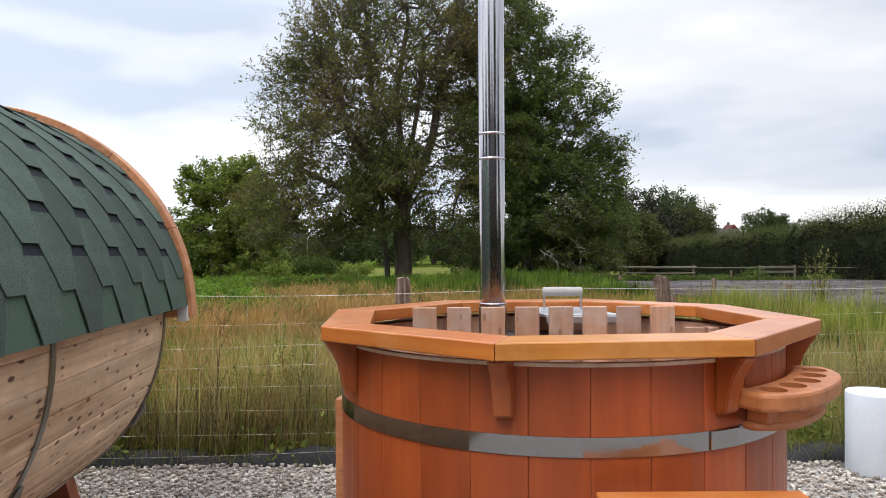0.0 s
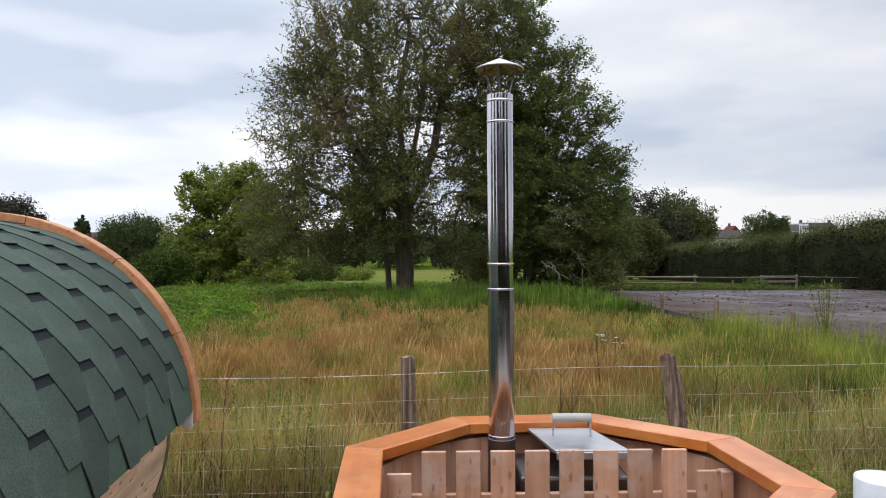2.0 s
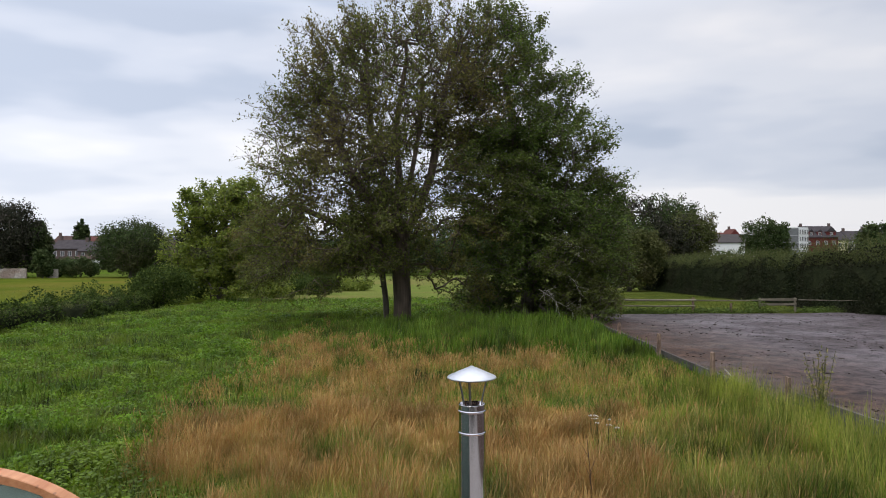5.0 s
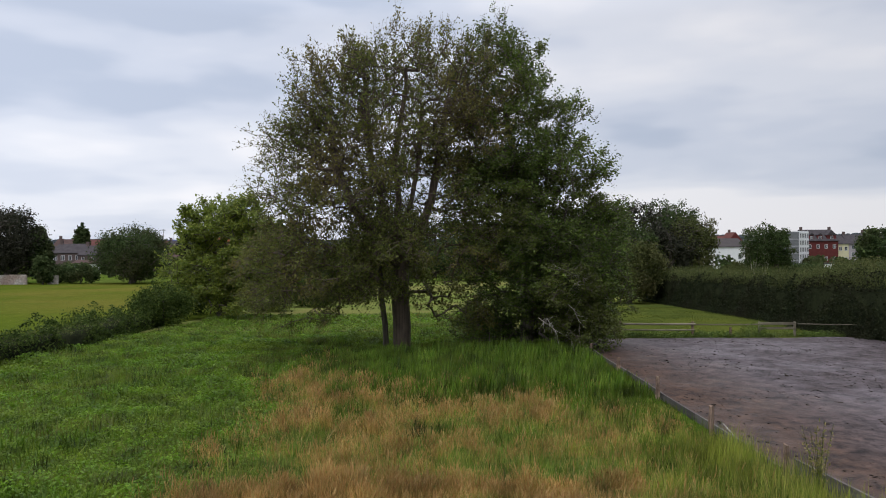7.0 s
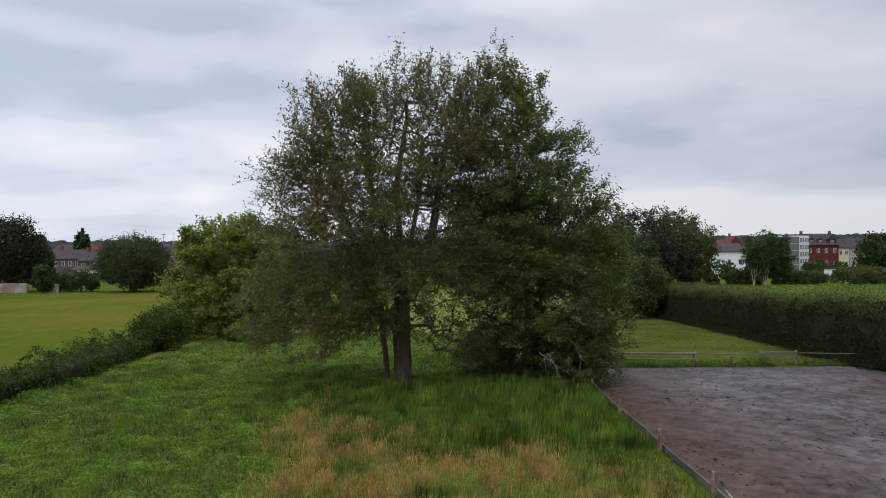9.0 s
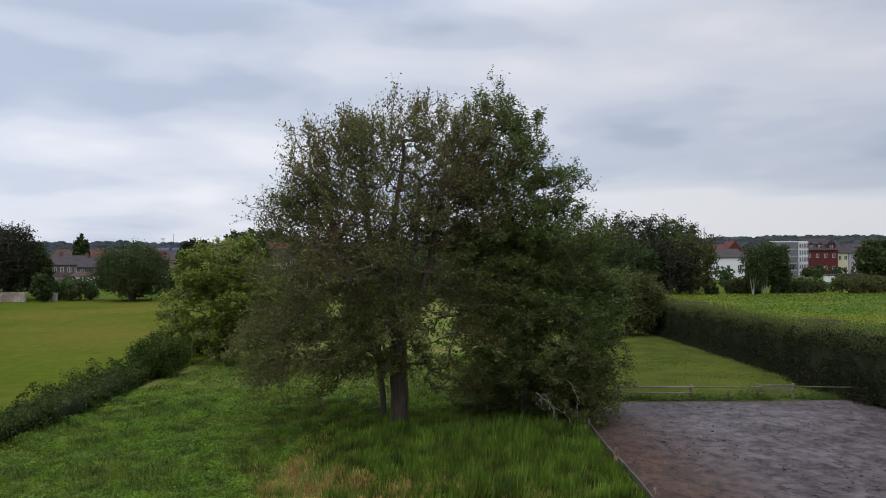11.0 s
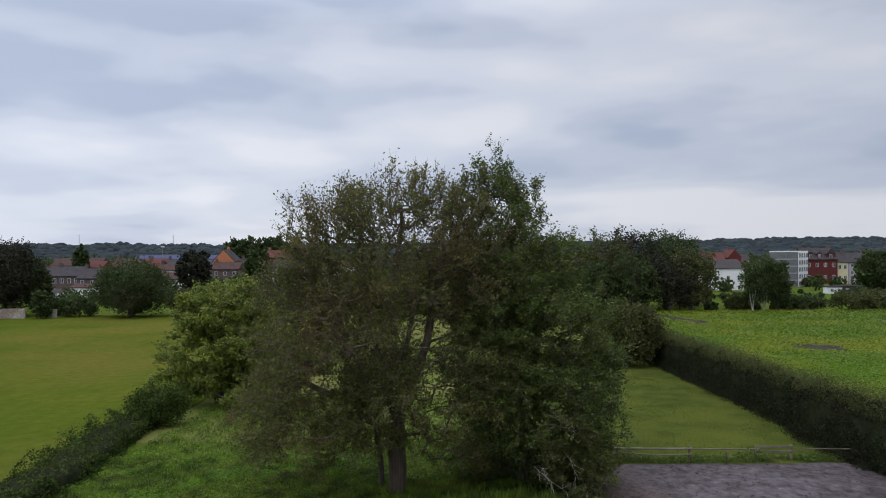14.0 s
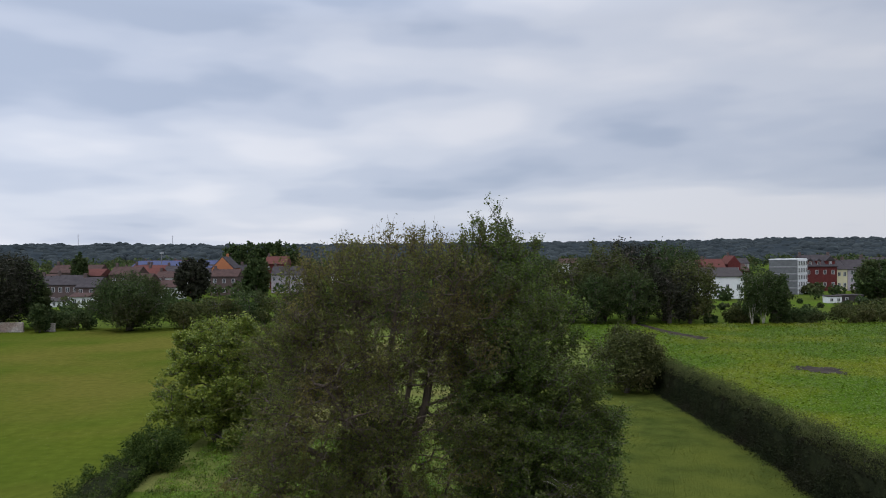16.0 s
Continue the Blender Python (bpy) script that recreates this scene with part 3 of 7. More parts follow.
part("rail", bm_box(1.24, 0.028, 0.075, 0.003, (0.385, 0.026, 1.035)), M_RAW, guard, "pale cross rail behind the slats")
part("rail", bm_box(1.24, 0.028, 0.075, 0.003, (0.385, 0.026, 0.30)), M_RAW, guard, "pale cross rail behind the slats")
part("end_post", bm_box(0.045, 0.05, 1.06, 0.004, (1.045, 0.0, 0.63)), M_RAW, guard, "raw larch end post")
# stove with its lid and flue
stove = thing("tub_stove", pose(0.46, 2.955, 0.10), "submerged galvanised stove with lifted lid and tall polished flue", "stove")
# firebox takes a dark colour in place of the shade under lid and slats
part("firebox", bm_box(0.44, 0.34, 0.99, 0.012, (0.03, 0.03, 0.505)), M_DARKSTEEL, stove, "steel firebox, coloured dark for the shade below the lid")
lid = part("lid", bm_prism([(-0.115, 0.235), (0.165, 0.235), (0.255, -0.115), (-0.045, -0.115)], 1.085, 1.10, 0.003), M_GALV, stove, "plain galvanised sheet lid")
part("lid_lip", bm_box(0.29, 0.012, 0.03, 0.003, (0.105, -0.113, 1.078)), M_GALV, lid)
for x in (-0.018, 0.142):
    part("handle_leg", bm_tube([(x, 0.10, 1.10), (x, 0.10, 1.165), (x, 0.10, 1.175)], 0.0045, 6), M_GALV, lid, "bent wire handle leg")
part("handle_grip", bm_lathe([(0, -0.085), (0.017, -0.085), (0.0195, -0.08), (0.0195, 0.08), (0.017, 0.085), (0, 0.085)], 14), M_GRIP, lid, "weathered grey wooden grip").matrix_basis = pose(0.062, 0.10, 1.178, 0, 90, 0)
FX, FY = 0.21 - 0.46, 2.95 - 2.955
FR = 0.0538


def flue_run(z0, z1, beads):
    """The profile of a straight pipe with a rolled bead at each of those heights."""
    out = [(FR, z0), (FR, z0 + 0.001)]
    for z in beads:
        out += [(FR, z - 0.005), (FR, z - 0.0042), (FR + 0.003, z - 0.002), (FR + 0.003, z + 0.002), (FR, z + 0.0042), (FR, z + 0.005)]
    return out + [(FR, z1 - 0.001), (FR, z1)]


part("flue_collar", bm_lathe([(FR + 0.004, 0.60), (FR + 0.004, 0.601), (FR + 0.004, 1.122), (FR + 0.004, 1.123), (FR, 1.1245)], 32, at=(FX, FY, 0)), M_DARKSTEEL, stove, "dark flue collar", smooth=True)
pipe = part("flue_pipe", bm_lathe(flue_run(1.06, 1.75, (1.136, 1.743)), 40, at=(FX, FY, 0)), M_CHROME, stove, "polished stainless lower flue", smooth=True)
part("flue_pipe", bm_lathe(flue_run(1.75, 2.441, (1.847, 2.434)), 40, at=(FX, FY, 0)), M_CHROME, stove, "polished stainless upper flue", smooth=True)
part("flue_pipe", bm_lathe(flue_run(2.441, 2.548, (2.521,)) + [(FR - 0.006, 2.549), (FR - 0.006, 2.46)], 40, at=(FX, FY, 0)), M_CHROME, stove, "polished stainless flue end", smooth=True)
cowl = part("rain_cowl", bm_lathe([(0.0, 2.703), (0.098, 2.659), (0.101, 2.654), (0.098, 2.6525), (0.0, 2.694)], 32, at=(FX, FY, 0)), M_GALV, stove, "shallow conical rain cap", smooth=True)
# underside and struts are coloured dark for the dim surroundings they mirror
part("cowl_underside", bm_lathe([(0.097, 2.6515), (0.03, 2.676), (0.0, 2.686)], 32, at=(FX, FY, 0)), M_DIMSTEEL, cowl, "underside, coloured dark for its dim reflections", smooth=True)
for k in range(3):
    a = 2 * math.pi * k / 3 - 1.75
    c, s = math.cos(a), math.sin(a)
    bm = bm_tube([(0.043, 0, 2.507), (0.044, 0, 2.556), (0.052, 0, 2.590), (0.063, 0, 2.630), (0.076, 0, 2.662)], 0.0028, 6)
    bmesh.ops.scale(bm, vec=(1.0, 1.7, 1.0), verts=bm.verts)
    part("cowl_strut", bm, M_DARKSTEEL, cowl, "bent flat steel strut").matrix_basis = pose(FX, FY, 0, 0, 0, math.degrees(a))
# cup holder on the tub wall
holder = thing("cup_holder", pose(TUB.x, TUB.y, 0, 0, 0, 47.8), "curved varnished wooden cup holder with five holes on tub", "cup holder")


def arc_plate(r0, r1, ang, z0, z1, ends=0.06):
    out = []
    for k in range(13):
        a = -ang + 2 * ang * k / 12
        e = ends * abs(k - 6) ** 4 / 6 ** 4
        out.append(((r1 - e) * math.sin(a), -(r1 - e) * math.cos(a)))
    for k in range(13):
        a = ang - 2 * ang * k / 12
        out.append((r0 * math.sin(a), -r0 * math.cos(a)))
    return bm_prism(out, z0, z1, 0.010)


def holed_plate(r0, r1, ang, z0, z1, holes, hr):
    """The rounded plate with round holes bored through it."""
    tmp = part("tmp_plate", arc_plate(r0, r1, ang, z0, z1, 0.055), M_HOLDER, None)
    bm = bmesh.new()
    for h in range(holes):
        a = (-ang + 2 * ang * (h + 0.5) / holes) * 0.88
        m = (r0 + r1) / 2 - 0.004 * abs(h - holes // 2)
        bmesh.ops.create_cone(bm, cap_ends=True, segments=24, radius1=hr, radius2=hr, depth=0.3, matrix=Matrix.Translation((m * math.sin(a), -m * math.cos(a), z0)))
    cut = part("tmp_cut", bm, M_HOLDER, None)
    mod = tmp.modifiers.new("bore", "BOOLEAN")
    mod.operation, mod.object, mod.solver = "DIFFERENCE", cut, "EXACT"
    me = bpy.data.meshes.new_from_object(tmp.evaluated_get(bpy.context.evaluated_depsgraph_get()))
    for ob in (tmp, cut):
        bpy.data.objects.remove(ob)
    out = bmesh.new()
    out.from_mesh(me)
    return out


part("top_plate", holed_plate(BODY_R + 0.010, BODY_R + 0.150, 0.335, 1.046, 1.094, 5, 0.036), M_HOLDER, holder)
part("bottom_plate", arc_plate(BODY_R + 0.010, BODY_R + 0.112, 0.30, 0.985, 1.008), M_HOLDER, holder)
for a in (-0.25, 0.25):
    part("spacer", bm_box(0.05, 0.06, 0.04, 0.004, ((BODY_R + 0.05) * math.sin(a), -(BODY_R + 0.05) * math.cos(a), 1.027), turn=pose(0, 0, 0, 0, 0, math.degrees(a))), M_HOLDER, holder)
# steps in front and the two upright battens against the tub
steps = thing("tub_steps", pose(0.62, 1.54, 0), "orange-stained wooden entry steps in front of the tub", "steps")
part("tread", bm_box(0.50, 0.22, 0.035, 0.004, (0, 0.06, 0.858)), M_RIM, steps)
part("tread", bm_box(0.50, 0.22, 0.035, 0.004, (0, -0.16, 0.56)), M_RIM, steps)
part("tread", bm_box(0.50, 0.22, 0.035, 0.004, (0, -0.38, 0.28)), M_RIM, steps)
for x in (-0.235, 0.235):
    part("stringer", bm_prism([(0.165, 0.0), (0.165, 0.84), (-0.05, 0.84), (-0.49, 0.26), (-0.49, 0.0)], -0.016, 0.016, 0.003), M_STAIN, steps).matrix_basis = Matrix.Translation((x, 0, 0)) @ Matrix(((0, 0, 1, 0), (1, 0, 0, 0), (0, 1, 0, 0), (0, 0, 0, 1)))
for nm, ang, h in (("batten", 261, 0.90), ("batten", 97, 0.90)):
    a = math.radians(ang)
    bt = thing("tub_batten", pose(TUB.x + (BODY_R + 0.035) * math.sin(a), TUB.y - (BODY_R + 0.035) * math.cos(a), 0, 0, 0, ang), "upright weathered board leaning on the tub wall", "board")
    part("board", bm_box(0.10, 0.03, h, 0.004, (0, 0, h / 2 + 0.012)), M_TRIM, bt)

# ---- white pipe tub on the gravel ----
can = thing("white_container", pose(2.775, 4.50, 0.012), "plain white plastic cylinder standing on gravel", "container")
part("shell", bm_lathe([(0.0, 0.0), (0.168, 0.0), (0.17, 0.01), (0.17, 0.508), (0.166, 0.516), (0.160, 0.516), (0.157, 0.508), (0.157, 0.498)], 48), M_PVC, can, smooth=True)
part("cap", bm_lathe([(0.157, 0.498), (0.157, 0.509), (0.15, 0.513), (0, 0.515)], 48), M_GREYPLASTIC, can, "slightly sunken white lid", smooth=True)

# ---- barrel sauna ----
SAUNA_R = 1.045
S_TURN = 6.2
sauna = thing("barrel_sauna", pose(-2.362, 3.56, 1.118, -0.8, 0, S_TURN), "spruce barrel sauna with green hexagon shingle roof", "sauna")
# near end is out of view, lengthened to darken what the tub hoop mirrors
S_LEN = 3.3  # from the far end towards the viewer, along -y
n_st = 50
WALL_R = 0.925
for i in range(n_st):
    a = 2 * math.pi * i / n_st
    if math.cos(a) > 0.36:
        continue
    h = math.pi / n_st - 0.0008
    R0, R1 = WALL_R - 0.045, WALL_R
    bm = bmesh.new()
    prof = [(-h, R0), (-h, R1 - 0.003), (-h * 0.86, R1), (h * 0.86, R1), (h, R1 - 0.003), (h, R0)]
    A = [bm.verts.new((r * math.sin(t), -S_LEN, r * math.cos(t))) for t, r in prof]
    B = [bm.verts.new((r * math.sin(t), 0, r * math.cos(t))) for t, r in prof]
    for k in range(6):
        j = (k + 1) % 6
        bm.faces.new((A[k], A[j], B[j], B[k]))
    bm.faces.new(A[::-1])
    bm.faces.new(B)
    bmesh.ops.recalc_face_normals(bm, faces=bm.faces)
    pk = part("plank", bm, M_PINE, sauna)
    pk.rotation_euler = (0, a, 0)
for y in (-0.16, -S_LEN + 0.12):
    bm = bm_lathe([(0.0, -0.02), (WALL_R - 0.046, -0.02), (WALL_R - 0.046, 0.02), (0.0, 0.02)], 64)
    part("end_wall", bm, M_PINE, sauna).matrix_basis = pose(0, y, 0, 90, 0, 0)
# roof deck under the shingles
EAVE = radians(86.0)
bm = bmesh.new()
ring = [[bm.verts.new((r * math.sin(t), y, r * math.cos(t))) for y, r in ((0.0, WALL_R + 0.002), (0.0, SAUNA_R), (-S_LEN, SAUNA_R), (-S_LEN, WALL_R + 0.002))] for t in np.linspace(-EAVE, EAVE, 73)]
for p, q in zip(ring, ring[1:]):
    for k in range(4):
        j = (k + 1) % 4
        bm.faces.new((p[k], q[k], q[j], p[j]))
bm.faces.new(ring[0])
bm.faces.new(ring[-1][::-1])
bmesh.ops.recalc_face_normals(bm, faces=bm.faces)
part("roof_deck", bm, M_BASEFELT, sauna, "dark felted roof deck", smooth=False)
TAB_W, EXPO = 0.3333, 0.1475


def tab_mesh(name, left, right, starter=False):
    """One hexagon tab, curved to the barrel: s runs up the slope from its lower edge, x along the barrel."""
    bm = bmesh.new()
    if starter:
        rows = [(0.0, -TAB_W / 2, TAB_W / 2), (0.16, -TAB_W / 2, TAB_W / 2)]
    else:
        rows = [(0.0, -0.056, 0.056), (EXPO * 0.5, -0.085, 0.085), (EXPO, -0.114, 0.114), (EXPO * 1.35, -0.135, 0.135), (EXPO * 1.76, -0.15, 0.15), (EXPO * 2.1, -0.165, 0.165)]
    top, low = [], []
    for s, x0, x1 in rows:
        t = -s / SAUNA_R
        lift = 0.0125 - 0.0095 * s / (2.1 * EXPO) + (0.001 if s == 0 else 0)
        if starter:
            lift = 0.0035
        x0, x1 = max(x0, left), min(x1, right)
        for lst, d in ((top, lift), (low, lift - 0.0035 if not starter else 0.0005)):
            r = SAUNA_R + d
            lst.append([bm.verts.new((r * math.sin(t), x, r * math.cos(t))) for x in (x0, (x0 + x1) / 2, x1)])
    for k in range(len(rows) - 1):
        for c in (0, 1):
            fc = bm.faces.new((top[k][c], top[k][c + 1], top[k + 1][c + 1], top[k + 1][c]))
            fc.material_index = 1 if rows[k][0] > EXPO * 1.7 else 0
            bm.faces.new((low[k][c + 1], low[k][c], low[k + 1][c], low[k + 1][c + 1]))
        for c, o in ((0, 1), (2, -1)):
            bm.faces.new((top[k][c], top[k + 1][c], low[k + 1][c], low[k][c]))
    for c in (0, 1):
        bm.faces.new((top[0][c + 1], top[0][c], low[0][c], low[0][c + 1]))
        bm.faces.new((top[-1][c], top[-1][c + 1], low[-1][c + 1], low[-1][c]))
    bmesh.ops.recalc_face_normals(bm, faces=bm.faces)
    me = bpy.data.meshes.new(name)
    bm.to_mesh(me)
    bm.free()
    me.materials.append(M_STARTER if starter else M_SHINGLE)
    me.materials.append(M_BASEFELT)
    return me


tab_full = tab_mesh("shingle", -1, 1)
tab_start = tab_mesh("starter_shingle", -1, 1, True)
n_row = int(EAVE * SAUNA_R / EXPO)
for side in (1, -1):
    for row in range(-1, n_row + 1):
        theta = (EAVE + 0.012) - (max(row, 0) * EXPO) / SAUNA_R
        if side == -1 and row == n_row:
            continue
        y = -0.03 - TAB_W / 2 - (TAB_W / 2 if row % 2 else 0) - 0.115
        if row % 2:
            y += TAB_W
        while y > -S_LEN - 0.02:
            me, room = (tab_start if row < 0 else tab_full), -0.02 - y
            if room < TAB_W / 2:
                me = tab_mesh("shingle", -1, room, row < 0)
            if room > -0.05:
                ob = link("shingle" if row >= 0 else "starter_shingle", me, None, sauna)
                m = pose(0, y, 0, 0, math.degrees(theta), 0)
                if side < 0:
                    m = Matrix.Rotation(math.pi, 4, "Z") @ pose(0, S_LEN + y, 0, 0, math.degrees(theta), 0)
                ob.matrix_basis = m
            y -= TAB_W
# cedar trim round the far end, in five curved lengths
n_trim = 7
T0, T1 = radians(-90), radians(90)
for k in range(n_trim):
    a0, a1 = T0 + (T1 - T0) * k / n_trim + 0.002, T0 + (T1 - T0) * (k + 1) / n_trim - 0.002
    bm = bmesh.new()
    ring = []
    for t in np.linspace(a0, a1, 9):
        out_r = SAUNA_R + 0.024 + 0.024 * max(0.0, math.cos(t))
        ring.append([bm.verts.new((r * math.sin(t), y, r * math.cos(t))) for y, r in ((-0.058, WALL_R + 0.01), (-0.058, out_r - 0.004), (-0.054, out_r), (0.034, out_r), (0.038, out_r - 0.004), (0.038, WALL_R + 0.01))])
    for p, q in zip(ring, ring[1:]):
        for c in range(6):
            j = (c + 1) % 6
            bm.faces.new((p[c], q[c], q[j], p[j]))
    bm.faces.new(ring[0])
    bm.faces.new(ring[-1][::-1])
    bmesh.ops.recalc_face_normals(bm, faces=bm.faces)
    part("trim_board", bm, M_TRIM, sauna, "curved reddish cedar trim board")
for side in (1, -1):
    part("clip_block", bm_box(0.05, 0.05, 0.085, 0.004, (side * (SAUNA_R - 0.022), -0.05, 0.025)), M_GREYPLASTIC, sauna, "white plastic end block")
for y in (-1.34, -0.05):
    bm = bmesh.new()
    for t0, t1 in ((radians(80), radians(280)),):
        ring = [[bm.verts.new((r * math.sin(t), yy, r * math.cos(t))) for yy, r in ((y - 0.018, WALL_R + 0.001), (y - 0.018, WALL_R + 0.006), (y + 0.018, WALL_R + 0.006), (y + 0.018, WALL_R + 0.001))] for t in np.linspace(t0, t1, 49)]
        for p, q in zip(ring, ring[1:]):
            for c in range(4):
                j = (c + 1) % 4
                bm.faces.new((p[c], q[c], q[j], p[j]))
    bmesh.ops.recalc_face_normals(bm, faces=bm.faces)
    strap = part("strap", bm, M_STRAP, sauna, "dull steel tension strap")
    t = radians(122)
    part("turnbuckle", bm_tube([((WALL_R + 0.016) * math.sin(t + d), y, (WALL_R + 0.016) * math.cos(t + d)) for d in (-0.07, -0.03, 0.03, 0.07)], [0.006, 0.014, 0.014, 0.006], 8), M_STRAP, strap, "threaded steel turnbuckle")
for y in (-0.42, -1.95):
    out = [(-0.72, -1.10), (0.72, -1.10)] + [((WALL_R + 0.004) * math.sin(t), -(WALL_R + 0.004) * math.cos(t)) for t in np.linspace(0.72, -0.72, 17)]
    part("cradle", bm_prism(out, -0.045, 0.045, 0.004), M_CRADLE, sauna, "reddish stained cradle beam").matrix_basis = pose(0, y, 0, 90, 0, 0)


# ---- wire fence behind the tub ----
def fence_y(x):
    return 4.85 + 0.10 * x


fence = thing("wire_fence", pose(0, 0, 0), "galvanised stock-wire fence on weathered wooden posts", "fence", kind="structure")


def split_post(r, h, seed, lean=0.0):
    """A rough cleft post: a ragged, grooved cross-section, split and worn at the top."""
    q = random.Random(seed)
    m = 18
    prof = [r * (q.uniform(0.92, 1.22) if k % 3 else q.uniform(0.5, 0.85)) for k in range(m)]
    bm = bmesh.new()
    rings = []
    for z in np.linspace(0, h, 12):
        tw = 0.22 * z
        swell = 1.0 + 0.10 * math.sin(z * 4 + seed) + 0.12 * (1 - z / h)
        rings.append([bm.verts.new(((prof[k] * swell + q.uniform(-1, 1) * 0.09 * r) * math.cos(2 * math.pi * k / m + tw) + lean * z, (prof[k] * swell + q.uniform(-1, 1) * 0.05 * r) * math.sin(2 * math.pi * k / m + tw), z + (q.uniform(-0.035, 0.012) if z > h * 0.95 and h > 0.5 else 0))) for k in range(m)])
    for p, n in zip(rings, rings[1:]):
        for k in range(m):
            bm.faces.new((p[k], p[(k + 1) % m], n[(k + 1) % m], n[k]))
    bm.faces.new(rings[-1])
    return bm


for x, r, h, lean, y in ((-0.262, 0.045, 1.262, -0.012, 4.86), (1.635, 0.041, 1.26, -0.115, 4.96), (3.75, 0.05, 1.25, 0.0, 5.2)):
    part("post", split_post(r, h, int(x * 10) + 50, lean), M_POST, fence, "weathered cleft wooden post").location = (x - lean * h * 0.4, y, 0)
part("post_splinter", split_post(0.015, 1.13, 9, -0.105), M_POST, fence, "pale split-off side of the post").location = (1.735, 4.93, 0)
for k, z in enumerate((1.165, 0.985, 0.83, 0.69, 0.55, 0.40, 0.25, 0.12)):
    pts = [(x, fence_y(x) - 0.055, z + 0.012 * math.sin(x * 1.7 + k) - (0.01 if k else 0)) for x in np.linspace(-5, 5.5, 43)]
    part("wire", bm_tube(pts, 0.0016 if k == 0 else 0.0008, 5), M_WIRE, fence)
for k in range(46):
    x = -4.6 + k * 0.22
    part("stay_wire", bm_tube([(x + 0.01 * math.sin(k * 2.3), fence_y(x) - 0.055, 0.1), (x, fence_y(x) - 0.055, 0.985 if k % 3 else 1.165)], 0.0007, 4), M_WIRE, fence)
edge = thing("membrane_edge", pose(0, 0, 0), "black membrane edging between gravel and grass", "edging", kind="structure")
bm = bmesh.new()
for i, x in enumerate(np.linspace(-5, 5, 60)):
    yb = 4.72 + 0.012 * math.sin(x * 3.1)
    h = 0.085 + 0.025 * math.sin(x * 5.3) + 0.016 * math.sin(x * 13)
    row = [bm.verts.new(p) for p in ((x, yb - 0.05, 0.0), (x, yb - 0.02, h * 0.7), (x, yb + 0.04, h), (x, yb + 0.30, h * 0.7))]
    if i:
        for k in range(3):
            bm.faces.new((prev[k], row[k], row[k + 1], prev[k + 1]))
    prev = row
part("membrane", bm, M_MEMBRANE, edge, smooth=True)

# ---- riding arena: kerb boards, posts, rail and gate ----
kerb = thing("arena_edging", pose(0, 0, 0), "dark weathered boards edging the riding arena", "edging")
for k in range(13):
    y0 = 7.0 + 2.42 * k
    y1 = y0 + 2.40
    near = k < 3
    xa, xb = (7.22 + (14.26 - y) * 0.08 if near else 6.95 + 0.04 * math.sin(k * 1.9 + j) for j, y in ((0, y0), (1.9, y1)))
    z = float(ground_z(0, (y0 + y1) / 2))
    part("board", bm_box(0.045, y1 - y0, 0.38 if near else 0.22, 0.004, ((xa + xb) / 2, (y0 + y1) / 2, z + (0.215 if near else 0.135)), turn=pose(0, 0, 0, -0.7 if y0 > 6 else 0, 0, math.degrees(math.atan2(xa - xb, y1 - y0)))), M_DARKBOARD, kerb)
for y, h, x in ((13.84, 0.83, 6.84), (17.41, 0.83, 6.74), (21.86, 0.80, 6.78), (27.0, 0.65, 6.84), (32.5, 0.50, 6.95), (37.0, 0.5, 6.95)):
    z = float(ground_z(0, y))
    p = thing("arena_post", pose(x, y, z - 0.02), "short grey wooden post beside the arena boards", "post", "posts along the arena")
    part("stake", split_post(0.055, h, int(y * 7)), M_POST, p)
pole = thing("leaning_batten", pose(6.95, 17.2, -0.165), "pale batten leaning against an arena post", "batten")
part("stick", bm_tube([(0, 0, 0.42), (0.25, -0.75, 0.0)], 0.02, 6), M_PALEBARK, pole)
rail = thing("arena_rail", pose(0, 0, 0), "grey post and rail fence behind the arena", "fence")
for x, h in ((9.9, 0.95), (13.9, 0.92), (16.0, 0.6), (23.2, 0.85)):
    z = float(ground_z(0, 38.85))
    part("post", split_post(0.06, h, int(x * 3)), M_POST, rail).location = (x, 38.85, z)
for x0, x1, z0, z1, r in ((9.6, 14.05, 0.31, 0.27, 0.06), (9.9, 14.0, -0.02, -0.05, 0.04), (13.9, 17.75, 0.25, 0.24, 0.035), (19.7, 23.3, 0.25, 0.19, 0.028)):
    part("pole", bm_tube([(x0 + (x1 - x0) * k / 6, 38.80 + 0.02 * math.sin(k), z0 + (z1 - z0) * k / 6 - 0.02 * math.sin(math.pi * k / 6)) for k in range(7)], r, 7), M_GREYWOOD, rail, "grey barkless pole")
gate = thing("jump_fence", pose(18.72, 39.1, float(ground_z(0, 39.1))), "grey wooden boards on two posts beside the rail", "fence panel")
for x in (-0.98, 0.98):
    part("post", bm_box(0.10, 0.10, 0.86, 0.01, (x, 0.07, 0.43)), M_GREYWOOD, gate)
for z in (0.76, 0.50):
    part("board", bm_box(2.06, 0.04, 0.13, 0.006, (0, 0, z)), M_GREYWOOD, gate)


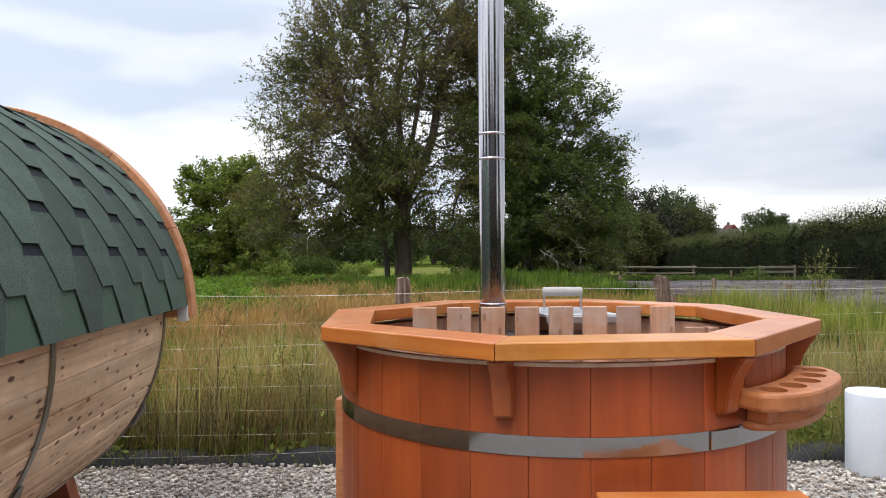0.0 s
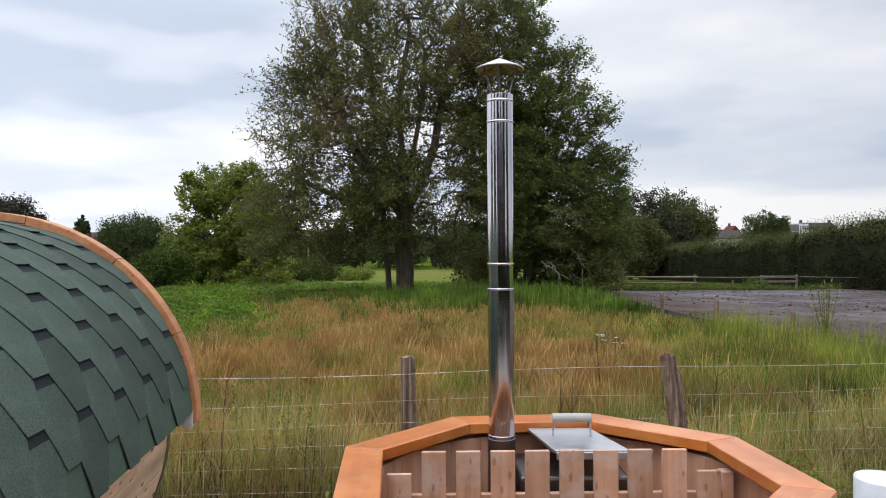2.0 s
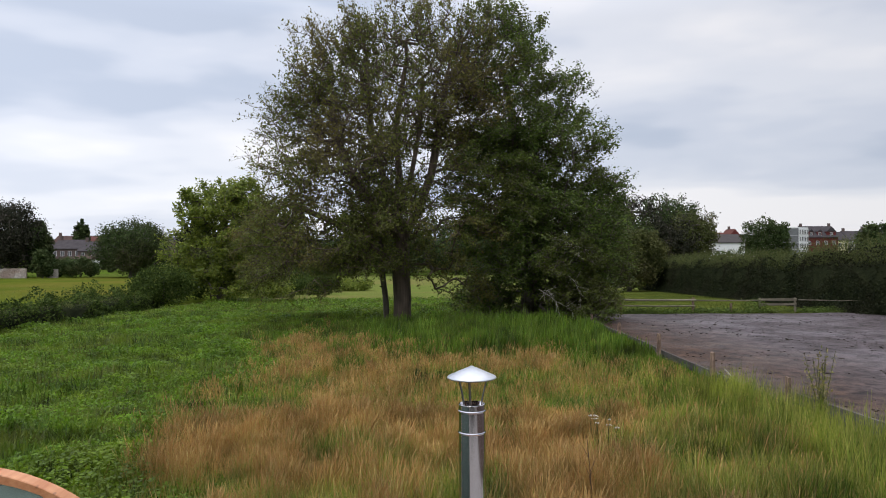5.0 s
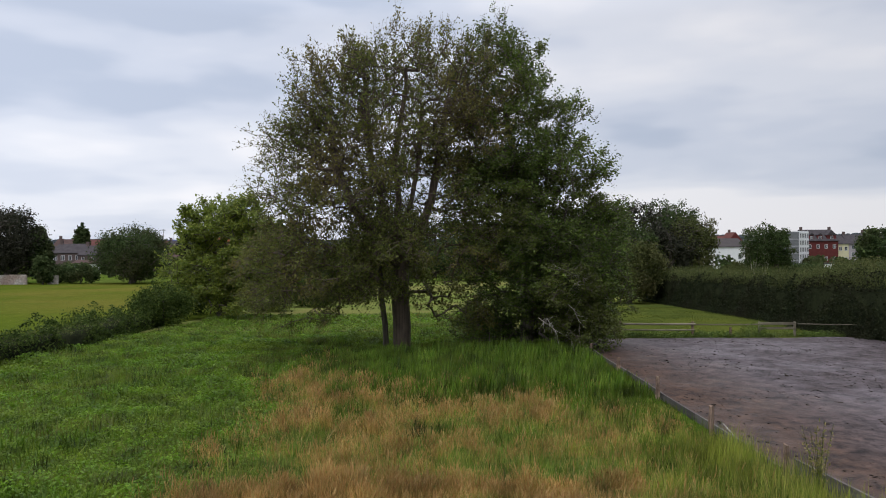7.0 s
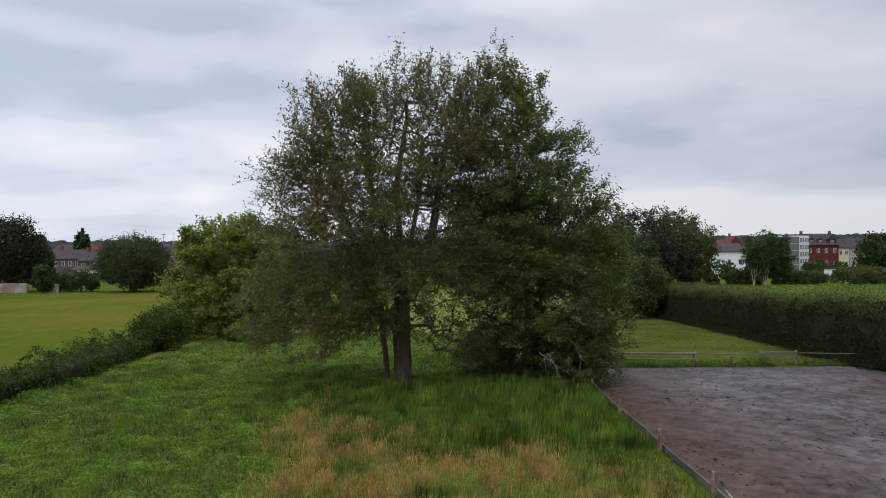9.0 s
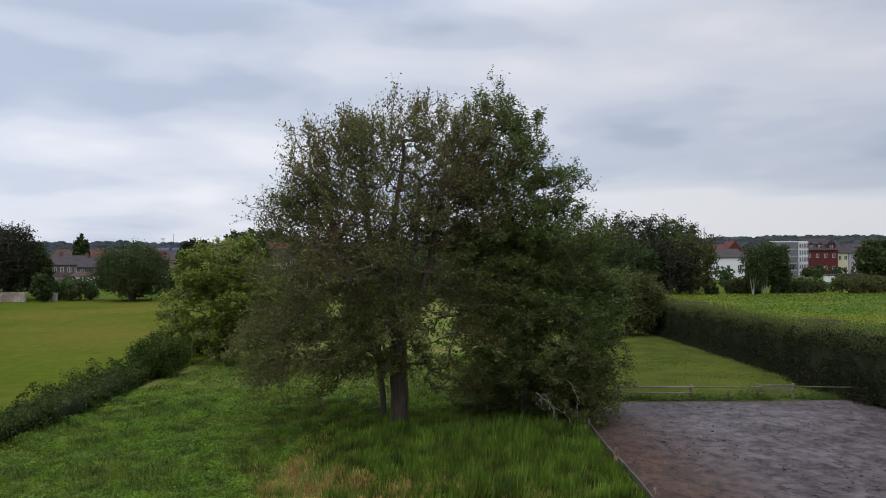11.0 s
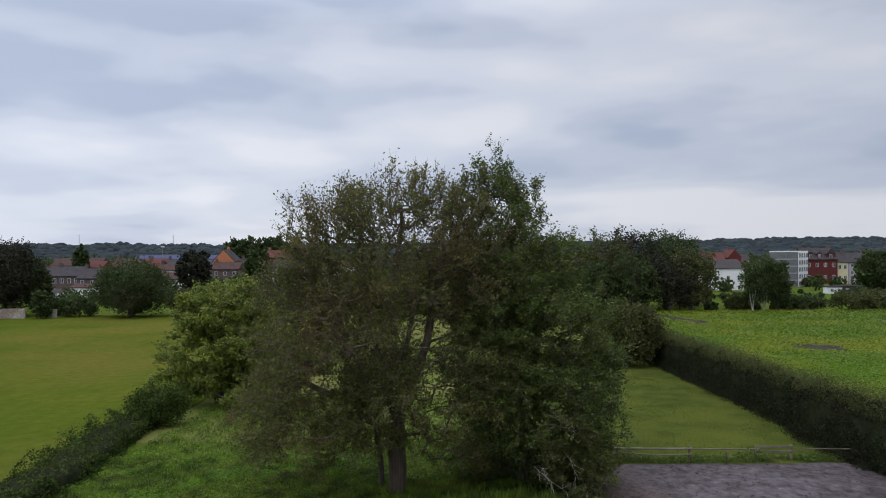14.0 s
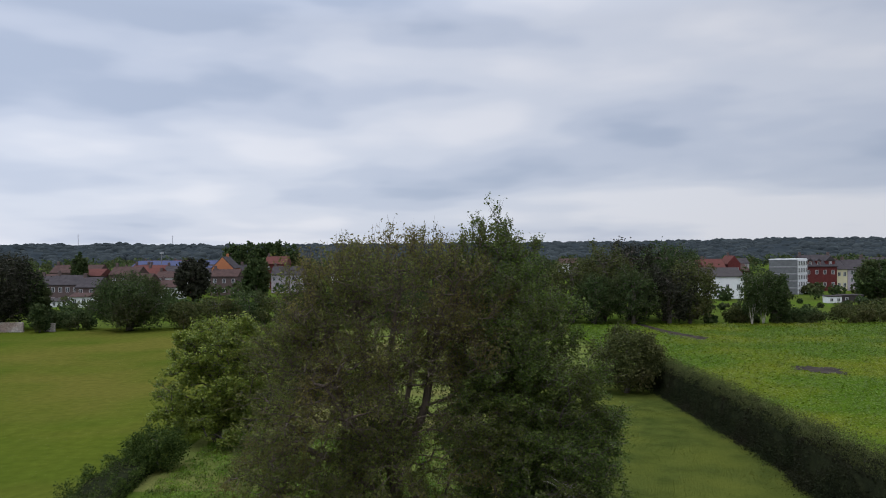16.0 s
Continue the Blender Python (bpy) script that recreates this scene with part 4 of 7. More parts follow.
# ---- grass ----
def leaf_quads(centres, size, rng, droop=0.0, narrow=0.55, up=0.0, flat=0.0):
    """A kite for each leaf, turned at random; droop points them downwards, flat lays them level."""
    n = len(centres)
    d = rng.normal(size=(n, 3))
    d[:, 2] = d[:, 2] * (1 - 0.5 * droop) - droop * 1.4 + up
    d[:, 2] *= 1 - flat
    d /= np.linalg.norm(d, axis=1, keepdims=True) + 1e-9
    e = np.cross(d, rng.normal(size=(n, 3)))
    e[:, 2] *= 1 - flat
    e /= np.linalg.norm(e, axis=1, keepdims=True) + 1e-9
    s = size[:, None]
    V = np.stack([centres - d * s * 0.5, centres + e * s * 0.5 * narrow - d * s * 0.08, centres + d * s * 0.5, centres - e * s * 0.5 * narrow - d * s * 0.08], 1)
    return V.reshape(-1, 3), np.arange(4 * n).reshape(n, 4)


def blades(name, xy, height, width, material, label, category, base=0.0, lean=0.35, plume=False, rng=None):
    """Blades or stems as tapered bent strips standing at xy."""
    n = len(xy)
    rng = rng or np.random.default_rng(3)
    a = rng.uniform(0, 2 * np.pi, n)
    d = np.stack([np.cos(a), np.sin(a)], 1)
    side = np.stack([-d[:, 1], d[:, 0]], 1) * width[:, None] / 2
    bend = d * (height * rng.uniform(0.05, lean, n))[:, None]
    # the wind presses all stems a little to one side
    bend[:, 0] += height * 0.03
    z0 = ground_z(xy[:, 0], xy[:, 1])
    V = np.zeros((n, 4, 3))
    lo, mid = (0.60, 0.84) if plume else (0.0, 0.26)
    for k, (f, s) in enumerate(((lo, 0.0), (mid, 1.0), (1.0, 0.0), (mid, -1.0))):
        V[:, k, :2] = xy + bend * (f ** 1.8) + side * s
        V[:, k, 2] = z0 + base + height * f * (1 - 0.12 * f)
    tri = np.arange(4 * n).reshape(n, 4)
    me = arrays_mesh(name, V.reshape(-1, 3), tri)
    return tagged(link(name, me, material), label, category, "", "stuff")


def brown_left(y):
    return np.interp(y, (4, 7, 11, 13, 18, 24, 30), (-4.6, -3.2, -4.0, -4.3, -4.6, -5.4, -6.0))


def scatter(rng, n, x0, x1, y0, y1):
    return np.stack([rng.uniform(x0, x1, n), rng.uniform(y0, y1, n)], 1)


def lumps(xy, scale, seed):
    """Soft patchiness between 0 and 1 over the land."""
    return np.array([noise.noise((x * scale, y * scale, seed)) for x, y in xy]) * 0.5 + 0.5


rng = np.random.default_rng(11)


def fan(n, y0, y1, lo=-7.5, hi=6.6):
    """Places over the widening strip of meadow beyond the yard, two in three of them gathered in tussocks."""
    y = y0 + (y1 - y0) * rng.uniform(0, 1, n) ** 0.9
    x = rng.uniform(-1, 1, n) * (0.70 * y + 0.4)
    p = np.stack([x, y], 1)
    m = n * 2 // 3
    p[:m] = p[rng.integers(0, max(1, m // 22), m)] + rng.normal(size=(m, 2)) * 0.075
    x = p[:, 0]
    return p[(x > lo) & (x < hi) & (p[:, 1] > y0 - 0.05)]


# tall meadow between the fence and the trees: brown and seeding in the middle, straw and green towards the arena
def fields(p):
    """How far each place belongs to the dry stretch (from its side edge, from its far edge), and its patchiness."""
    x, y = p[:, 0], p[:, 1]
    l1, l2 = lumps(p, 0.30, 5.0), lumps(p, 0.85, 14.0)
    side = 1 / (1 + np.exp(-4.0 * (x - brown_left(y) + (l1 - 0.5) * 2.2 + (l2 - 0.5) * 2.2)))
    far = np.interp(x, (-7, -5.6, -5.0, -4.2, -3.2, -1.5, 0, 3, 5), (24.0, 29.5, 29.5, 26.0, 24.0, 24.2, 23.2, 23.4, 22.4))
    far = 1 / (1 + np.exp(-1.3 * (far - y + (l1 - 0.5) * 5 + (l2 - 0.5) * 6.5)))
    tuft = np.zeros(len(p))
    for gx, gy, rx, ry in GREEN_SPOTS:
        tuft = np.maximum(tuft, np.exp(-((x - gx) / rx) ** 2 - ((y - gy) / ry) ** 2))
    return side, far, tuft, l1, l2


# greener tufts standing within the dry grass
GREEN_SPOTS = ((-3.1, 17.3, 0.7, 1.0), (-2.6, 19.6, 0.7, 0.8), (-3.6, 14.2, 0.8, 0.9), (0.1, 17.6, 1.3, 0.9), (1.8, 17.2, 0.9, 0.8), (2.1, 14.2, 1.1, 0.9), (-1.6, 11.2, 0.5, 0.6), (3.6, 10.4, 0.9, 0.9), (4.6, 8.4, 0.8, 0.8), (2.4, 7.4, 0.6, 0.6), (5.6, 12.5, 0.9, 2.0), (0.4, 8.8, 0.5, 0.5), (1.6, 6.0, 0.5, 0.4), (3.4, 6.2, 0.6, 0.5), (-4.3, 25.5, 0.6, 1.2), (1.0, 12.2, 0.6, 0.5))
P = np.concatenate([fan(60000, 4.85, 8.2), fan(110000, 8.2, 14), fan(150000, 14, 33)])
SIDE, FAR, TUFT, L, L2 = fields(P)
keep = rng.uniform(0, 1, len(P)) < SIDE * FAR
P, TUFT, L, L2 = P[keep], TUFT[keep], L[keep], L2[keep]
brown = np.interp(P[:, 0], (-3, 0.4, 2.4, 4.6, 6.2), (1.0, 0.94, 0.74, 0.46, 0.10)) * np.interp(P[:, 1], (5, 8.5, 12, 18, 24), (0.12, 0.40, 0.90, 0.9, 0.55))
L3 = lumps(P, 2.6, 23.0)
brown = brown + (L - 0.5) * 1.9 + (L2 - 0.5) * 1.9 + (L3 - 0.5) * 1.2 - TUFT * 1.9
pick = rng.uniform(0, 1, len(P))
dry = pick < np.clip(brown * 1.12, 0.06, 0.93)
green = ~dry & (rng.uniform(0, 1, len(P)) < np.clip(TUFT * 1.1 + (0.47 - L2) * 1.6 + (0.45 - L3) * 1.2, 0.0, 0.9))
# towards the fence, blades take the colour lightened for light among them
pale = rng.uniform(0, 1, len(P)) < np.interp(P[:, 1], (5.5, 8, 14), (0.9, 0.6, 0.15)) * np.interp(L, (0.35, 0.6), (0.6, 1.1))
tall = (0.32 + 0.40 * lumps(P, 0.5, 9.0)) * (0.18 + 1.35 * lumps(P, 2.1, 19.0)) * np.interp(P[:, 1], (4.8, 5.4, 9, 20), (0.75, 1.05, 1.0, 0.85)) * np.interp(P[:, 0] + np.interp(P[:, 1], (15, 19), (-2, 0)), (4.6, 6.6), (1.0, 0.40))
for nm, sel, mt, lab in (("dry_grass", dry, M_GRASS_DRY, "tall dry brown meadow grass gone to seed"), ("mixed_grass", ~dry & ~green & ~pale, M_GRASS_MIX, "tall green and straw meadow grass"), ("lightened_grass", ~dry & ~green & pale, M_GRASS_LIGHTENED, "straw-green grass behind the wire fence, colour lightened for daylight in it"), ("green_tufts", green, M_GRASS_LUSH, "fresh green tufts within the dry grass")):
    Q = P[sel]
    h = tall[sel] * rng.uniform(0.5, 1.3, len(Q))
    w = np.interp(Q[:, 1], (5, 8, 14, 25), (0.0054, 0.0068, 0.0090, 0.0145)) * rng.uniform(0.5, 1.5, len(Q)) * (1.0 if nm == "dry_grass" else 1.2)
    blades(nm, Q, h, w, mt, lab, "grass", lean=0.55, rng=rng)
Q = P[dry]
blades("seed_heads", Q, tall[dry] * rng.uniform(0.6, 1.4, len(Q)), np.interp(Q[:, 1], (5, 8, 14, 25), (0.005, 0.008, 0.012, 0.019)), M_SEED, "feathery golden-brown grass seed heads", "grass", plume=True, lean=0.45, rng=rng)
# rank growth along the fence foot: broad leaves, bent stems and overhanging tufts
Q = fan(6500, 4.70, 5.1, -4, 4.6)
blades("overhanging_grass", Q, rng.uniform(0.10, 0.34, len(Q)), rng.uniform(0.003, 0.006, len(Q)), M_GRASS_MIX, "ragged grass hanging over the membrane edge", "grass", lean=1.1, rng=rng)
Q = fan(6500, 4.72, 6.6, -4, 4.6)
Q = Q[lumps(Q, 1.4, 44.0) > 0.48]
blades("bent_stems", Q, rng.uniform(0.3, 1.05, len(Q)), rng.uniform(0.002, 0.0045, len(Q)), M_STRAW, "bent straw-coloured dead stems among the grass", "stems", lean=0.85, rng=rng)
# greener weeds standing in the grass by the sauna end
Q = scatter(rng, 2600, -2.6, -0.7, 4.85, 6.0)
blades("fence_weeds", Q, rng.uniform(0.35, 0.95, len(Q)) * (0.4 + 0.9 * lumps(Q, 1.1, 52.0)), rng.uniform(0.006, 0.014, len(Q)), M_GRASS_LIGHTENED, "green weeds among the grass by the fence", "weeds", lean=0.45, rng=rng)
Q = scatter(rng, 1500, -2.7, -0.8, 4.78, 5.9)
Q = Q[lumps(Q, 1.6, 57.0) > 0.46]
blades("dark_stems", Q, rng.uniform(0.3, 0.85, len(Q)), rng.uniform(0.004, 0.009, len(Q)), M_DOCK, "dark dead stems among the weeds by the fence", "stems", lean=0.6, rng=rng)
# tall wispy weeds by the sauna end and behind the tub, leafy up their stems
for k in range(34):
    x0 = rng.uniform(-2.35, -0.9) if k < 24 else rng.uniform(1.7, 4.2)
    y0 = 4.9 + 0.1 * x0 + rng.uniform(-0.02, 0.7)
    top = rng.uniform(0.55, 1.15)
    wisp = thing("wispy_weed", pose(x0, y0, 0), "tall wispy green weed at the wire fence", "weed", "weeds at the fence")
    lx, ly = rng.normal() * 0.14, rng.normal() * 0.1
    part("stem", bm_tube([(0, 0, 0), (lx * 0.4, ly * 0.4, top * 0.5), (lx, ly, top)], [0.004, 0.003, 0.0015], 4), M_STRAW if k % 4 == 0 else M_LEAF_FIG, wisp)
    f = rng.uniform(0.12, 1.05, 130)
    c = np.stack([lx * f ** 1.3, ly * f ** 1.3, top * f], 1) + rng.normal(size=(130, 3)) * np.array([0.055, 0.055, 0.03]) * (1.15 - f)[:, None]
    V, F = leaf_quads(c, rng.uniform(0.015, 0.042, 130), rng, 0.0, 0.3, up=0.5)
    link("leaf_spray", arrays_mesh("leaf_spray", V, F), M_SEED if k % 5 == 0 else M_LEAF_FIG, wisp, "small narrow leaves")["kind"] = "stuff"
# dark dead stalks of last year's docks, branched near the top
for k, (x0, y0, top) in enumerate(((-1.08, 5.15, 0.74), (-1.62, 4.95, 0.86), (-1.78, 5.2, 0.66), (-0.55, 5.6, 0.72), (0.95, 5.5, 0.98), (1.02, 6.4, 1.0), (2.1, 5.7, 0.86), (2.45, 6.6, 0.95), (3.2, 6.2, 0.8), (-2.2, 6.8, 0.9), (0.5, 7.4, 0.9), (1.9, 8.6, 1.0))):
    stalk = thing("dock_stalk", pose(x0, y0, 0), "dark dry branching dock stalk in the grass", "weed", "dead stalks at the fence")
    lx = rng.uniform(-0.12, 0.16)
    part("stem", bm_tube([(0, 0, 0), (lx * 0.5, 0, top * 0.55), (lx, 0.02, top)], [0.0055, 0.0045, 0.0015], 5), M_DOCK, stalk)
    for j in range(7):
        f = rng.uniform(0.35, 0.85)
        d = rng.normal() * 0.09
        part("side_shoot", bm_tube([(lx * f, 0, top * f), (lx * f + d, rng.normal() * 0.04, top * min(1.0, f + 0.2))], [0.0035, 0.0012], 4), M_DOCK, stalk)
# dead thatch lying at the fence foot
Q = fan(12000, 4.72, 6.4, -4, 4.6)
blades("dead_thatch", Q, rng.uniform(0.05, 0.20, len(Q)), rng.uniform(0.003, 0.006, len(Q)), M_STRAW, "matted dead straw at the fence foot", "thatch", lean=2.4, rng=rng)
# docks and other broad leaves low along the fence
Q = fan(1500, 4.66, 6.4, -4, 4.6)
Q = Q[lumps(Q, 0.9, 47.0) > 0.5]
g = np.repeat(np.arange(len(Q)), 16)
up = rng.uniform(0.08, 0.42, len(Q))
c = np.concatenate([Q[g] + rng.normal(size=(len(g), 2)) * 0.06, (up[g] * rng.uniform(0.15, 1.0, len(g)))[:, None]], 1)
V, F = leaf_quads(c, rng.uniform(0.025, 0.075, len(c)), rng, 0.0, 0.42, flat=0.3)
tagged(link("fence_docks", arrays_mesh("fence_docks", V, F), M_LEAF_FIG), "broad-leaved green weeds along the fence foot", "weeds", "", "stuff")
# a few white umbels by the meadow's edge
flower = thing("umbel_flowers", pose(2.62, 11.0, 0), "small white umbels flowering in the meadow", "wildflower")
for k in range(8):
    x, y, z = rng.normal() * 0.22, rng.normal() * 0.16, rng.uniform(0.50, 0.62)
    part("stalk", bm_tube([(x * 0.7, y * 0.7, 0), (x, y, z)], 0.003, 4), M_SHOOT, flower)
    bm = bmesh.new()
    for _ in range(9):
        bmesh.ops.create_icosphere(bm, subdivisions=1, radius=0.0065, matrix=Matrix.Translation((x + rng.normal() * 0.022, y + rng.normal() * 0.022, z + rng.uniform(0, 0.012))))
    part("umbel", bm, M_DAISY, flower, "white flower head")
# lush grass under and before the tree
P = scatter(rng, 84000, -8, 7, 18, 36)
SIDE, FAR, TUFT, L, L2 = fields(P)
u = rng.uniform(0, 1, len(P))
P = P[(u > FAR) & (rng.uniform(0, 1, len(P)) < 1 / (1 + np.exp(-1.2 * (P[:, 0] + 5.6 + (L - 0.5) * 6))))]
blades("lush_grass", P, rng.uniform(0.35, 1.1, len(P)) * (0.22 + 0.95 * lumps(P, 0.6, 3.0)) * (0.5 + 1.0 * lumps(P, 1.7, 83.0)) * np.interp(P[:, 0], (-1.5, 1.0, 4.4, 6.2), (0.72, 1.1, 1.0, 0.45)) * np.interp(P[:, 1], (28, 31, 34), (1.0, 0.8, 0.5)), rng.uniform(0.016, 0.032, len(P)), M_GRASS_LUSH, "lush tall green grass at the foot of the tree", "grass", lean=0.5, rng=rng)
P = scatter(rng, 24000, -5.2, 6.7, 22.0, 32.6)
SIDE, FAR, TUFT, L, L2 = fields(P)
P = P[(rng.uniform(0, 1, len(P)) > FAR) & (lumps(P, 0.8, 91.0) > 0.44) & (P[:, 0] > -4.6 + (L - 0.5) * 3)]
blades("tall_lush_grass", P, rng.uniform(0.45, 1.05, len(P)) * (0.45 + 0.9 * lumps(P, 1.3, 93.0)) * np.interp(P[:, 0], (-4.5, -1.5, 1, 5, 6.7), (0.6, 0.8, 1.05, 1.05, 0.6)), rng.uniform(0.030, 0.062, len(P)), M_GRASS_BRIGHT, "tall bright green blades in clumps before the trees", "grass", lean=0.4, rng=rng)
P = scatter(rng, 9000, 4.6, 6.75, 8, 36)
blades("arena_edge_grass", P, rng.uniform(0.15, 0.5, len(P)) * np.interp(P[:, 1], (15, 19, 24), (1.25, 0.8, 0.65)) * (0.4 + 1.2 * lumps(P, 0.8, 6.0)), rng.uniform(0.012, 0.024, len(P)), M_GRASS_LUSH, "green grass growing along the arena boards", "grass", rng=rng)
P = scatter(rng, 6500, 5.4, 7.3, 8.5, 16.5)
P = P[P[:, 0] < 6.8 + np.maximum(0, 14.6 - P[:, 1]) * 0.12]
blades("tall_edge_grass", P, rng.uniform(0.35, 1.0, len(P)) * (0.4 + 1.2 * lumps(P, 0.9, 66.0)), rng.uniform(0.008, 0.016, len(P)), M_GRASS_MIX, "tall green grass hiding the arena boards", "grass", lean=0.4, rng=rng)
# low green weeds to the side of the dry stretch: leafy clumps with grass between them
P = np.concatenate([scatter(rng, 2600, -11, -1.5, 6, 14), scatter(rng, 11000, -19.5, -3, 10, 40), scatter(rng, 2600, -18, 4, 36, 60)])
SIDE, FAR, TUFT, L, L2 = fields(P)
P = P[(rng.uniform(0, 1, len(P)) > SIDE) | (P[:, 1] > 34)]
up = (0.07 + 0.75 * lumps(P, 0.35, 31.0) ** 2.6) * (0.3 + 1.3 * lumps(P, 1.3, 37.0))
wide = rng.uniform(0.16, 0.42, len(P))
g = np.repeat(np.arange(len(P)), 12)
d = rng.normal(size=(len(g), 3))
d /= np.linalg.norm(d, axis=1, keepdims=True)
c = np.concatenate([P[g] + d[:, :2] * wide[g][:, None], (ground_z(P[g, 0], P[g, 1]) + up[g] * (0.25 + 0.85 * np.abs(d[:, 2])))[:, None]], 1)
V, F = leaf_quads(c, rng.uniform(0.06, 0.12, len(c)) * np.interp(c[:, 1], (8, 20, 45), (0.75, 1.0, 1.5)), rng, 0.0, 0.55, flat=0.6)
tagged(link("leafy_weeds", arrays_mesh("leafy_weeds", V, F), M_WEED), "low bright green nettles and leafy weeds", "weeds", "", "stuff")
P = np.concatenate([scatter(rng, 16000, -11, -1, 6, 14), scatter(rng, 34000, -19.5, -3, 10, 40), scatter(rng, 18000, -18, 4, 36, 60)])
SIDE, FAR, TUFT, L, L2 = fields(P)
P = P[((rng.uniform(0, 1, len(P)) > SIDE) | (P[:, 1] > 33))]
h = (0.14 + 0.75 * lumps(P, 0.25, 33.0) ** 2.4) * rng.uniform(0.6, 1.3, len(P))
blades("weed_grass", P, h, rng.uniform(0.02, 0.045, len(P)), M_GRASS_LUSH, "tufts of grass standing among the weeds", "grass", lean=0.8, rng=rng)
P = scatter(rng, 30000, 6.6, 24.8, 38.7, 70)
blades("paddock_grass", P, rng.uniform(0.03, 0.10, len(P)) * (0.6 + 0.9 * lumps(P, 0.2, 8.0)), rng.uniform(0.04, 0.08, len(P)), M_GRAZED, "short grazed paddock grass", "grass", rng=rng)


# weeds growing up through the rail behind the arena
Q = scatter(rng, 520, 7.2, 24, 38.5, 39.5)
Q = Q[(lumps(Q, 0.45, 61.0) > 0.45) | (np.abs(Q[:, 0] - 17.6) < 0.9)]
g = np.repeat(np.arange(len(Q)), 26)
up = rng.uniform(0.12, 0.42, len(Q)) * np.where(np.abs(Q[:, 0] - 17.2) < 0.6, 2.0, 1.0)
c = np.concatenate([Q[g] + rng.normal(size=(len(g), 2)) * 0.16, (ground_z(Q[g, 0], Q[g, 1]) + up[g] * rng.uniform(0.05, 1.0, len(g)))[:, None]], 1)
V, F = leaf_quads(c, rng.uniform(0.06, 0.14, len(c)), rng, 0.0, 0.5)
tagged(link("rail_weeds", arrays_mesh("rail_weeds", V, F), M_LEAF_DARK), "dark weeds growing through the arena rail", "weeds", "", "stuff")


# ---- trees ----
def limbs_mesh(name, A, B, ra, rb, k=6):
    """Tapered limbs with k sides from A to B."""
    n = len(A)
    d = B - A
    d /= np.linalg.norm(d, axis=1, keepdims=True) + 1e-9
    u = np.cross(d, np.array([0.37, 0.21, 0.9]))
    u /= np.linalg.norm(u, axis=1, keepdims=True) + 1e-9
    v = np.cross(d, u)
    t = np.arange(k) * 2 * np.pi / k
    off = u[:, None] * np.cos(t)[None, :, None] + v[:, None] * np.sin(t)[None, :, None]
    V = np.concatenate([A[:, None] - d[:, None] * ra[:, None, None] * 0.3 + off * ra[:, None, None], B[:, None] + off * rb[:, None, None]], 1)
    i = np.arange(n)[:, None, None] * 2 * k
    j = np.arange(k)
    q = np.stack([j, (j + 1) % k, (j + 1) % k + k, j + k], 1)[None]
    return arrays_mesh(name, V.reshape(-1, 3), (i + q).reshape(-1, 4), True)


def grow(rng, trunk, clumps, tip, limbs=()):
    """Joins every clump to the growing wood at the nearest place that lies nearer the trunk; thickness by what hangs on it."""
    par = [-1] + list(range(len(trunk) - 1))
    trunk = list(trunk)
    for start, chain in limbs:
        at_ = start
        for p in chain:
            trunk.append(p)
            par.append(at_)
            at_ = len(trunk) - 1
    nodes = np.zeros((len(trunk) + 4 * len(clumps), 3))
    nodes[:len(trunk)] = trunk
    cnt = len(trunk)
    axis = np.array(trunk)
    dist = np.min(np.linalg.norm(clumps[:, None] - axis[None], axis=2), axis=1)
    tips = np.zeros(len(clumps), int)
    for c in np.argsort(dist):
        p = clumps[c]
        dv = p - nodes[:cnt]
        cost = np.linalg.norm(dv, axis=1) + 0.9 * np.maximum(0, -dv[:, 2]) * (nodes[:cnt, 2] > p[2]) + 0.02 * np.arange(cnt) / cnt
        a = int(np.argmin(cost))
        b = nodes[a]
        L = np.linalg.norm(p - b)
        m = 1 if L < 0.8 else (2 if L < 2 else 4)
        prev = a
        for s in range(1, m + 1):
            f = s / m
            q = b + (p - b) * f
            q = q + np.array([0, 0, 0.10 * L * math.sin(math.pi * f)]) + (rng.normal(size=3) * 0.05 * L if s < m else 0)
            nodes[cnt] = q
            par.append(prev)
            prev = cnt
            cnt += 1
        tips[c] = prev
    par = np.array(par)
    load = np.ones(cnt)
    for k in range(cnt - 1, 0, -1):
        load[par[k]] += load[k] * 0.98
    rad = tip * load ** 0.46
    return nodes[:cnt], par, rad


def crown_points(rng, lob, wt, n, hollow, gaps, airy, void, seed):
    """Places in the lobes of a crown, fewer in its middle and in the gaps between boughs."""
    pts = np.zeros((0, 3))
    while len(pts) < n:
        k = rng.choice(len(lob), n, p=wt / wt.sum())
        d = rng.normal(size=(n, 3))
        d /= np.linalg.norm(d, axis=1, keepdims=True)
        r = (hollow ** 3 + (1 - hollow ** 3) * rng.uniform(0, 1, n)) ** (1 / 3)
        q = lob[k, :3] + d * lob[k, 3:] * r[:, None]
        wob = np.array([noise.noise(Vector(p) * void + Vector((seed * 3.1, 0, 0))) for p in q])
        keep = (wob > -0.5 + gaps * (q[:, 2] > airy)) & (q[:, 2] > 0.25)
        pts = np.concatenate([pts, q[keep]])
    return pts[:n]


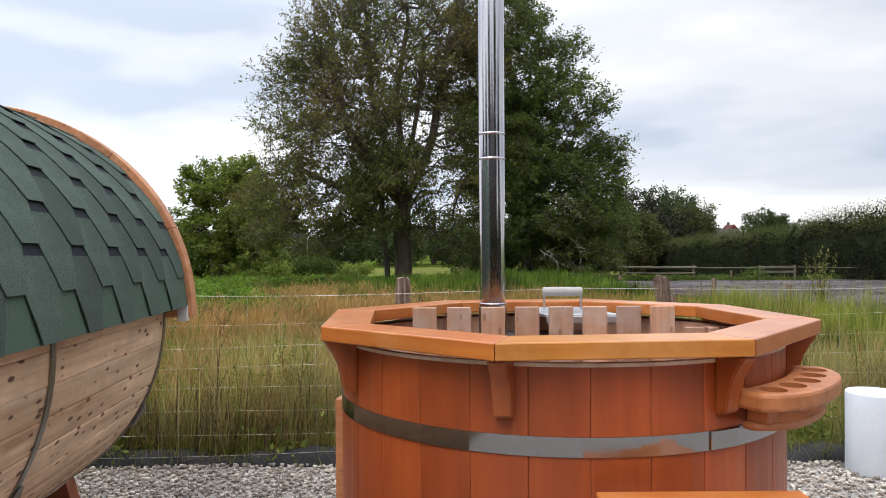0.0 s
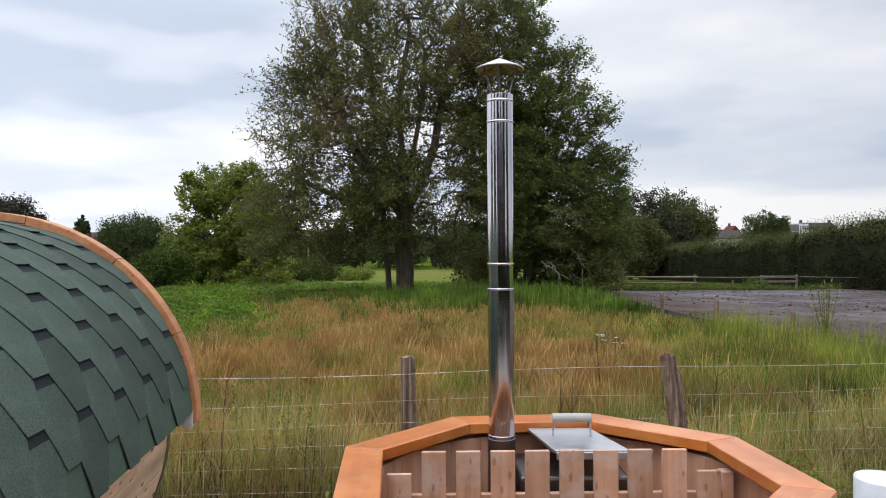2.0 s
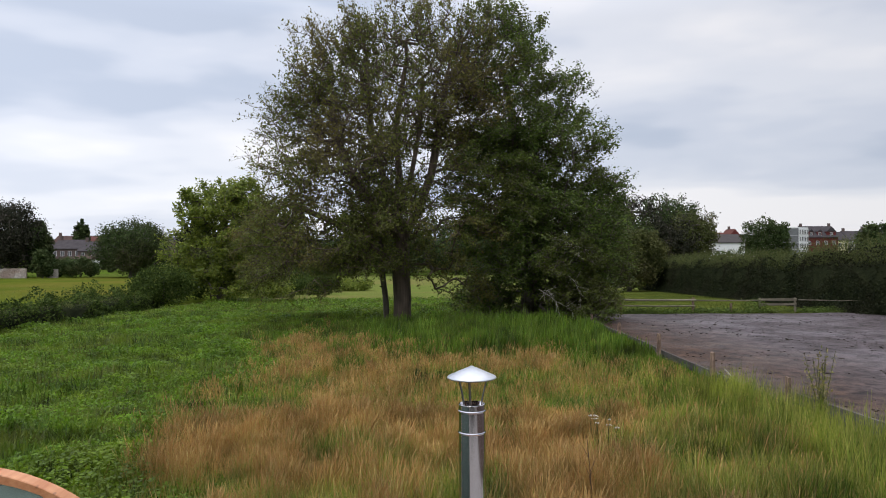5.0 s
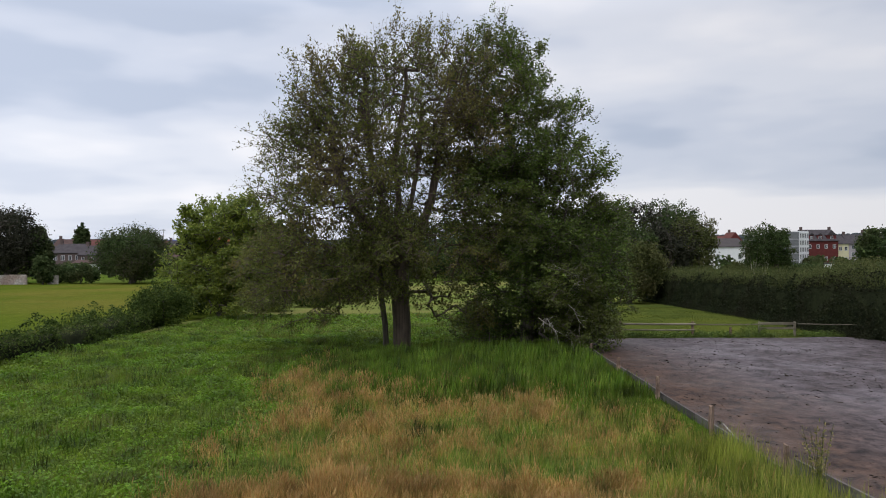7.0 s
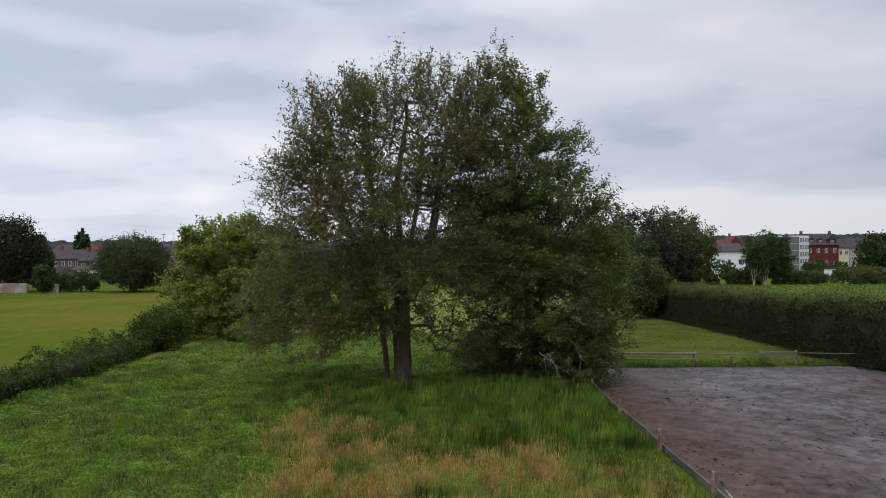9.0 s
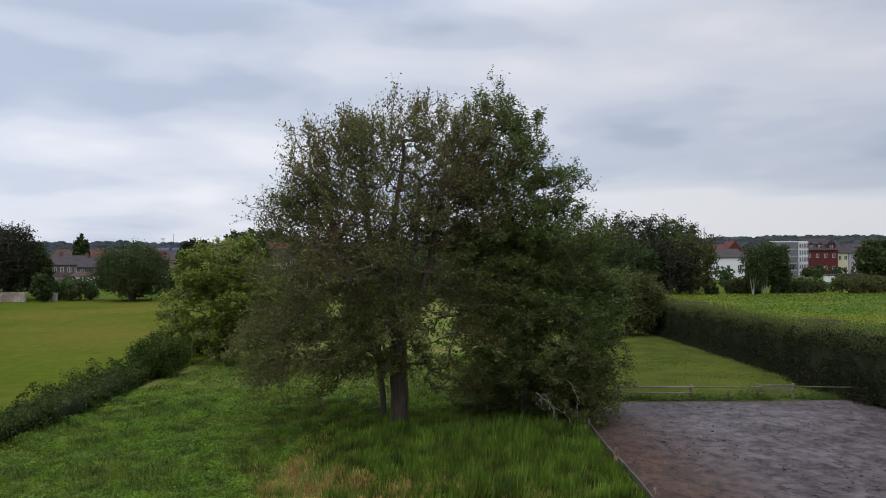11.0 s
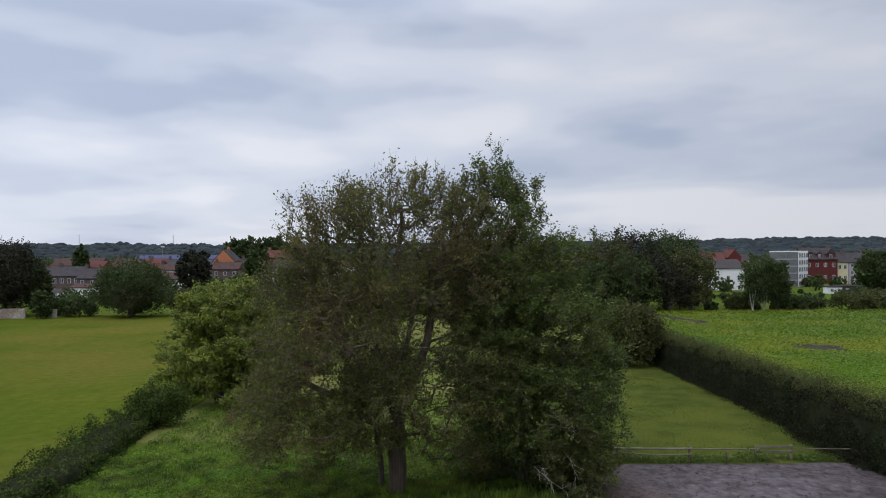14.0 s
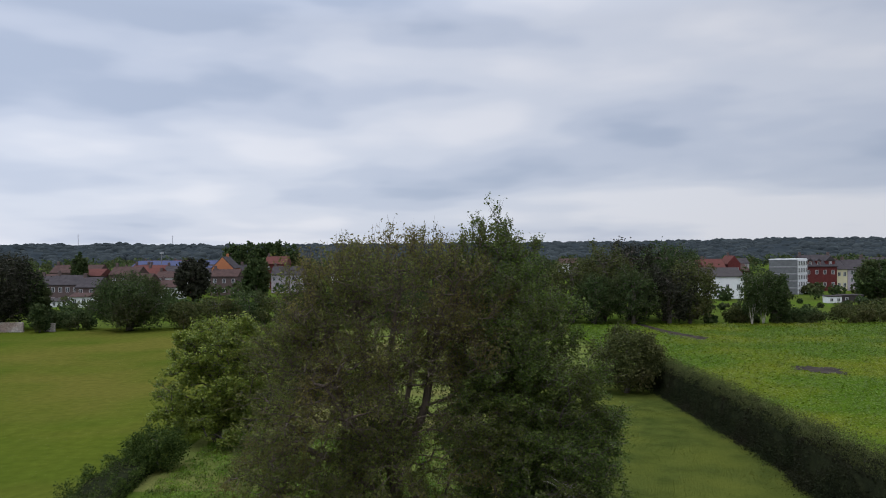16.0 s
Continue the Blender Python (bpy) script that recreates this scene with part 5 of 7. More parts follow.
def tree(name, base, trunk, lobes, n_clump, per, spread, leaf, leaf_mat, bark, label, category, tip=0.012, droop=0.0, gaps=0.0, seed=1, hollow=0.45, group="", narrow=0.55, strand=0.0, min_r=0.0, airy=-1.0, void=0.8, limbs=(), flat=0.0, boughs=0, sag=0.0, reach=2.0, plate=(0.50, 0.22), thin_top=0.0):
    """trunk: points from the foot up; lobes: (x, y, z, rx, ry, rz, weight) of the crown, all from the foot.
    boughs: how many leafy boughs carry the clumps, each reach long, sagging towards its end."""
    rng = np.random.default_rng(seed)
    lob = np.array([l[:6] for l in lobes])
    wt = np.array([l[6] if len(l) > 6 else l[3] * l[4] * l[5] for l in lobes])
    mid = np.average(lob[:, :3], axis=0, weights=wt)
    if boughs:
        ends = crown_points(rng, lob, wt, boughs, hollow, gaps, airy, void, seed)
        out = ends - np.array([mid[0], mid[1], 0.0])
        out[:, 2] = 0
        out /= np.linalg.norm(out, axis=1, keepdims=True) + 0.35
        out[:, :2] += rng.normal(size=(boughs, 2)) * 0.35
        rise = np.clip((ends[:, 2] - mid[2]) / (lob[:, 2].max() - mid[2] + 1e-6), -1, 1.2)
        out[:, 2] = 0.25 + 0.9 * np.maximum(rise, 0) ** 1.5 + rng.normal(size=boughs) * 0.12
        out /= np.linalg.norm(out, axis=1, keepdims=True)
        side = np.cross(out, (0, 0, 1.0))
        side /= np.linalg.norm(side, axis=1, keepdims=True) + 1e-6
        k = rng.integers(0, boughs, n_clump)
        u = rng.uniform(0, 1, n_clump) ** 0.8
        long = (reach * rng.uniform(0.6, 1.3, boughs))[k]
        w = plate[0] * (1.25 - 0.8 * u)
        pts = ends[k] + out[k] * ((u - 0.75) * long)[:, None] + side[k] * (rng.normal(size=n_clump) * w)[:, None]
        pts[:, 2] += rng.normal(size=n_clump) * plate[1] * (1.2 - 0.6 * u) - sag * long * u ** 2.2 * np.clip(1.0 - 1.1 * rise[k], 0, 1.4)
        heading = out[k]
        pts[:, 2] = np.maximum(pts[:, 2], 0.3)
    else:
        pts = crown_points(rng, lob, wt, n_clump, hollow, gaps, airy, void, seed)
        # a crown's outline is ragged: push some clumps out as single sprays
        out = rng.uniform(0, 1, n_clump) < 0.06
        pts[out] += (pts[out] - lob[:, :3].mean(0)) * rng.uniform(0.02, 0.11, (out.sum(), 1))
    nodes, par, rad = grow(rng, trunk, pts, tip, limbs)
    ob = thing(name, pose(*base), label, category, group)
    k = np.arange(1, len(nodes))
    k = k[rad[k] > min_r]
    rb = rad[k]
    ra = np.maximum(rb, np.minimum(rad[par[k]], rb * 1.35))
    link("trunk", limbs_mesh("trunk", nodes[par[k]], nodes[k], ra, rb), bark, ob, "bark-covered trunk and limbs")
    if strand:
        # slender sprays along the bough: upright at the top of the crown, hanging lower down
        ns = 4
        top = lob[:, 2].max() + lob[lob[:, 2].argmax(), 5]
        hgt = np.clip((pts[:, 2] / top - 0.55) / 0.35, -1, 1)
        A = np.repeat(pts, ns, axis=0)
        D = np.repeat(heading * 0.75, ns, axis=0) + rng.normal(size=A.shape) * 0.42
        D[:, 2] += np.repeat(np.where(hgt > 0, hgt * 0.8, hgt * (0.35 + sag)), ns)
        D /= np.linalg.norm(D, axis=1, keepdims=True)
        B = A + D * (strand * rng.uniform(0.4, 1.5, len(A)))[:, None]
        link("twig_spray", limbs_mesh("twig_spray", A, B, np.full(len(A), 0.008), np.full(len(A), 0.003), 3), bark, ob, "thin leafy twigs")
        g = np.repeat(np.arange(len(A)), max(1, per // ns))
        f = rng.uniform(0.05, 1.05, len(g))[:, None]
        c = A[g] * (1 - f) + B[g] * f + rng.normal(size=(len(g), 3)) * spread * np.array([1.0, 1.0, 0.75])
    else:
        c = np.repeat(pts, per, axis=0)
        c = c + rng.normal(size=c.shape) * spread
    c = c[(c[:, 2] > 0.05) & (rng.uniform(0, 1, len(c)) > thin_top * np.clip((c[:, 2] - airy) / 2.0, 0, 1))]
    V, F = leaf_quads(c, leaf * rng.uniform(0.6, 1.35, len(c)), rng, droop, narrow, flat=flat)
    link("crown", arrays_mesh("crown", V, F), leaf_mat, ob, "leafy crown")
    return ob


TZ = -0.42
tree("willow_tree", (-1.92, 34.2, TZ), [(0, 0, 0), (0.03, 0, 1.2), (-0.05, 0, 2.6), (0.0, 0.1, 4.0), (-0.25, 0.1, 5.6), (-0.1, 0.2, 7.4), (-0.3, 0.2, 9.2), (0.0, 0.3, 11.2), (0.3, 0.3, 13.0)],
     [(-0.2, 0.3, 10.0, 5.7, 5.0, 5.0, 120), (0.2, 0.3, 12.5, 4.9, 4.2, 3.0, 62), (0.8, 0.3, 13.6, 3.8, 3.4, 2.0, 46), (-2.6, 0.3, 12.6, 2.8, 2.8, 2.1, 26), (-3.4, 0, 7.6, 4.1, 4.2, 4.2, 84), (-4.6, -0.8, 4.9, 3.8, 3.6, 2.6, 52), (-4.2, 0.3, 10.8, 2.3, 2.8, 3.0, 28), (-5.3, 0.4, 9.0, 1.9, 2.6, 2.7, 22), (2.4, -0.9, 6.0, 2.6, 3.0, 4.0, 36), (-2.8, -2.0, 5.0, 2.8, 2.6, 2.4, 20), (-6.4, 0.2, 4.6, 1.7, 2.0, 1.8, 11), (1.6, -0.6, 11.0, 2.0, 1.8, 2.6, 20), (0.5, -2.2, 5.2, 2.6, 2.0, 2.0, 15), (0.8, -1.2, 8.8, 2.2, 1.7, 2.8, 22), (2.4, 0.6, 9.6, 1.8, 1.8, 3.0, 18), (0.4, 1.6, 7.0, 3.2, 1.6, 2.6, 20)],
     4750, 32, 0.10, 0.145, M_LEAF_GREY, M_LIMB, "tall airy grey-green tree with drooping sprays", "tree", 0.0098, 0.35, 0.26, 5, 0.58, strand=0.66, airy=4.6, void=0.66, boughs=620, sag=0.40, reach=2.2, plate=(0.60, 0.34), narrow=0.5, thin_top=0.50,
     limbs=((3, ((-1.1, 0, 5.2), (-2.3, 0.2, 6.9), (-3.1, 0.2, 9.0), (-3.5, 0.2, 11.0))), (2, ((-1.5, -0.3, 3.7), (-3.2, -0.5, 4.9), (-5.0, -0.4, 5.7))), (3, ((0.8, 0, 5.4), (1.5, -0.2, 7.3), (1.9, -0.1, 9.7), (2.3, 0, 12.2))), (4, ((-0.9, 0.3, 7.2), (-1.5, 0.5, 9.4), (-1.7, 0.5, 12.2))), (4, ((0.5, -0.6, 7.0), (0.9, -1.0, 9.0), (1.1, -1.1, 11.6))), (3, ((-0.9, -0.9, 5.4), (-2.2, -1.6, 7.2), (-3.0, -2.0, 8.6)))))
tree("willow_sapling", (-2.72, 34.9, TZ), [(0, 0, 0), (-0.05, 0, 1.2), (-0.22, 0, 2.5), (-0.3, 0.1, 4.2), (-0.2, 0.2, 6.0)], [(-0.4, 0.5, 6.5, 2.0, 2.0, 2.4)], 120, 40, 0.3, 0.13, M_LEAF_GREY, M_BARK, "slender second stem beside the big tree", "tree", 0.016, 0.3, 0.0, 8)
broad = tree("broad_tree", (4.3, 35.6, TZ), [(0, 0, 0), (0.1, 0, 1.5), (0.0, 0.1, 3.2), (-0.1, 0, 5.2), (-0.3, 0, 7.4), (-0.6, 0, 9.6), (-1.0, 0, 12.0)],
     [(-0.6, 0, 9.3, 3.5, 3.5, 5.2, 62), (-1.2, 0.2, 13.3, 2.4, 2.4, 2.7, 30), (-1.5, 0.1, 15.2, 1.0, 1.0, 1.1, 5), (0.3, 0.1, 14.2, 1.2, 1.2, 1.0, 6), (1.1, -0.6, 6.8, 3.4, 3.2, 4.4, 50), (2.3, -0.6, 4.2, 2.5, 2.8, 3.1, 30), (0.6, -1.7, 4.6, 3.8, 2.6, 2.8, 44), (-1.6, -1.2, 6.4, 2.5, 2.6, 3.6, 48), (-1.0, -1.4, 8.8, 2.2, 1.8, 2.6, 30), (1.9, -0.8, 1.9, 2.3, 2.4, 1.7, 17), (2.6, 0.3, 8.4, 1.6, 1.8, 2.0, 13), (1.9, 0.1, 11.0, 1.4, 1.5, 1.6, 10), (0.8, 1.8, 1.7, 3.4, 1.5, 1.8, 30), (-2.2, 1.4, 1.6, 1.6, 1.2, 1.4, 10), (2.7, -2.4, 1.3, 1.6, 1.4, 1.2, 10), (-2.4, 0.6, 1.2, 1.5, 1.2, 1.0, 10), (3.4, 0.1, 6.2, 1.5, 1.6, 1.4, 10), (3.5, -0.4, 4.0, 1.5, 1.6, 1.3, 9), (3.4, -1.2, 2.2, 1.5, 1.8, 1.1, 9)],
     5000, 34, 0.10, 0.138, M_LEAF_DARK, M_BARK, "dense dark green tree branching down to the grass", "tree", 0.0082, 0.25, 0.04, 17, 0.58, strand=0.52, flat=0.35, void=0.75, airy=2.5, boughs=700, sag=0.22, reach=2.0, plate=(0.52, 0.22))
tree("walnut_tree", (-17.8, 56.5, -1.15), [(0, 0, 0), (0.1, 0, 1.2), (0.0, 0, 2.6), (0.2, 0, 4.2), (0, 0, 6.2)],
     [(0.4, 0, 5.8, 3.9, 3.8, 3.6), (-2.4, 0, 4.0, 2.1, 2.6, 2.4), (3.0, 0, 4.8, 2.5, 2.6, 2.8), (-0.6, -0.5, 7.8, 2.0, 2.2, 1.6), (1.8, 0.2, 8.4, 1.2, 1.4, 1.2, 6), (1.6, -2, 2.6, 3.4, 2.0, 1.8)],
     1300, 40, 0.15, 0.26, M_LEAF_FIG, M_BARK, "bright yellow-green broadleaf tree beside the meadow", "tree", 0.016, 0.3, 0.0, 23, 0.80, strand=0.55, boughs=170, sag=0.2, reach=2.0, plate=(0.65, 0.36), flat=0.35, narrow=0.5)

# bare pale branches sticking out of the dense tree's lower side
rng = np.random.default_rng(61)
A, B, ra, rb = [], [], [], []
for k in range(8):
    p = np.array([6.0 + rng.uniform(-1.6, 0.9), 32.8 + rng.uniform(-0.8, 0.9), 3.0 + rng.uniform(-1.8, 2.0)])
    d = np.array([0.6, -0.25, rng.uniform(-0.4, 0.2)]) + rng.normal(size=3) * 0.35
    for s in range(5):
        q_ = p + d * rng.uniform(0.16, 0.36)
        A.append(p), B.append(q_), ra.append(0.015 - 0.0026 * s), rb.append(0.0124 - 0.0026 * s)
        for _ in range(2):
            A.append(q_), B.append(q_ + (d * 0.5 + rng.normal(size=3) * 0.5) * 0.55), ra.append(0.007), rb.append(0.003)
        p, d = q_, d + np.array([0, 0, -0.12]) + rng.normal(size=3) * 0.18
dead = tagged(link("dead_branch", limbs_mesh("dead_branch", np.array(A), np.array(B), np.array(ra), np.array(rb)), M_TWIG, broad), "bare pale dead branches")
dead["kind"] = "stuff"
dead.matrix_parent_inverse = pose(4.3, 35.6, TZ).inverted()


def bush(name, x, y, rx, ry, h, n, leaf, mat, label, seed, group="", bark=None, lob=None, per=22):
    z = float(ground_z(x, y)) - 0.05
    q = random.Random(seed)
    if not lob:
        # a rounded mass broken into many bulging lobes
        lob = [(0, 0, h * 0.48, rx * 0.82, ry * 0.82, h * 0.44)]
        for k in range(15):
            a, s = k * 2.4 + q.uniform(-0.4, 0.4), -0.75 + 1.65 * (k + 0.5) / 15
            c, r = math.sqrt(max(0.0, 1 - s * s)), q.uniform(0.26, 0.42)
            lob.append((math.cos(a) * c * rx * 0.72, math.sin(a) * c * ry * 0.72, h * (0.5 + 0.36 * s), rx * r, ry * r, h * r * 0.42, rx * ry * h * 0.045))
    return tree(name, (x, y, z), [(0, 0, 0), (0.02 * h, 0, h * 0.15), (0, 0.02 * h, h * 0.3), (0.02 * h, 0, h * 0.5), (0, 0, h * 0.68)], lob, n, per, rx * 0.06 + 0.10, leaf, mat, bark or M_BARK, label, "tree" if h > 4 else "bush", 0.02 * h / 8, 0.15, 0.0, seed, 0.62, group, 0.7, min_r=0.03)


bush("elder_bush", -19.4, 48.8, 2.1, 2.0, 3.0, 420, 0.15, M_LEAF_BRAMBLE, "dark rounded bush at the end of the bramble hedge", 31)
bush("hedge_end_tree", 20.6, 77.5, 4.0, 3.6, 7.8, 460, 0.26, M_LEAF_OLIVE, "dull green round tree at the end of the hedge", 32, per=32)
bush("lime_tree", -65.2, 147, 7.9, 6.8, 12.7, 860, 0.34, M_LEAF_WOOD, "dense rounded dark green tree behind the meadow", 33, per=34)
bush("copper_tree", -96, 150, 11.4, 8, 17.8, 900, 0.40, M_LEAF_PURPLE, "broad dark copper-leaved tree behind the meadow", 34, per=34)
bush("small_conifer", -82.2, 144, 2.0, 2.0, 6.5, 170, 0.5, M_LEAF_WOOD, "small dark evergreen by the garden wall", 35)
bush("garden_birch", -87.0, 151, 2.7, 2.6, 13.2, 300, 0.65, M_LEAF_WOOD, "slim green tree behind the garden wall", 36)
# clumped wood behind the crop field
k = 0
for x, y, rx, h in ((29, 156, 7, 15.5), (37, 160, 7, 19.0), (44, 163, 7, 19.8), (51, 160, 6.5, 19.2), (56, 166, 6, 18.5), (33, 151, 5, 12), (41, 150, 5.5, 13), (49, 151, 6, 13.5), (53.8, 152, 6.2, 14.6), (20, 165, 7, 17.5), (10, 168, 8, 16), (-2, 172, 9, 15), (-14, 168, 8, 14), (-21, 152, 6, 9), (-9, 150, 6.5, 10), (3, 152, 6, 9.5), (15, 150, 6.5, 11)):
    k += 1
    bush("woodland_tree", x, y, rx, rx * 0.85, h, 340, 0.44, M_LEAF_PURPLE if k in (3, 8) else (M_LEAF_OLIVE if k in (1, 2, 9) else M_LEAF_WOOD), "tall dark woodland tree behind the crop field", 40 + k, "trees of the far wood", per=24)
# shrubs along the back of the meadow
for x, y, rx, h in ((-77, 149, 4, 4.5), (-55, 150, 4.2, 6.0), (-47, 147, 5, 7.8), (-41, 150, 5, 8.8), (-34, 149, 5.5, 8.0), (-27, 151, 5, 8.2), (-84, 152, 3.5, 4.0), (88, 151, 5, 4.5), (95, 152, 4.5, 4.2), (79, 152, 4, 3.6), (104, 153, 5, 3.2), (64, 152, 3, 4)):
    k += 1
    bush("field_shrub", x, y, rx, rx * 0.8, h, 150, 0.42, M_LEAF_OLIVE if k % 3 else M_LEAF_WOOD, "scrubby bush along the field boundary", 60 + k, "shrubs along the field")
# scrub where the meadow opens out behind the trees
for x, y, rx, h in ((-16.2, 66, 2.2, 1.7), (-13.6, 74, 2.6, 1.9), (-18.2, 72, 2.8, 2.6), (-11.0, 86, 2.6, 1.5), (-20.5, 62, 2.4, 2.4), (-15.0, 82, 3.0, 2.4), (-19.0, 80, 3.0, 3.0), (-21.0, 92, 3.2, 3.0), (-20, 104, 3.5, 3.2)):
    k += 1
    bush("scrub_bush", x, y, rx, rx, h, 150, 0.2, M_LEAF_FIG if k % 3 == 0 else M_LEAF_BRAMBLE, "low scrub bush at the side of the meadow", 60 + k, "scrub along the meadow", per=30)
bush("hedge_sapling", -21.4, 41.0, 0.7, 0.7, 1.75, 60, 0.10, M_LEAF_BRAMBLE, "small willow sapling growing up through the bramble hedge", 99, per=16)
# thin pale-stemmed trees standing in front of the houses
for x, y, h, s in ((65.6, 148, 11.6, 81), (68.4, 149, 12.2, 82)):
    z = float(ground_z(x, y))
    q = random.Random(s)
    stems = tuple((0, tuple((dx * f + q.uniform(-0.15, 0.15), q.uniform(-0.3, 0.3), h * f) for f in (0.2, 0.4, 0.6, 0.78))) for dx in (-2.0, 1.8))
    tree("ash_tree", (x, y, z), [(0, 0, 0), (0.1, 0, 2.5), (-0.1, 0, 5), (0.1, 0, 7.5), (0, 0, 10)], [(0, 0, h * 0.70, 2.4, 2.4, h * 0.28), (1.4, 0, h * 0.48, 2.0, 2, h * 0.24), (-1.3, 0, h * 0.50, 1.8, 2, h * 0.22), (0.6, 0.8, h * 0.3, 2.2, 1.5, h * 0.18)], 300, 18, 0.32, 0.36, M_LEAF_WOOD, M_TWIG, "thin-crowned tree with pale bare stems", "tree", 0.011, 0.1, 0.32, s, 0.35, "pale-stemmed trees", limbs=stems)
bush("leafy_ash", 71.6, 150, 3.2, 2.8, 12.4, 420, 0.34, M_LEAF_WOOD, "dense dark tree beside the pale-stemmed ones", 84, per=30)
bush("garden_tree", 133, 214, 7, 6, 13.5, 300, 0.9, M_LEAF_WOOD, "dark round garden tree beside the terraced houses", 90)
bush("garden_conifer", -80.5, 228, 5.5, 5, 14.5, 280, 0.9, M_LEAF_PURPLE, "dark evergreen among the houses", 91)
bush("garden_conifer", -58.5, 222, 4.2, 4, 15.2, 260, 0.9, M_LEAF_WOOD, "dark narrow evergreen among the houses", 92)
bush("poplar_tree", -120, 233, 2.5, 2.4, 16.8, 320, 0.8, M_LEAF_WOOD, "narrow dark poplar above the roofs", 93)
for x, h, s in ((-94, 21, 94), (-86, 22.5, 95), (-77, 22, 96), (-70, 20.5, 97)):
    bush("park_tree", x, 322, 6.5, 5, h, 150, 1.2, M_LEAF_WOOD, "tall dark park tree beyond the roofs", s, "trees beyond the roofs")


# unseen trees added behind the viewer, with sky between, to darken the flue's reflection
for x, y, rx, h, s in ((-15, -9, 3.6, 8, 101), (-6.5, -13, 3.2, 9, 102), (1.5, -14, 2.6, 7.5, 103), (8.5, -12, 3.4, 9.5, 104), (16, -6, 3.2, 8, 105), (-17, 1, 3.0, 7, 106)):
    bush("unseen_tree", x, y, rx, rx, h, 120, 0.7, M_LEAF_WOOD, "unseen dark tree added behind the viewer for reflections", s, "trees behind the yard")


# ---- hedges ----
def hedge(name, path, width, height, n, leaf, mat, label, seed, shoots=0, ragged=0.35, sprout=(0.08, 0.30), ease=None):
    """A hedge along a path of (x, y): a core sheet, near-black for the shade inside, under thousands of leaves, with
    shoots on top.
    ease: the share of the height that it has at each point of the path; sprout: how far the shoots rise."""
    rng = np.random.default_rng(seed)
    path = np.array(path, float)
    seg = np.concatenate([[0], np.cumsum(np.linalg.norm(np.diff(path, axis=0), axis=1))])

    def at(s):
        return np.stack([np.interp(s, seg, path[:, 0]), np.interp(s, seg, path[:, 1])], -1)

    def normal(s):
        d = at(np.minimum(s + 0.3, seg[-1])) - at(np.maximum(s - 0.3, 0))
        d /= np.linalg.norm(d, axis=-1, keepdims=True)
        return np.stack([-d[..., 1], d[..., 0]], -1)

    def tall_at(s):
        return height * np.interp(s, seg, ease if ease else [1.0] * len(seg))

    ob = thing(name, pose(0, 0, 0), label, "hedge", kind="structure")
    m = 60
    S = np.linspace(0, seg[-1], m)
    C, N = at(S), normal(S)
    V = []
    for i in range(m):
        z = float(ground_z(*C[i]))
        hh = float(tall_at(S[i])) * (0.94 + 0.12 * noise.noise((S[i] * 0.35, seed, 0)))
        for w, f in ((-0.42, 0.0), (-0.42, 0.78), (-0.24, 0.97), (0.24, 0.97), (0.42, 0.78), (0.42, 0.0)):
            V.append((*(C[i] + N[i] * w * width), z + hh * f - 0.02))
    idx = np.arange(m * 6).reshape(m, 6)
    F = np.stack([idx[:-1, :-1], idx[1:, :-1], idx[1:, 1:], idx[:-1, 1:]], -1).reshape(-1, 4)
    link("core", arrays_mesh("core", V, F, True), M_CORE, ob, "near-black core sheet standing for shaded inner twigs")
    s = rng.uniform(0, seg[-1], n)
    u = rng.uniform(0, 1, n)
    # round the section: up one side, over the top, down the other
    a = np.where(u < 0.36, -1.0, np.where(u > 0.64, 1.0, (u - 0.5) / 0.14))
    side = np.abs(a) >= 1
    f = np.where(side, rng.uniform(0, 0.95, n), 0.95 + 0.05 * rng.uniform(0, 1, n))
    lump = np.array([noise.noise((q * 0.5, w * 2, p * 2 + seed)) for q, w, p in zip(s, a, f)])
    xy = at(s) + normal(s) * (a * (0.5 - 0.10 * f) * width * (1 + 0.3 * lump))[:, None]
    z = ground_z(xy[:, 0], xy[:, 1]) + tall_at(s) * (f * (1 + ragged * lump)) + rng.normal(size=n) * 0.05
    P = np.concatenate([xy, z[:, None]], 1) + rng.normal(size=(n, 3)) * 0.07
    V, F = leaf_quads(P, leaf * rng.uniform(0.6, 1.4, n), rng, 0.0, 0.65)
    link("leaves", arrays_mesh("leaves", V, F), mat, ob, "small mixed hedge leaves")
    if shoots:
        s = rng.uniform(0, seg[-1], shoots)
        xy = at(s) + normal(s) * rng.uniform(-0.4, 0.4, (shoots, 1)) * width
        A = np.concatenate([xy, (ground_z(xy[:, 0], xy[:, 1]) + tall_at(s) * 0.80)[:, None]], 1)
        B = A + np.stack([rng.normal(size=shoots) * 0.12, rng.normal(size=shoots) * 0.12, tall_at(s) * rng.uniform(*sprout, shoots)], 1)
        g = np.repeat(np.arange(shoots), 9)
        t = rng.uniform(0.2, 1, len(g))[:, None]
        V, F = leaf_quads(A[g] * (1 - t) + B[g] * t + rng.normal(size=(len(g), 3)) * 0.04, leaf * rng.uniform(0.5, 0.9, len(g)), rng, 0.0, 0.45, up=0.8)
        link("shoot_fringe", arrays_mesh("shoot_fringe", V, F), M_SHOOT, ob, "upright pale young shoots")
    return ob


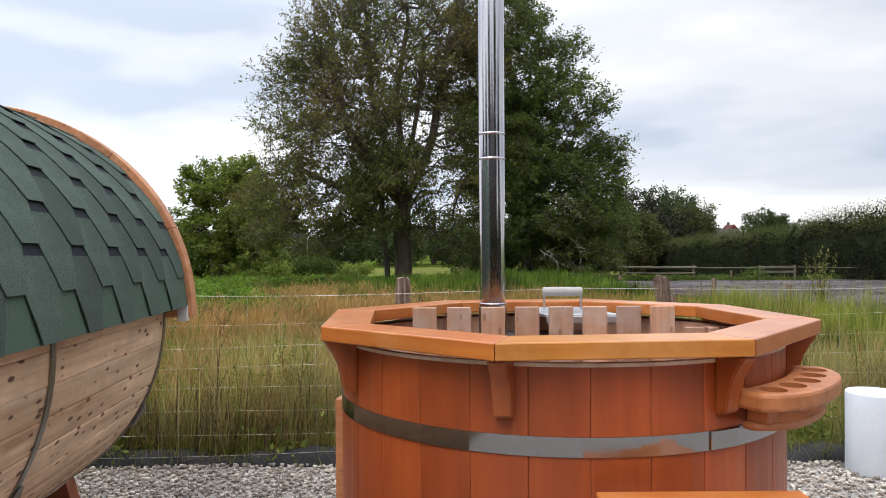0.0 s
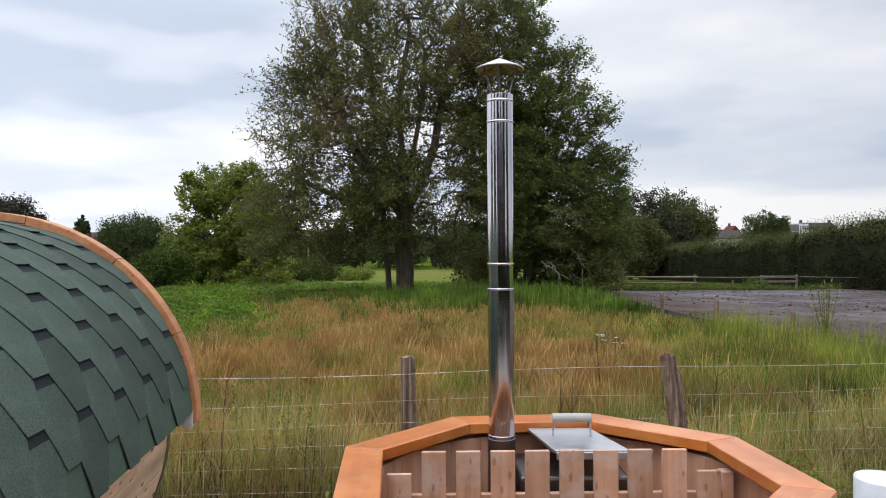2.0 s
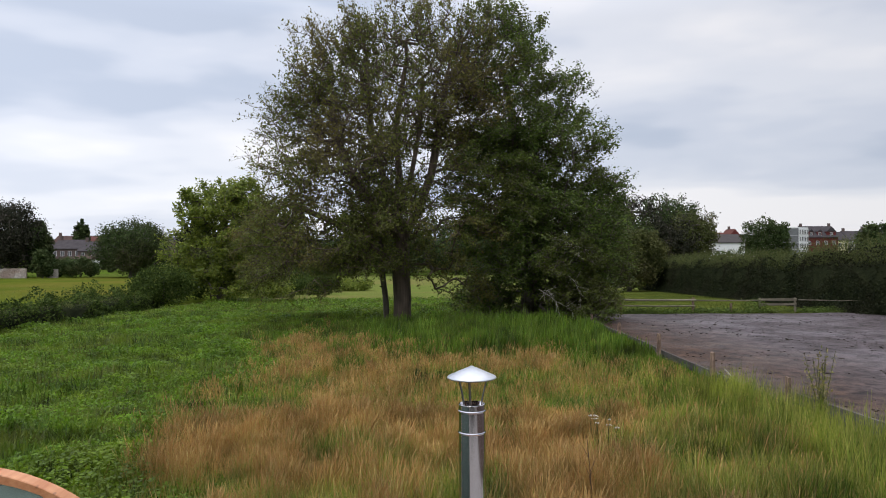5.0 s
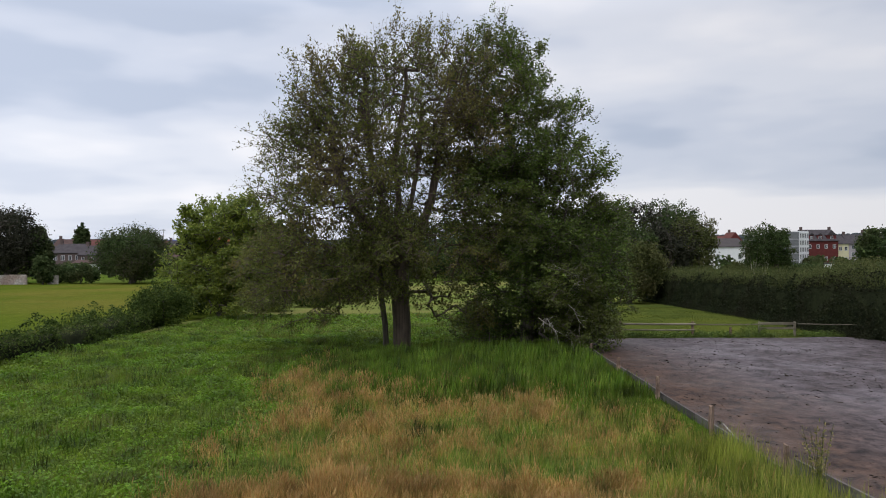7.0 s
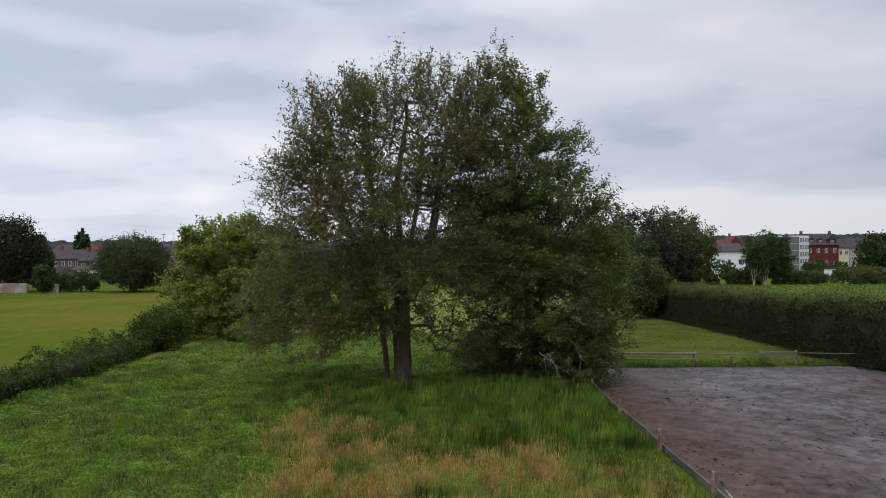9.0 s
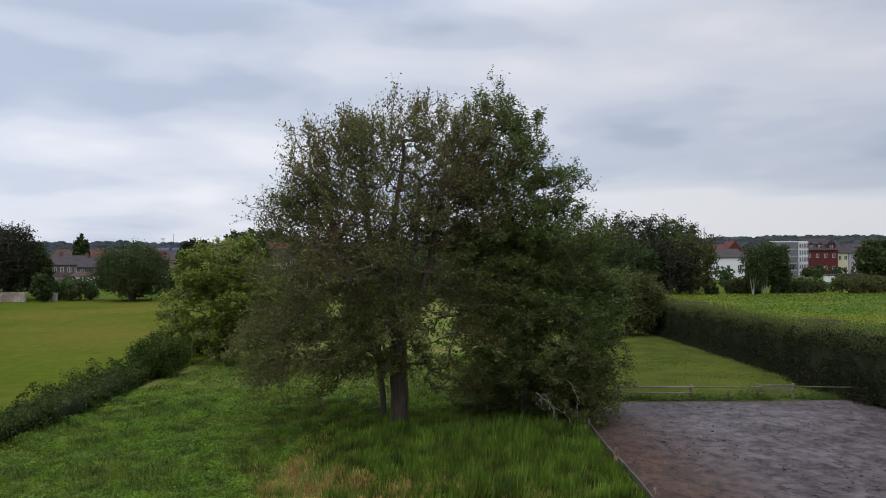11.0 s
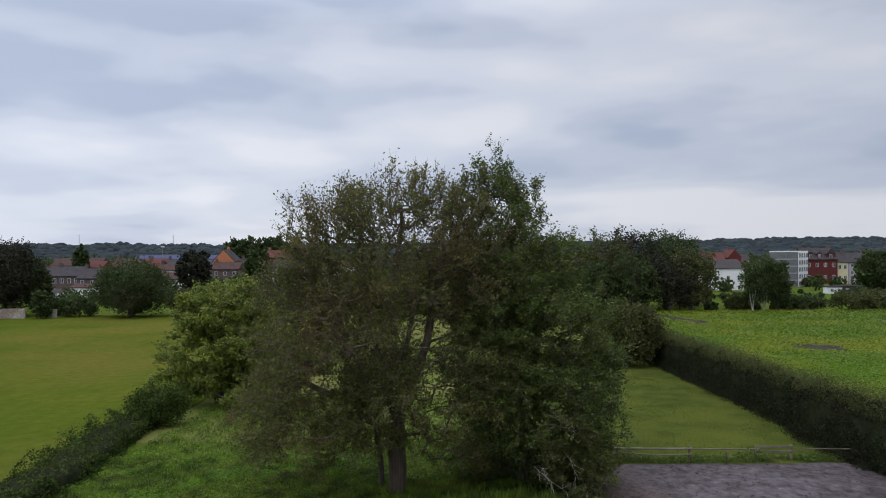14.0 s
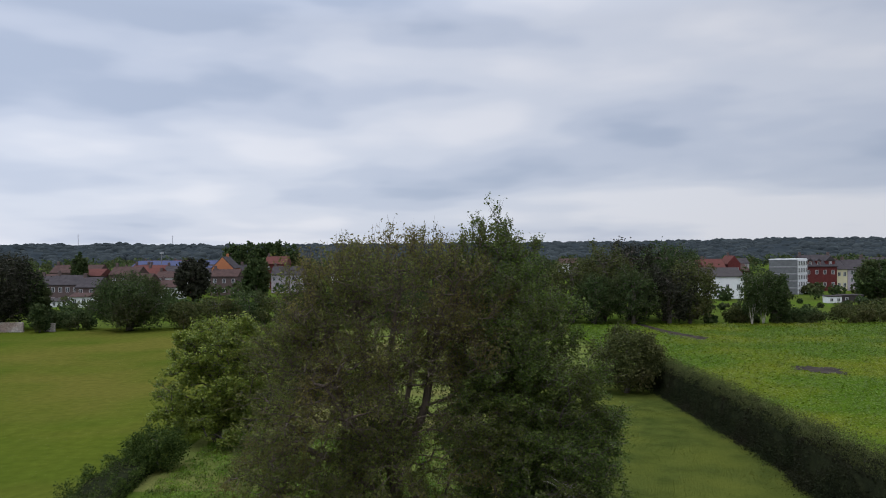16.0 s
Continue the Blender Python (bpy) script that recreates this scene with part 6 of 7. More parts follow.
hedge("field_hedge", [(23.9, 28), (23.9, 44), (24.6, 47), (24.9, 60), (25.3, 84)], 2.3, 3.0, 50000, 0.13, M_LEAF_HEDGE, "tall dark field hedge beside the crop, feathery with shoots", 3, 10500, sprout=(0.18, 0.62), ease=(1.05, 1.05, 0.93, 1.0, 0.95))
hedge("bramble_hedge", [(-20.2, 20), (-19.8, 30), (-19.4, 36), (-20.2, 42), (-20.9, 49)], 3.0, 0.95, 24000, 0.13, M_LEAF_BRAMBLE, "low dark bramble hedge along the meadow", 7, 700, 1.7)


rng = np.random.default_rng(71)
P = scatter(rng, 1500, 21.6, 23.6, 36.8, 84)
P[:, 0] = 23.5 + np.interp(P[:, 1], (44, 47, 84), (-0.5, 0.3, 0.9)) - np.abs(rng.normal(size=len(P))) * 0.42
g = np.repeat(np.arange(len(P)), 20)
up = rng.uniform(0.1, 0.6, len(P))
c = np.concatenate([P[g] + rng.normal(size=(len(g), 2)) * 0.2, (ground_z(P[g, 0], P[g, 1]) + up[g] * rng.uniform(0.1, 1.1, len(g)))[:, None]], 1)
V, F = leaf_quads(c, rng.uniform(0.06, 0.15, len(c)), rng, 0.0, 0.5)
tagged(link("hedge_foot_weeds", arrays_mesh("hedge_foot_weeds", V, F), M_LEAF_HEDGE), "dark nettles along the foot of the field hedge", "weeds", "", "stuff")


# added out of view, so that flue and hoop mirror something dark
hedge("unseen_hedge", [(-14, 1), (-13, -7.5), (-2, -8.2), (11, -8.2), (15, 0.5)], 1.6, 2.0, 9000, 0.30, M_LEAF_HEDGE, "unseen dark hedge added round the yard to dim reflections", 29)


# ---- houses ----
def paint(name, c, f=0.88, scale=0.8):
    return surface(name, c, tuple(v * f for v in c), scale, 9, 0.9, 0.3, 0.01, amp=0.14, spec=0.12)


W_BRICK = paint("brown_brick", (0.125, 0.092, 0.084), 0.8)
W_RED = paint("red_brick", (0.125, 0.032, 0.030), 0.7)
W_WHITE = paint("white_render", (0.70, 0.70, 0.70), 0.92)
W_CREAM = paint("yellow_render", (0.56, 0.51, 0.34), 0.92)
W_MAUVE = paint("grey_mauve_render", (0.36, 0.32, 0.35), 0.9)
W_ORANGE = paint("orange_brick", (0.42, 0.17, 0.08), 0.85)
W_CONC = paint("grey_concrete_block", (0.165, 0.17, 0.175), 0.7)
R_SLATE = paint("grey_slate", (0.062, 0.054, 0.056), 0.65)
R_BROWN = paint("brown_tiles", (0.082, 0.050, 0.043), 0.65)
R_REDT = paint("red_tiles", (0.12, 0.045, 0.037), 0.75)
R_BLUE = paint("blue_sheet_roof", (0.062, 0.072, 0.135), 0.9)
R_DARK = paint("dark_felt_roof", (0.06, 0.052, 0.05), 0.8)
M_PANE = surface("window_glass", (0.03, 0.035, 0.042), (0.06, 0.065, 0.075), 0.5, 2, 0.08, 0.0, 0.001)
M_FRAME = paint("white_window_frame", (0.50, 0.50, 0.49), 0.9)


def window(parent, x, y, z, w, h, frame_mat=None):
    """A framed window standing a little proud of the wall that faces -y."""
    bm = bmesh.new()
    for sx, sz, cx, cz in ((w, 0.10, 0, h / 2), (w, 0.12, 0, -h / 2), (0.09, h, -w / 2, 0), (0.09, h, w / 2, 0), (0.07, h, 0, 0)):
        bm_box(sx + 0.02, 0.12, sz, 0, (cx, 0, cz), bm)
    win = part("window", bm, frame_mat or M_FRAME, parent)
    win.location = (x, y - 0.05, z)
    part("pane", bm_box(w - 0.05, 0.03, h - 0.05, 0, (0, 0.02, 0)), M_PANE, win)
    return win


def house(name, x0, x1, y, depth, base, eave, ridge, wall, roof, label, storeys=2, cols=3, gable="x", turn=0.0, chimneys=1, win=(1.0, 1.45), group="", flat=False):
    """A house with its front at y facing the viewer; gable 'x': the ridge runs along x."""
    w, h = x1 - x0, eave - base
    ob = thing(name, pose((x0 + x1) / 2, y, base, 0, 0, turn), label, "house", group)
    part("wall", bm_box(w, depth, h, 0.03, (0, depth / 2, h / 2)), wall, ob)
    o = 0.35
    if flat:
        part("roof", bm_box(w + 0.3, depth + 0.3, 0.35, 0.03, (0, depth / 2, h + 0.17)), roof, ob)
    else:
        rise = ridge - eave
        if gable == "x":
            tri = [(-o, 0.0), (depth / 2, rise), (depth + o, 0.0), (depth + o, -0.18), (-o, -0.18)]
            bm = bmesh.new()
            A = [bm.verts.new((-w / 2 - 0.25, p, h + 0.1 + q)) for p, q in tri]
            B = [bm.verts.new((w / 2 + 0.25, p, h + 0.1 + q)) for p, q in tri]
        else:
            tri = [(-w / 2 - o, 0.0), (0, rise), (w / 2 + o, 0.0), (w / 2 + o, -0.18), (-w / 2 - o, -0.18)]
            bm = bmesh.new()
            A = [bm.verts.new((p, 0.08, h + 0.1 + q)) for p, q in tri]
            B = [bm.verts.new((p, depth + 0.25, h + 0.1 + q)) for p, q in tri]
        bm.faces.new(A)
        bm.faces.new(B[::-1])
        for k in range(5):
            j = (k + 1) % 5
            bm.faces.new((A[k], B[k], B[j], A[j]))
        bmesh.ops.recalc_face_normals(bm, faces=bm.faces)
        rf = part("roof", bm, roof, ob)
        if gable == "y":
            part("gable_wall", bm_prism([(-w / 2, 0.0), (w / 2, 0.0), (0, rise * 0.96)], 0, 0.12), wall, ob).matrix_basis = pose(0, 0.10, h, 90, 0, 0)
        for c in range(chimneys):
            cx = (-w / 2 + 0.7) if c == 0 else (w / 2 - 0.7)
            cy = depth / 2 if gable == "x" else depth * 0.7
            ch = part("chimney", bm_box(0.85, 0.7, 2.3, 0.03, (cx if gable == "x" else 0, cy, h + rise * 0.85 + 0.6)), W_BRICK if wall is not W_ORANGE else wall, rf)
    for s in range(storeys):
        for c in range(cols):
            z = h * (s + 0.55) / storeys
            window(ob, -w / 2 + w * (c + 0.5) / cols, 0, z, min(win[0], w / cols * 0.55), min(win[1], h / storeys * 0.6))
    return ob


TERR = "terraced houses beyond the meadow"
house("brick_house", -120.0, -111.0, 215, 9, -3.0, 3.3, 6.1, W_BRICK, R_SLATE, "brown brick terraced house with white windows", 2, 4, group=TERR)
house("brick_house", -110.9, -104.6, 213, 9, -3.0, 2.6, 5.5, W_BRICK, R_SLATE, "brown brick house with a lower slate roof", 2, 2, group=TERR)
house("lean_to", -119, -111.5, 209, 5.9, -2.95, -1.2, -0.5, W_WHITE, R_DARK, "white rendered back extension with a felt roof", 1, 5, chimneys=0, win=(0.8, 1.3))
house("lean_to", -109.5, -104, 207, 5.9, -2.95, 0.2, 1.2, W_WHITE, R_BROWN, "white rendered shed with a brown roof", 1, 2, chimneys=0)
house("red_roof_house", -124.1, -114.6, 236, 9, -3, 5.2, 7.4, W_BRICK, R_REDT, "brick house with a red tiled roof", 2, 3)
house("red_roof_house", -113.5, -104, 240, 9, -3, 5.4, 8.0, W_BRICK, R_BROWN, "brick house with a brown tiled roof", 2, 3)
house("red_roof_house", -146, -128, 262, 9, -3, 5.4, 8.2, W_BRICK, R_BROWN, "long brick terrace with brown tiles", 2, 6)
house("blue_hall", -140, -99, 312, 26, -3, 4.6, 8.5, W_CONC, R_BLUE, "long hall with a blue sheet roof", 1, 9, chimneys=0)
house("white_house", -102.4, -93.2, 251, 8, -3, 3.8, 5.9, W_WHITE, R_BROWN, "low white rendered house with a brown roof", 2, 3)
house("orange_house", -86.4, -78.3, 264, 9, -3, 6.6, 11.0, W_ORANGE, R_SLATE, "orange brick gable house with a chimney", 2, 2, "y")
house("terrace_house", -84.0, -74, 255, 8, -3, 3.9, 6.4, W_BRICK, R_BROWN, "brick house with a steep brown roof", 2, 3)
house("red_house", -72.2, -63.5, 287, 9, -3, 7.6, 10.6, W_RED, R_REDT, "red brick house with tiled gable roof", 3, 3)
house("terrace_house", -65, -53.2, 268, 8, -3, 3.9, 7.0, W_MAUVE, R_SLATE, "pale terraced houses with slate roofs", 2, 5, chimneys=2)
RTERR = "terraced houses beyond the crop field"
big = house("red_house", 134.5, 146.6, 260, 10, -3.1, 6.0, 10.2, W_RED, R_SLATE, "large red brick house with slate roof and dormers", 2, 4, chimneys=2, group=RTERR)
for x, w in ((-3.6, 1.7), (-0.4, 1.7), (3.9, 3.4)):
    dormer = part("dormer", bm_box(w, 2.6, 1.9, 0.02, (x, 1.9, 10.3)), W_RED, big, "gabled dormer")
    bm = bmesh.new()
    A = [[bm.verts.new((x + sx * (w / 2 + 0.2), y, 11.25 + sz * w * 0.55)) for sx, sz in ((-1, 0), (0, 1), (1, 0))] for y in (0.4, 3.6)]
    bm.faces.new(A[0]), bm.faces.new(A[1][::-1])
    for i in range(3):
        bm.faces.new((A[0][i], A[1][i], A[1][(i + 1) % 3], A[0][(i + 1) % 3]))
    part("dormer_roof", bm, R_SLATE, dormer)
    window(dormer, x, 0.6, 10.3, 0.9, 1.2)
house("yellow_house", 146.9, 151.0, 261, 10, -3.1, 4.9, 8.0, W_CREAM, R_SLATE, "narrow yellow rendered house", 2, 2, group=RTERR)
house("mauve_house", 151.2, 159.4, 261, 10, -3.1, 4.8, 8.3, W_MAUVE, R_SLATE, "grey-mauve house with slate roof", 3, 3, group=RTERR)
house("mauve_house", 159.6, 172, 263, 10, -3.1, 5.0, 9.0, W_MAUVE, R_SLATE, "grey house with slate roof", 3, 4, group=RTERR)
house("barn", 83.0, 97.0, 225, 12, -3, 4.1, 6.8, W_WHITE, R_DARK, "white rendered barn with a dark roof", 1, 4, chimneys=0)
house("red_roof_house", 105.6, 114.0, 282, 9, -3, 5.2, 8.4, W_RED, R_REDT, "red brick house with red tiled roof", 2, 3)
house("red_roof_house", 116.0, 121.0, 284, 9, -3, 6.4, 9.8, W_RED, R_REDT, "narrow red brick gable house", 2, 2, "y")
house("red_roof_house", 94.0, 103.0, 284, 9, -3, 6.0, 8.6, W_ORANGE, R_BROWN, "orange brick house with brown tiles", 2, 3)
for x, y, w, e_, r_, wl_, rf, lab in ((-131, 226, 9, 2.6, 5.4, W_BRICK, R_SLATE, "dark brick house with a slate roof"), (-103.5, 229, 8, 3.4, 6.0, W_BRICK, R_BROWN, "brick house with a brown hipped roof"), (-122, 275, 13, 5.0, 7.6, W_BRICK, R_REDT, "long brick terrace with red tiles"), (-108, 272, 9, 4.6, 7.4, W_MAUVE, R_SLATE, "grey rendered house with a slate roof"), (-96, 236, 7, 1.2, 3.4, W_WHITE, R_BROWN, "white bungalow with a brown roof"), (-141, 240, 8, 3.0, 5.6, W_WHITE, R_BROWN, "white house with a brown roof")):
    house("brick_house", x, x + w, y, 9, -3.1, e_, r_, wl_, rf, lab, 2, 3, group=TERR)
q = random.Random(21)
for k in range(18):
    x, y = (q.uniform(-150, -66), q.uniform(238, 330)) if k % 3 else (q.uniform(96, 215), q.uniform(288, 340))
    w, e_ = q.uniform(6, 10), q.uniform(2.4, 4.4)
    house("brick_house", x, x + w, y, q.uniform(7, 9), -3.1, e_, e_ + q.uniform(2.2, 3.2), (W_BRICK, W_BRICK, W_WHITE, W_RED)[k % 4], (R_BROWN, R_SLATE, R_REDT)[k % 3], ("brown brick town house with a brown tiled roof", "brown brick town house with a slate roof", "town house with a red tiled roof")[k % 3], 2, 3, gable="x" if k % 4 else "y", turn=q.uniform(-25, 25), group="houses of the town")
q = random.Random(12)
for k in range(16):
    x, y = q.uniform(-190, -40) if k % 2 else q.uniform(70, 260), q.uniform(335, 470)
    w = q.uniform(9, 15)
    house("far_house", x, x + w, y, 9, -3.3, q.uniform(2.2, 3.6), q.uniform(5.6, 7.2), (W_WHITE, W_BRICK, W_MAUVE)[k % 3], (R_BROWN, R_REDT, R_SLATE)[k % 3], ("far white house with a tiled roof", "far brick house with a red roof", "far grey house with a slate roof")[k % 3], 2, 3, chimneys=1, group="houses of the far town")
# unseen house added at the viewer's back, for the polished flue to mirror
house("unseen_house", -7, 9, -9, 6, 0, 3.1, 5.2, W_BRICK, R_SLATE, "unseen low brown brick house added behind the viewer for reflections", 1, 3, chimneys=0).rotation_euler = (0, 0, math.pi)
M_FLOORBAND = paint("pale_concrete", (0.34, 0.345, 0.35), 0.8)
# the unfinished block of flats: bare side wall towards the field, white front
blk = thing("apartment_block", pose(122.6, 241.5, -3.1), "five-storey block with grey block side and white front", "apartment block")
g_dir = Vector((-math.cos(radians(2)), math.sin(radians(2)), 0))
w_dir = Vector((math.sin(radians(50)), math.cos(radians(50)), 0))
gw, ww, bh = 9.7, 7.6, 12.1
corners = [Vector((0, 0, 0)), w_dir * ww, w_dir * ww + g_dir * gw, g_dir * gw]
part("wall", bm_prism([(c.x, c.y) for c in corners], 0, bh), W_CONC, blk)
for s in range(1, 5):
    part("floor_band", bm_box(gw, 0.12, 0.30, 0, tuple(g_dir * gw / 2 + Vector((0, -0.03, bh * s / 5))), turn=pose(0, 0, 0, 0, 0, -2)), M_FLOORBAND, blk, "pale concrete floor edge")
front = part("front", bm_box(ww, 0.2, bh + 0.2, 0.02, (0, 0, bh / 2)), W_WHITE, blk, "white rendered front")
front.matrix_basis = Matrix.Translation(w_dir * ww / 2) @ pose(0, 0, 0, 0, 0, 40)
for s in range(5):
    for c in range(4):
        window(front, -ww / 2 + ww * (c + 0.5) / 4, -0.1, bh * (s + 0.5) / 5, 1.2, 1.5)
part("parapet", bm_prism([(c.x * 1.01, c.y * 1.01) for c in corners], bh, bh + 0.35), W_WHITE, blk, "thin roof edge")
for x, y, w, h, mt, lab in ((113.0, 205, 4.0, 1.9, W_WHITE, "small white garden shed"), (118.0, 207, 6.5, 2.0, R_DARK, "low dark garden shed"), (128.0, 196, 3.6, 2.0, W_WHITE, "small white garden shed"), (84.0, 190, 3.6, 1.8, W_CONC, "low grey concrete garden shelter")):
    house("garden_shed", x, x + w, y, 3, -2.95, -2.95 + h, 0, mt, R_DARK, lab, 1, 2, flat=True, win=(0.8, 0.8))
M_OLDWALL = surface("old_garden_wall", (0.27, 0.24, 0.21), (0.46, 0.42, 0.38), 0.8, 4, 0.9, 0.5, 0.05, c3=(0.24, 0.18, 0.15), big=0.3, amp=0.4)
wall = thing("garden_wall", pose(-95.6, 145, -2.8), "pale weathered garden wall behind the meadow", "wall", kind="structure")
for k in range(8):
    part("wall_length", bm_box(2.36, 0.35, 2.1 + 0.12 * math.sin(k * 2.2), 0.03, (-8.3 + 2.38 * k, 0.02 * math.sin(k * 3), 1.05)), M_OLDWALL, wall)
part("wall_length", bm_box(2.2, 0.35, 1.9, 0.03, (14.8, 0.3, 0.95)), M_OLDWALL, wall)
mast = thing("flood_light", pose(-118.0, 296, -3.0), "tall grey floodlight mast", "lamp post")
part("mast", bm_tube([(0, 0, 0), (0, 0, 15.2)], [0.2, 0.1], 8), M_STRAP, mast)
part("lamp_head", bm_box(1.6, 0.4, 0.5, 0.05, (0, 0, 15.3)), M_GALV, mast)
for x, y, h in ((-28.5, 148, 8.5),):
    p = thing("utility_pole", pose(x, y, -2.8), "thin pale utility pole", "pole")
    part("shaft", bm_tube([(0, 0, 0), (0, 0, h)], [0.16, 0.11], 8), M_PALEBARK, p)

# the blue-grey base colour stands for the haze over the distance
M_RIDGE = surface("hazed_ridge_woodland", (0.024, 0.031, 0.035), (0.040, 0.049, 0.053), 0.02, 0.12, 1.0, 0.5, 1.0, spec=0.0)
# ---- the far wooded ridge ----
def ridge_top(x):
    """Height of the ridge's crest, dipping in a notch towards one end."""
    return np.interp(x, (-2400, -948, -809, -767, -730, -716, -688, -634, -440, -283, 0, 261, 540, 650, 721, 948, 2400), (19, 18, 19, 10, 9, 19, 20, 17, 15, 15, 15, 16, 18, 20, 22, 21, 20))


xs = np.concatenate([np.linspace(-2400, -1100, 50), np.linspace(-1090, 1090, 440), np.linspace(1100, 2400, 50)])
ys = np.concatenate([np.linspace(650, 1400, 40), np.linspace(1410, 1540, 14), np.linspace(1600, 2300, 5)])
V = []
for y in ys:
    f = float(np.interp(y, (650, 900, 1150, 1500, 1800, 2300), (0.0, 0.16, 0.50, 1.0, 0.9, 0.6)))
    for x in xs:
        top = ridge_top(x) + 2.0 * noise.noise((x * 0.011, 7.7, 0))
        crown = (3.2 + 1.8 * (y > 1395)) * noise.noise((x * 0.045, y * 0.03, 1.7)) + 1.6 * noise.noise((x * 0.11, y * 0.08, 5.7))
        V.append((x, y, -4 + (top + 4) * f + (crown + 2.0) * min(1.0, f * 4)))
idx = np.arange(len(V)).reshape(len(ys), -1)
F = np.stack([idx[:-1, :-1], idx[:-1, 1:], idx[1:, 1:], idx[1:, :-1]], -1).reshape(-1, 4)
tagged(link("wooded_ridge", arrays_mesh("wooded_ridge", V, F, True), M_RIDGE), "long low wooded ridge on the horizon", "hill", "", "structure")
rng = np.random.default_rng(77)


def shrubbery(n, x0, x1, y0, y1, h0, h1, per, seed):
    """Clumps of garden trees and scrub over a stretch of the plan."""
    r = np.random.default_rng(seed)
    p = scatter(r, n, x0, x1, y0, y1)
    hh = r.uniform(h0, h1, n)
    g = np.repeat(np.arange(n), per)
    d = r.normal(size=(len(g), 3))
    d /= np.linalg.norm(d, axis=1, keepdims=True)
    d *= r.uniform(0.6, 1, (len(g), 1))
    c = np.stack([p[g, 0] + d[:, 0] * hh[g] * 0.55, p[g, 1] + d[:, 1] * hh[g] * 0.5, ground_z(p[g, 0], p[g, 1]) + hh[g] * (0.5 + 0.5 * d[:, 2])], 1)
    return c


c = np.concatenate([shrubbery(620, -420, 420, 325, 700, 5, 11, 46, 1), shrubbery(95, -150, -22, 156, 204, 2.0, 4.2, 90, 2), shrubbery(120, 60, 210, 154, 205, 1.0, 2.8, 80, 3),
                    shrubbery(40, -150, -22, 218, 300, 4, 7.5, 90, 4), shrubbery(34, 80, 210, 212, 236, 1.5, 4.5, 90, 5), shrubbery(12, 118, 150, 236, 252, 3, 5, 90, 8), shrubbery(14, 58, 80, 148, 154, 1.6, 3.2, 110, 9), shrubbery(60, 60, 240, 285, 330, 5, 10, 90, 6), shrubbery(36, -24, 30, 155, 200, 5, 10, 110, 7)])
V, F = leaf_quads(c, np.interp(c[:, 1], (150, 300, 640), (0.7, 1.2, 2.2)) * np.random.default_rng(7).uniform(0.7, 1.3, len(c)), rng, 0.0, 0.85)
tagged(link("town_trees", arrays_mesh("town_trees", V, F), M_LEAF_WOOD), "garden trees scattered through the town", "trees", "", "stuff")

# the ridge's single crowns and the woods at its foot
r = np.random.default_rng(78)
x = r.uniform(-1050, 1050, 2600)
y = 1500 - 850 * r.uniform(0, 1, 2600) ** 1.6
f = np.interp(y, (650, 900, 1150, 1500), (0.0, 0.16, 0.50, 1.0))
z = -4 + (ridge_top(x) + 4.0) * f
dome = bmesh.new()
bmesh.ops.create_icosphere(dome, subdivisions=2, radius=1.0)
bmesh.ops.delete(dome, geom=[v for v in dome.verts if v.co.z < -0.35], context="VERTS")
dv = np.array([v.co[:] for v in dome.verts])
dome.verts.index_update()
df = np.array([[v.index for v in f.verts] for f in dome.faces])
dome.free()
size = r.uniform(4.5, 10.5, (len(x), 1)) * np.array([1.0, 0.9, 0.72])
body = dv[None] * r.uniform(0.82, 1.16, (len(x), len(dv), 1)) * size[:, None]
V = (body + np.stack([x, y, z + 1.0], 1)[:, None]).reshape(-1, 3)
F = (np.arange(len(x))[:, None, None] * len(dv) + df[None]).reshape(-1, 3)
tagged(link("ridge_trees", arrays_mesh("ridge_trees", V, F, True), M_LEAF_FAR), "far woodland covering the ridge, greyed by haze in its colour", "trees", "", "stuff")

for x, h in ((-776, 24), (-575, 20)):
    mast = thing("transmitter_mast", pose(x, 1495, 22), "thin lattice mast standing on the wooded ridge", "mast", "masts on the ridge")
    part("lattice", bm_tube([(0, 0, 0), (0, 0, h)], [0.9, 0.35], 4), M_GALV, mast)
    part("cross_arm", bm_box(5, 0.5, 0.5, 0, (0, 0, h * 0.78)), M_GALV, mast)
# ---- bare mud in the crop ----
for nm, pts in (("mud_patch", [(49.3 + 2.5 * math.cos(a) * (1 + 0.22 * math.sin(3 * a) + 0.2 * math.sin(11 * a)), 90.8 + 3.4 * math.sin(a) * (1 + 0.25 * math.cos(2 * a + 1) + 0.2 * math.sin(9 * a))) for a in np.linspace(0, 2 * math.pi, 60)[:-1]]),
                ("mud_track", [(43.0, 123.5), (46.0, 122.5), (48.0, 126.0), (46.5, 130.0), (44.5, 136.0), (43.6, 143.0), (43.0, 150.0), (41.6, 150.0), (41.8, 143.0), (42.3, 135.0), (42.6, 129.0)])):
    bm = bmesh.new()
    bm.faces.new([bm.verts.new((x, y, float(ground_z(x, y)) + 0.405)) for x, y in pts])
    bmesh.ops.triangulate(bm, faces=bm.faces)
    ob = part(nm, bm, M_MUD, None)
    tagged(ob, "bare wet mud where the crop has failed", "mud", "", "structure")

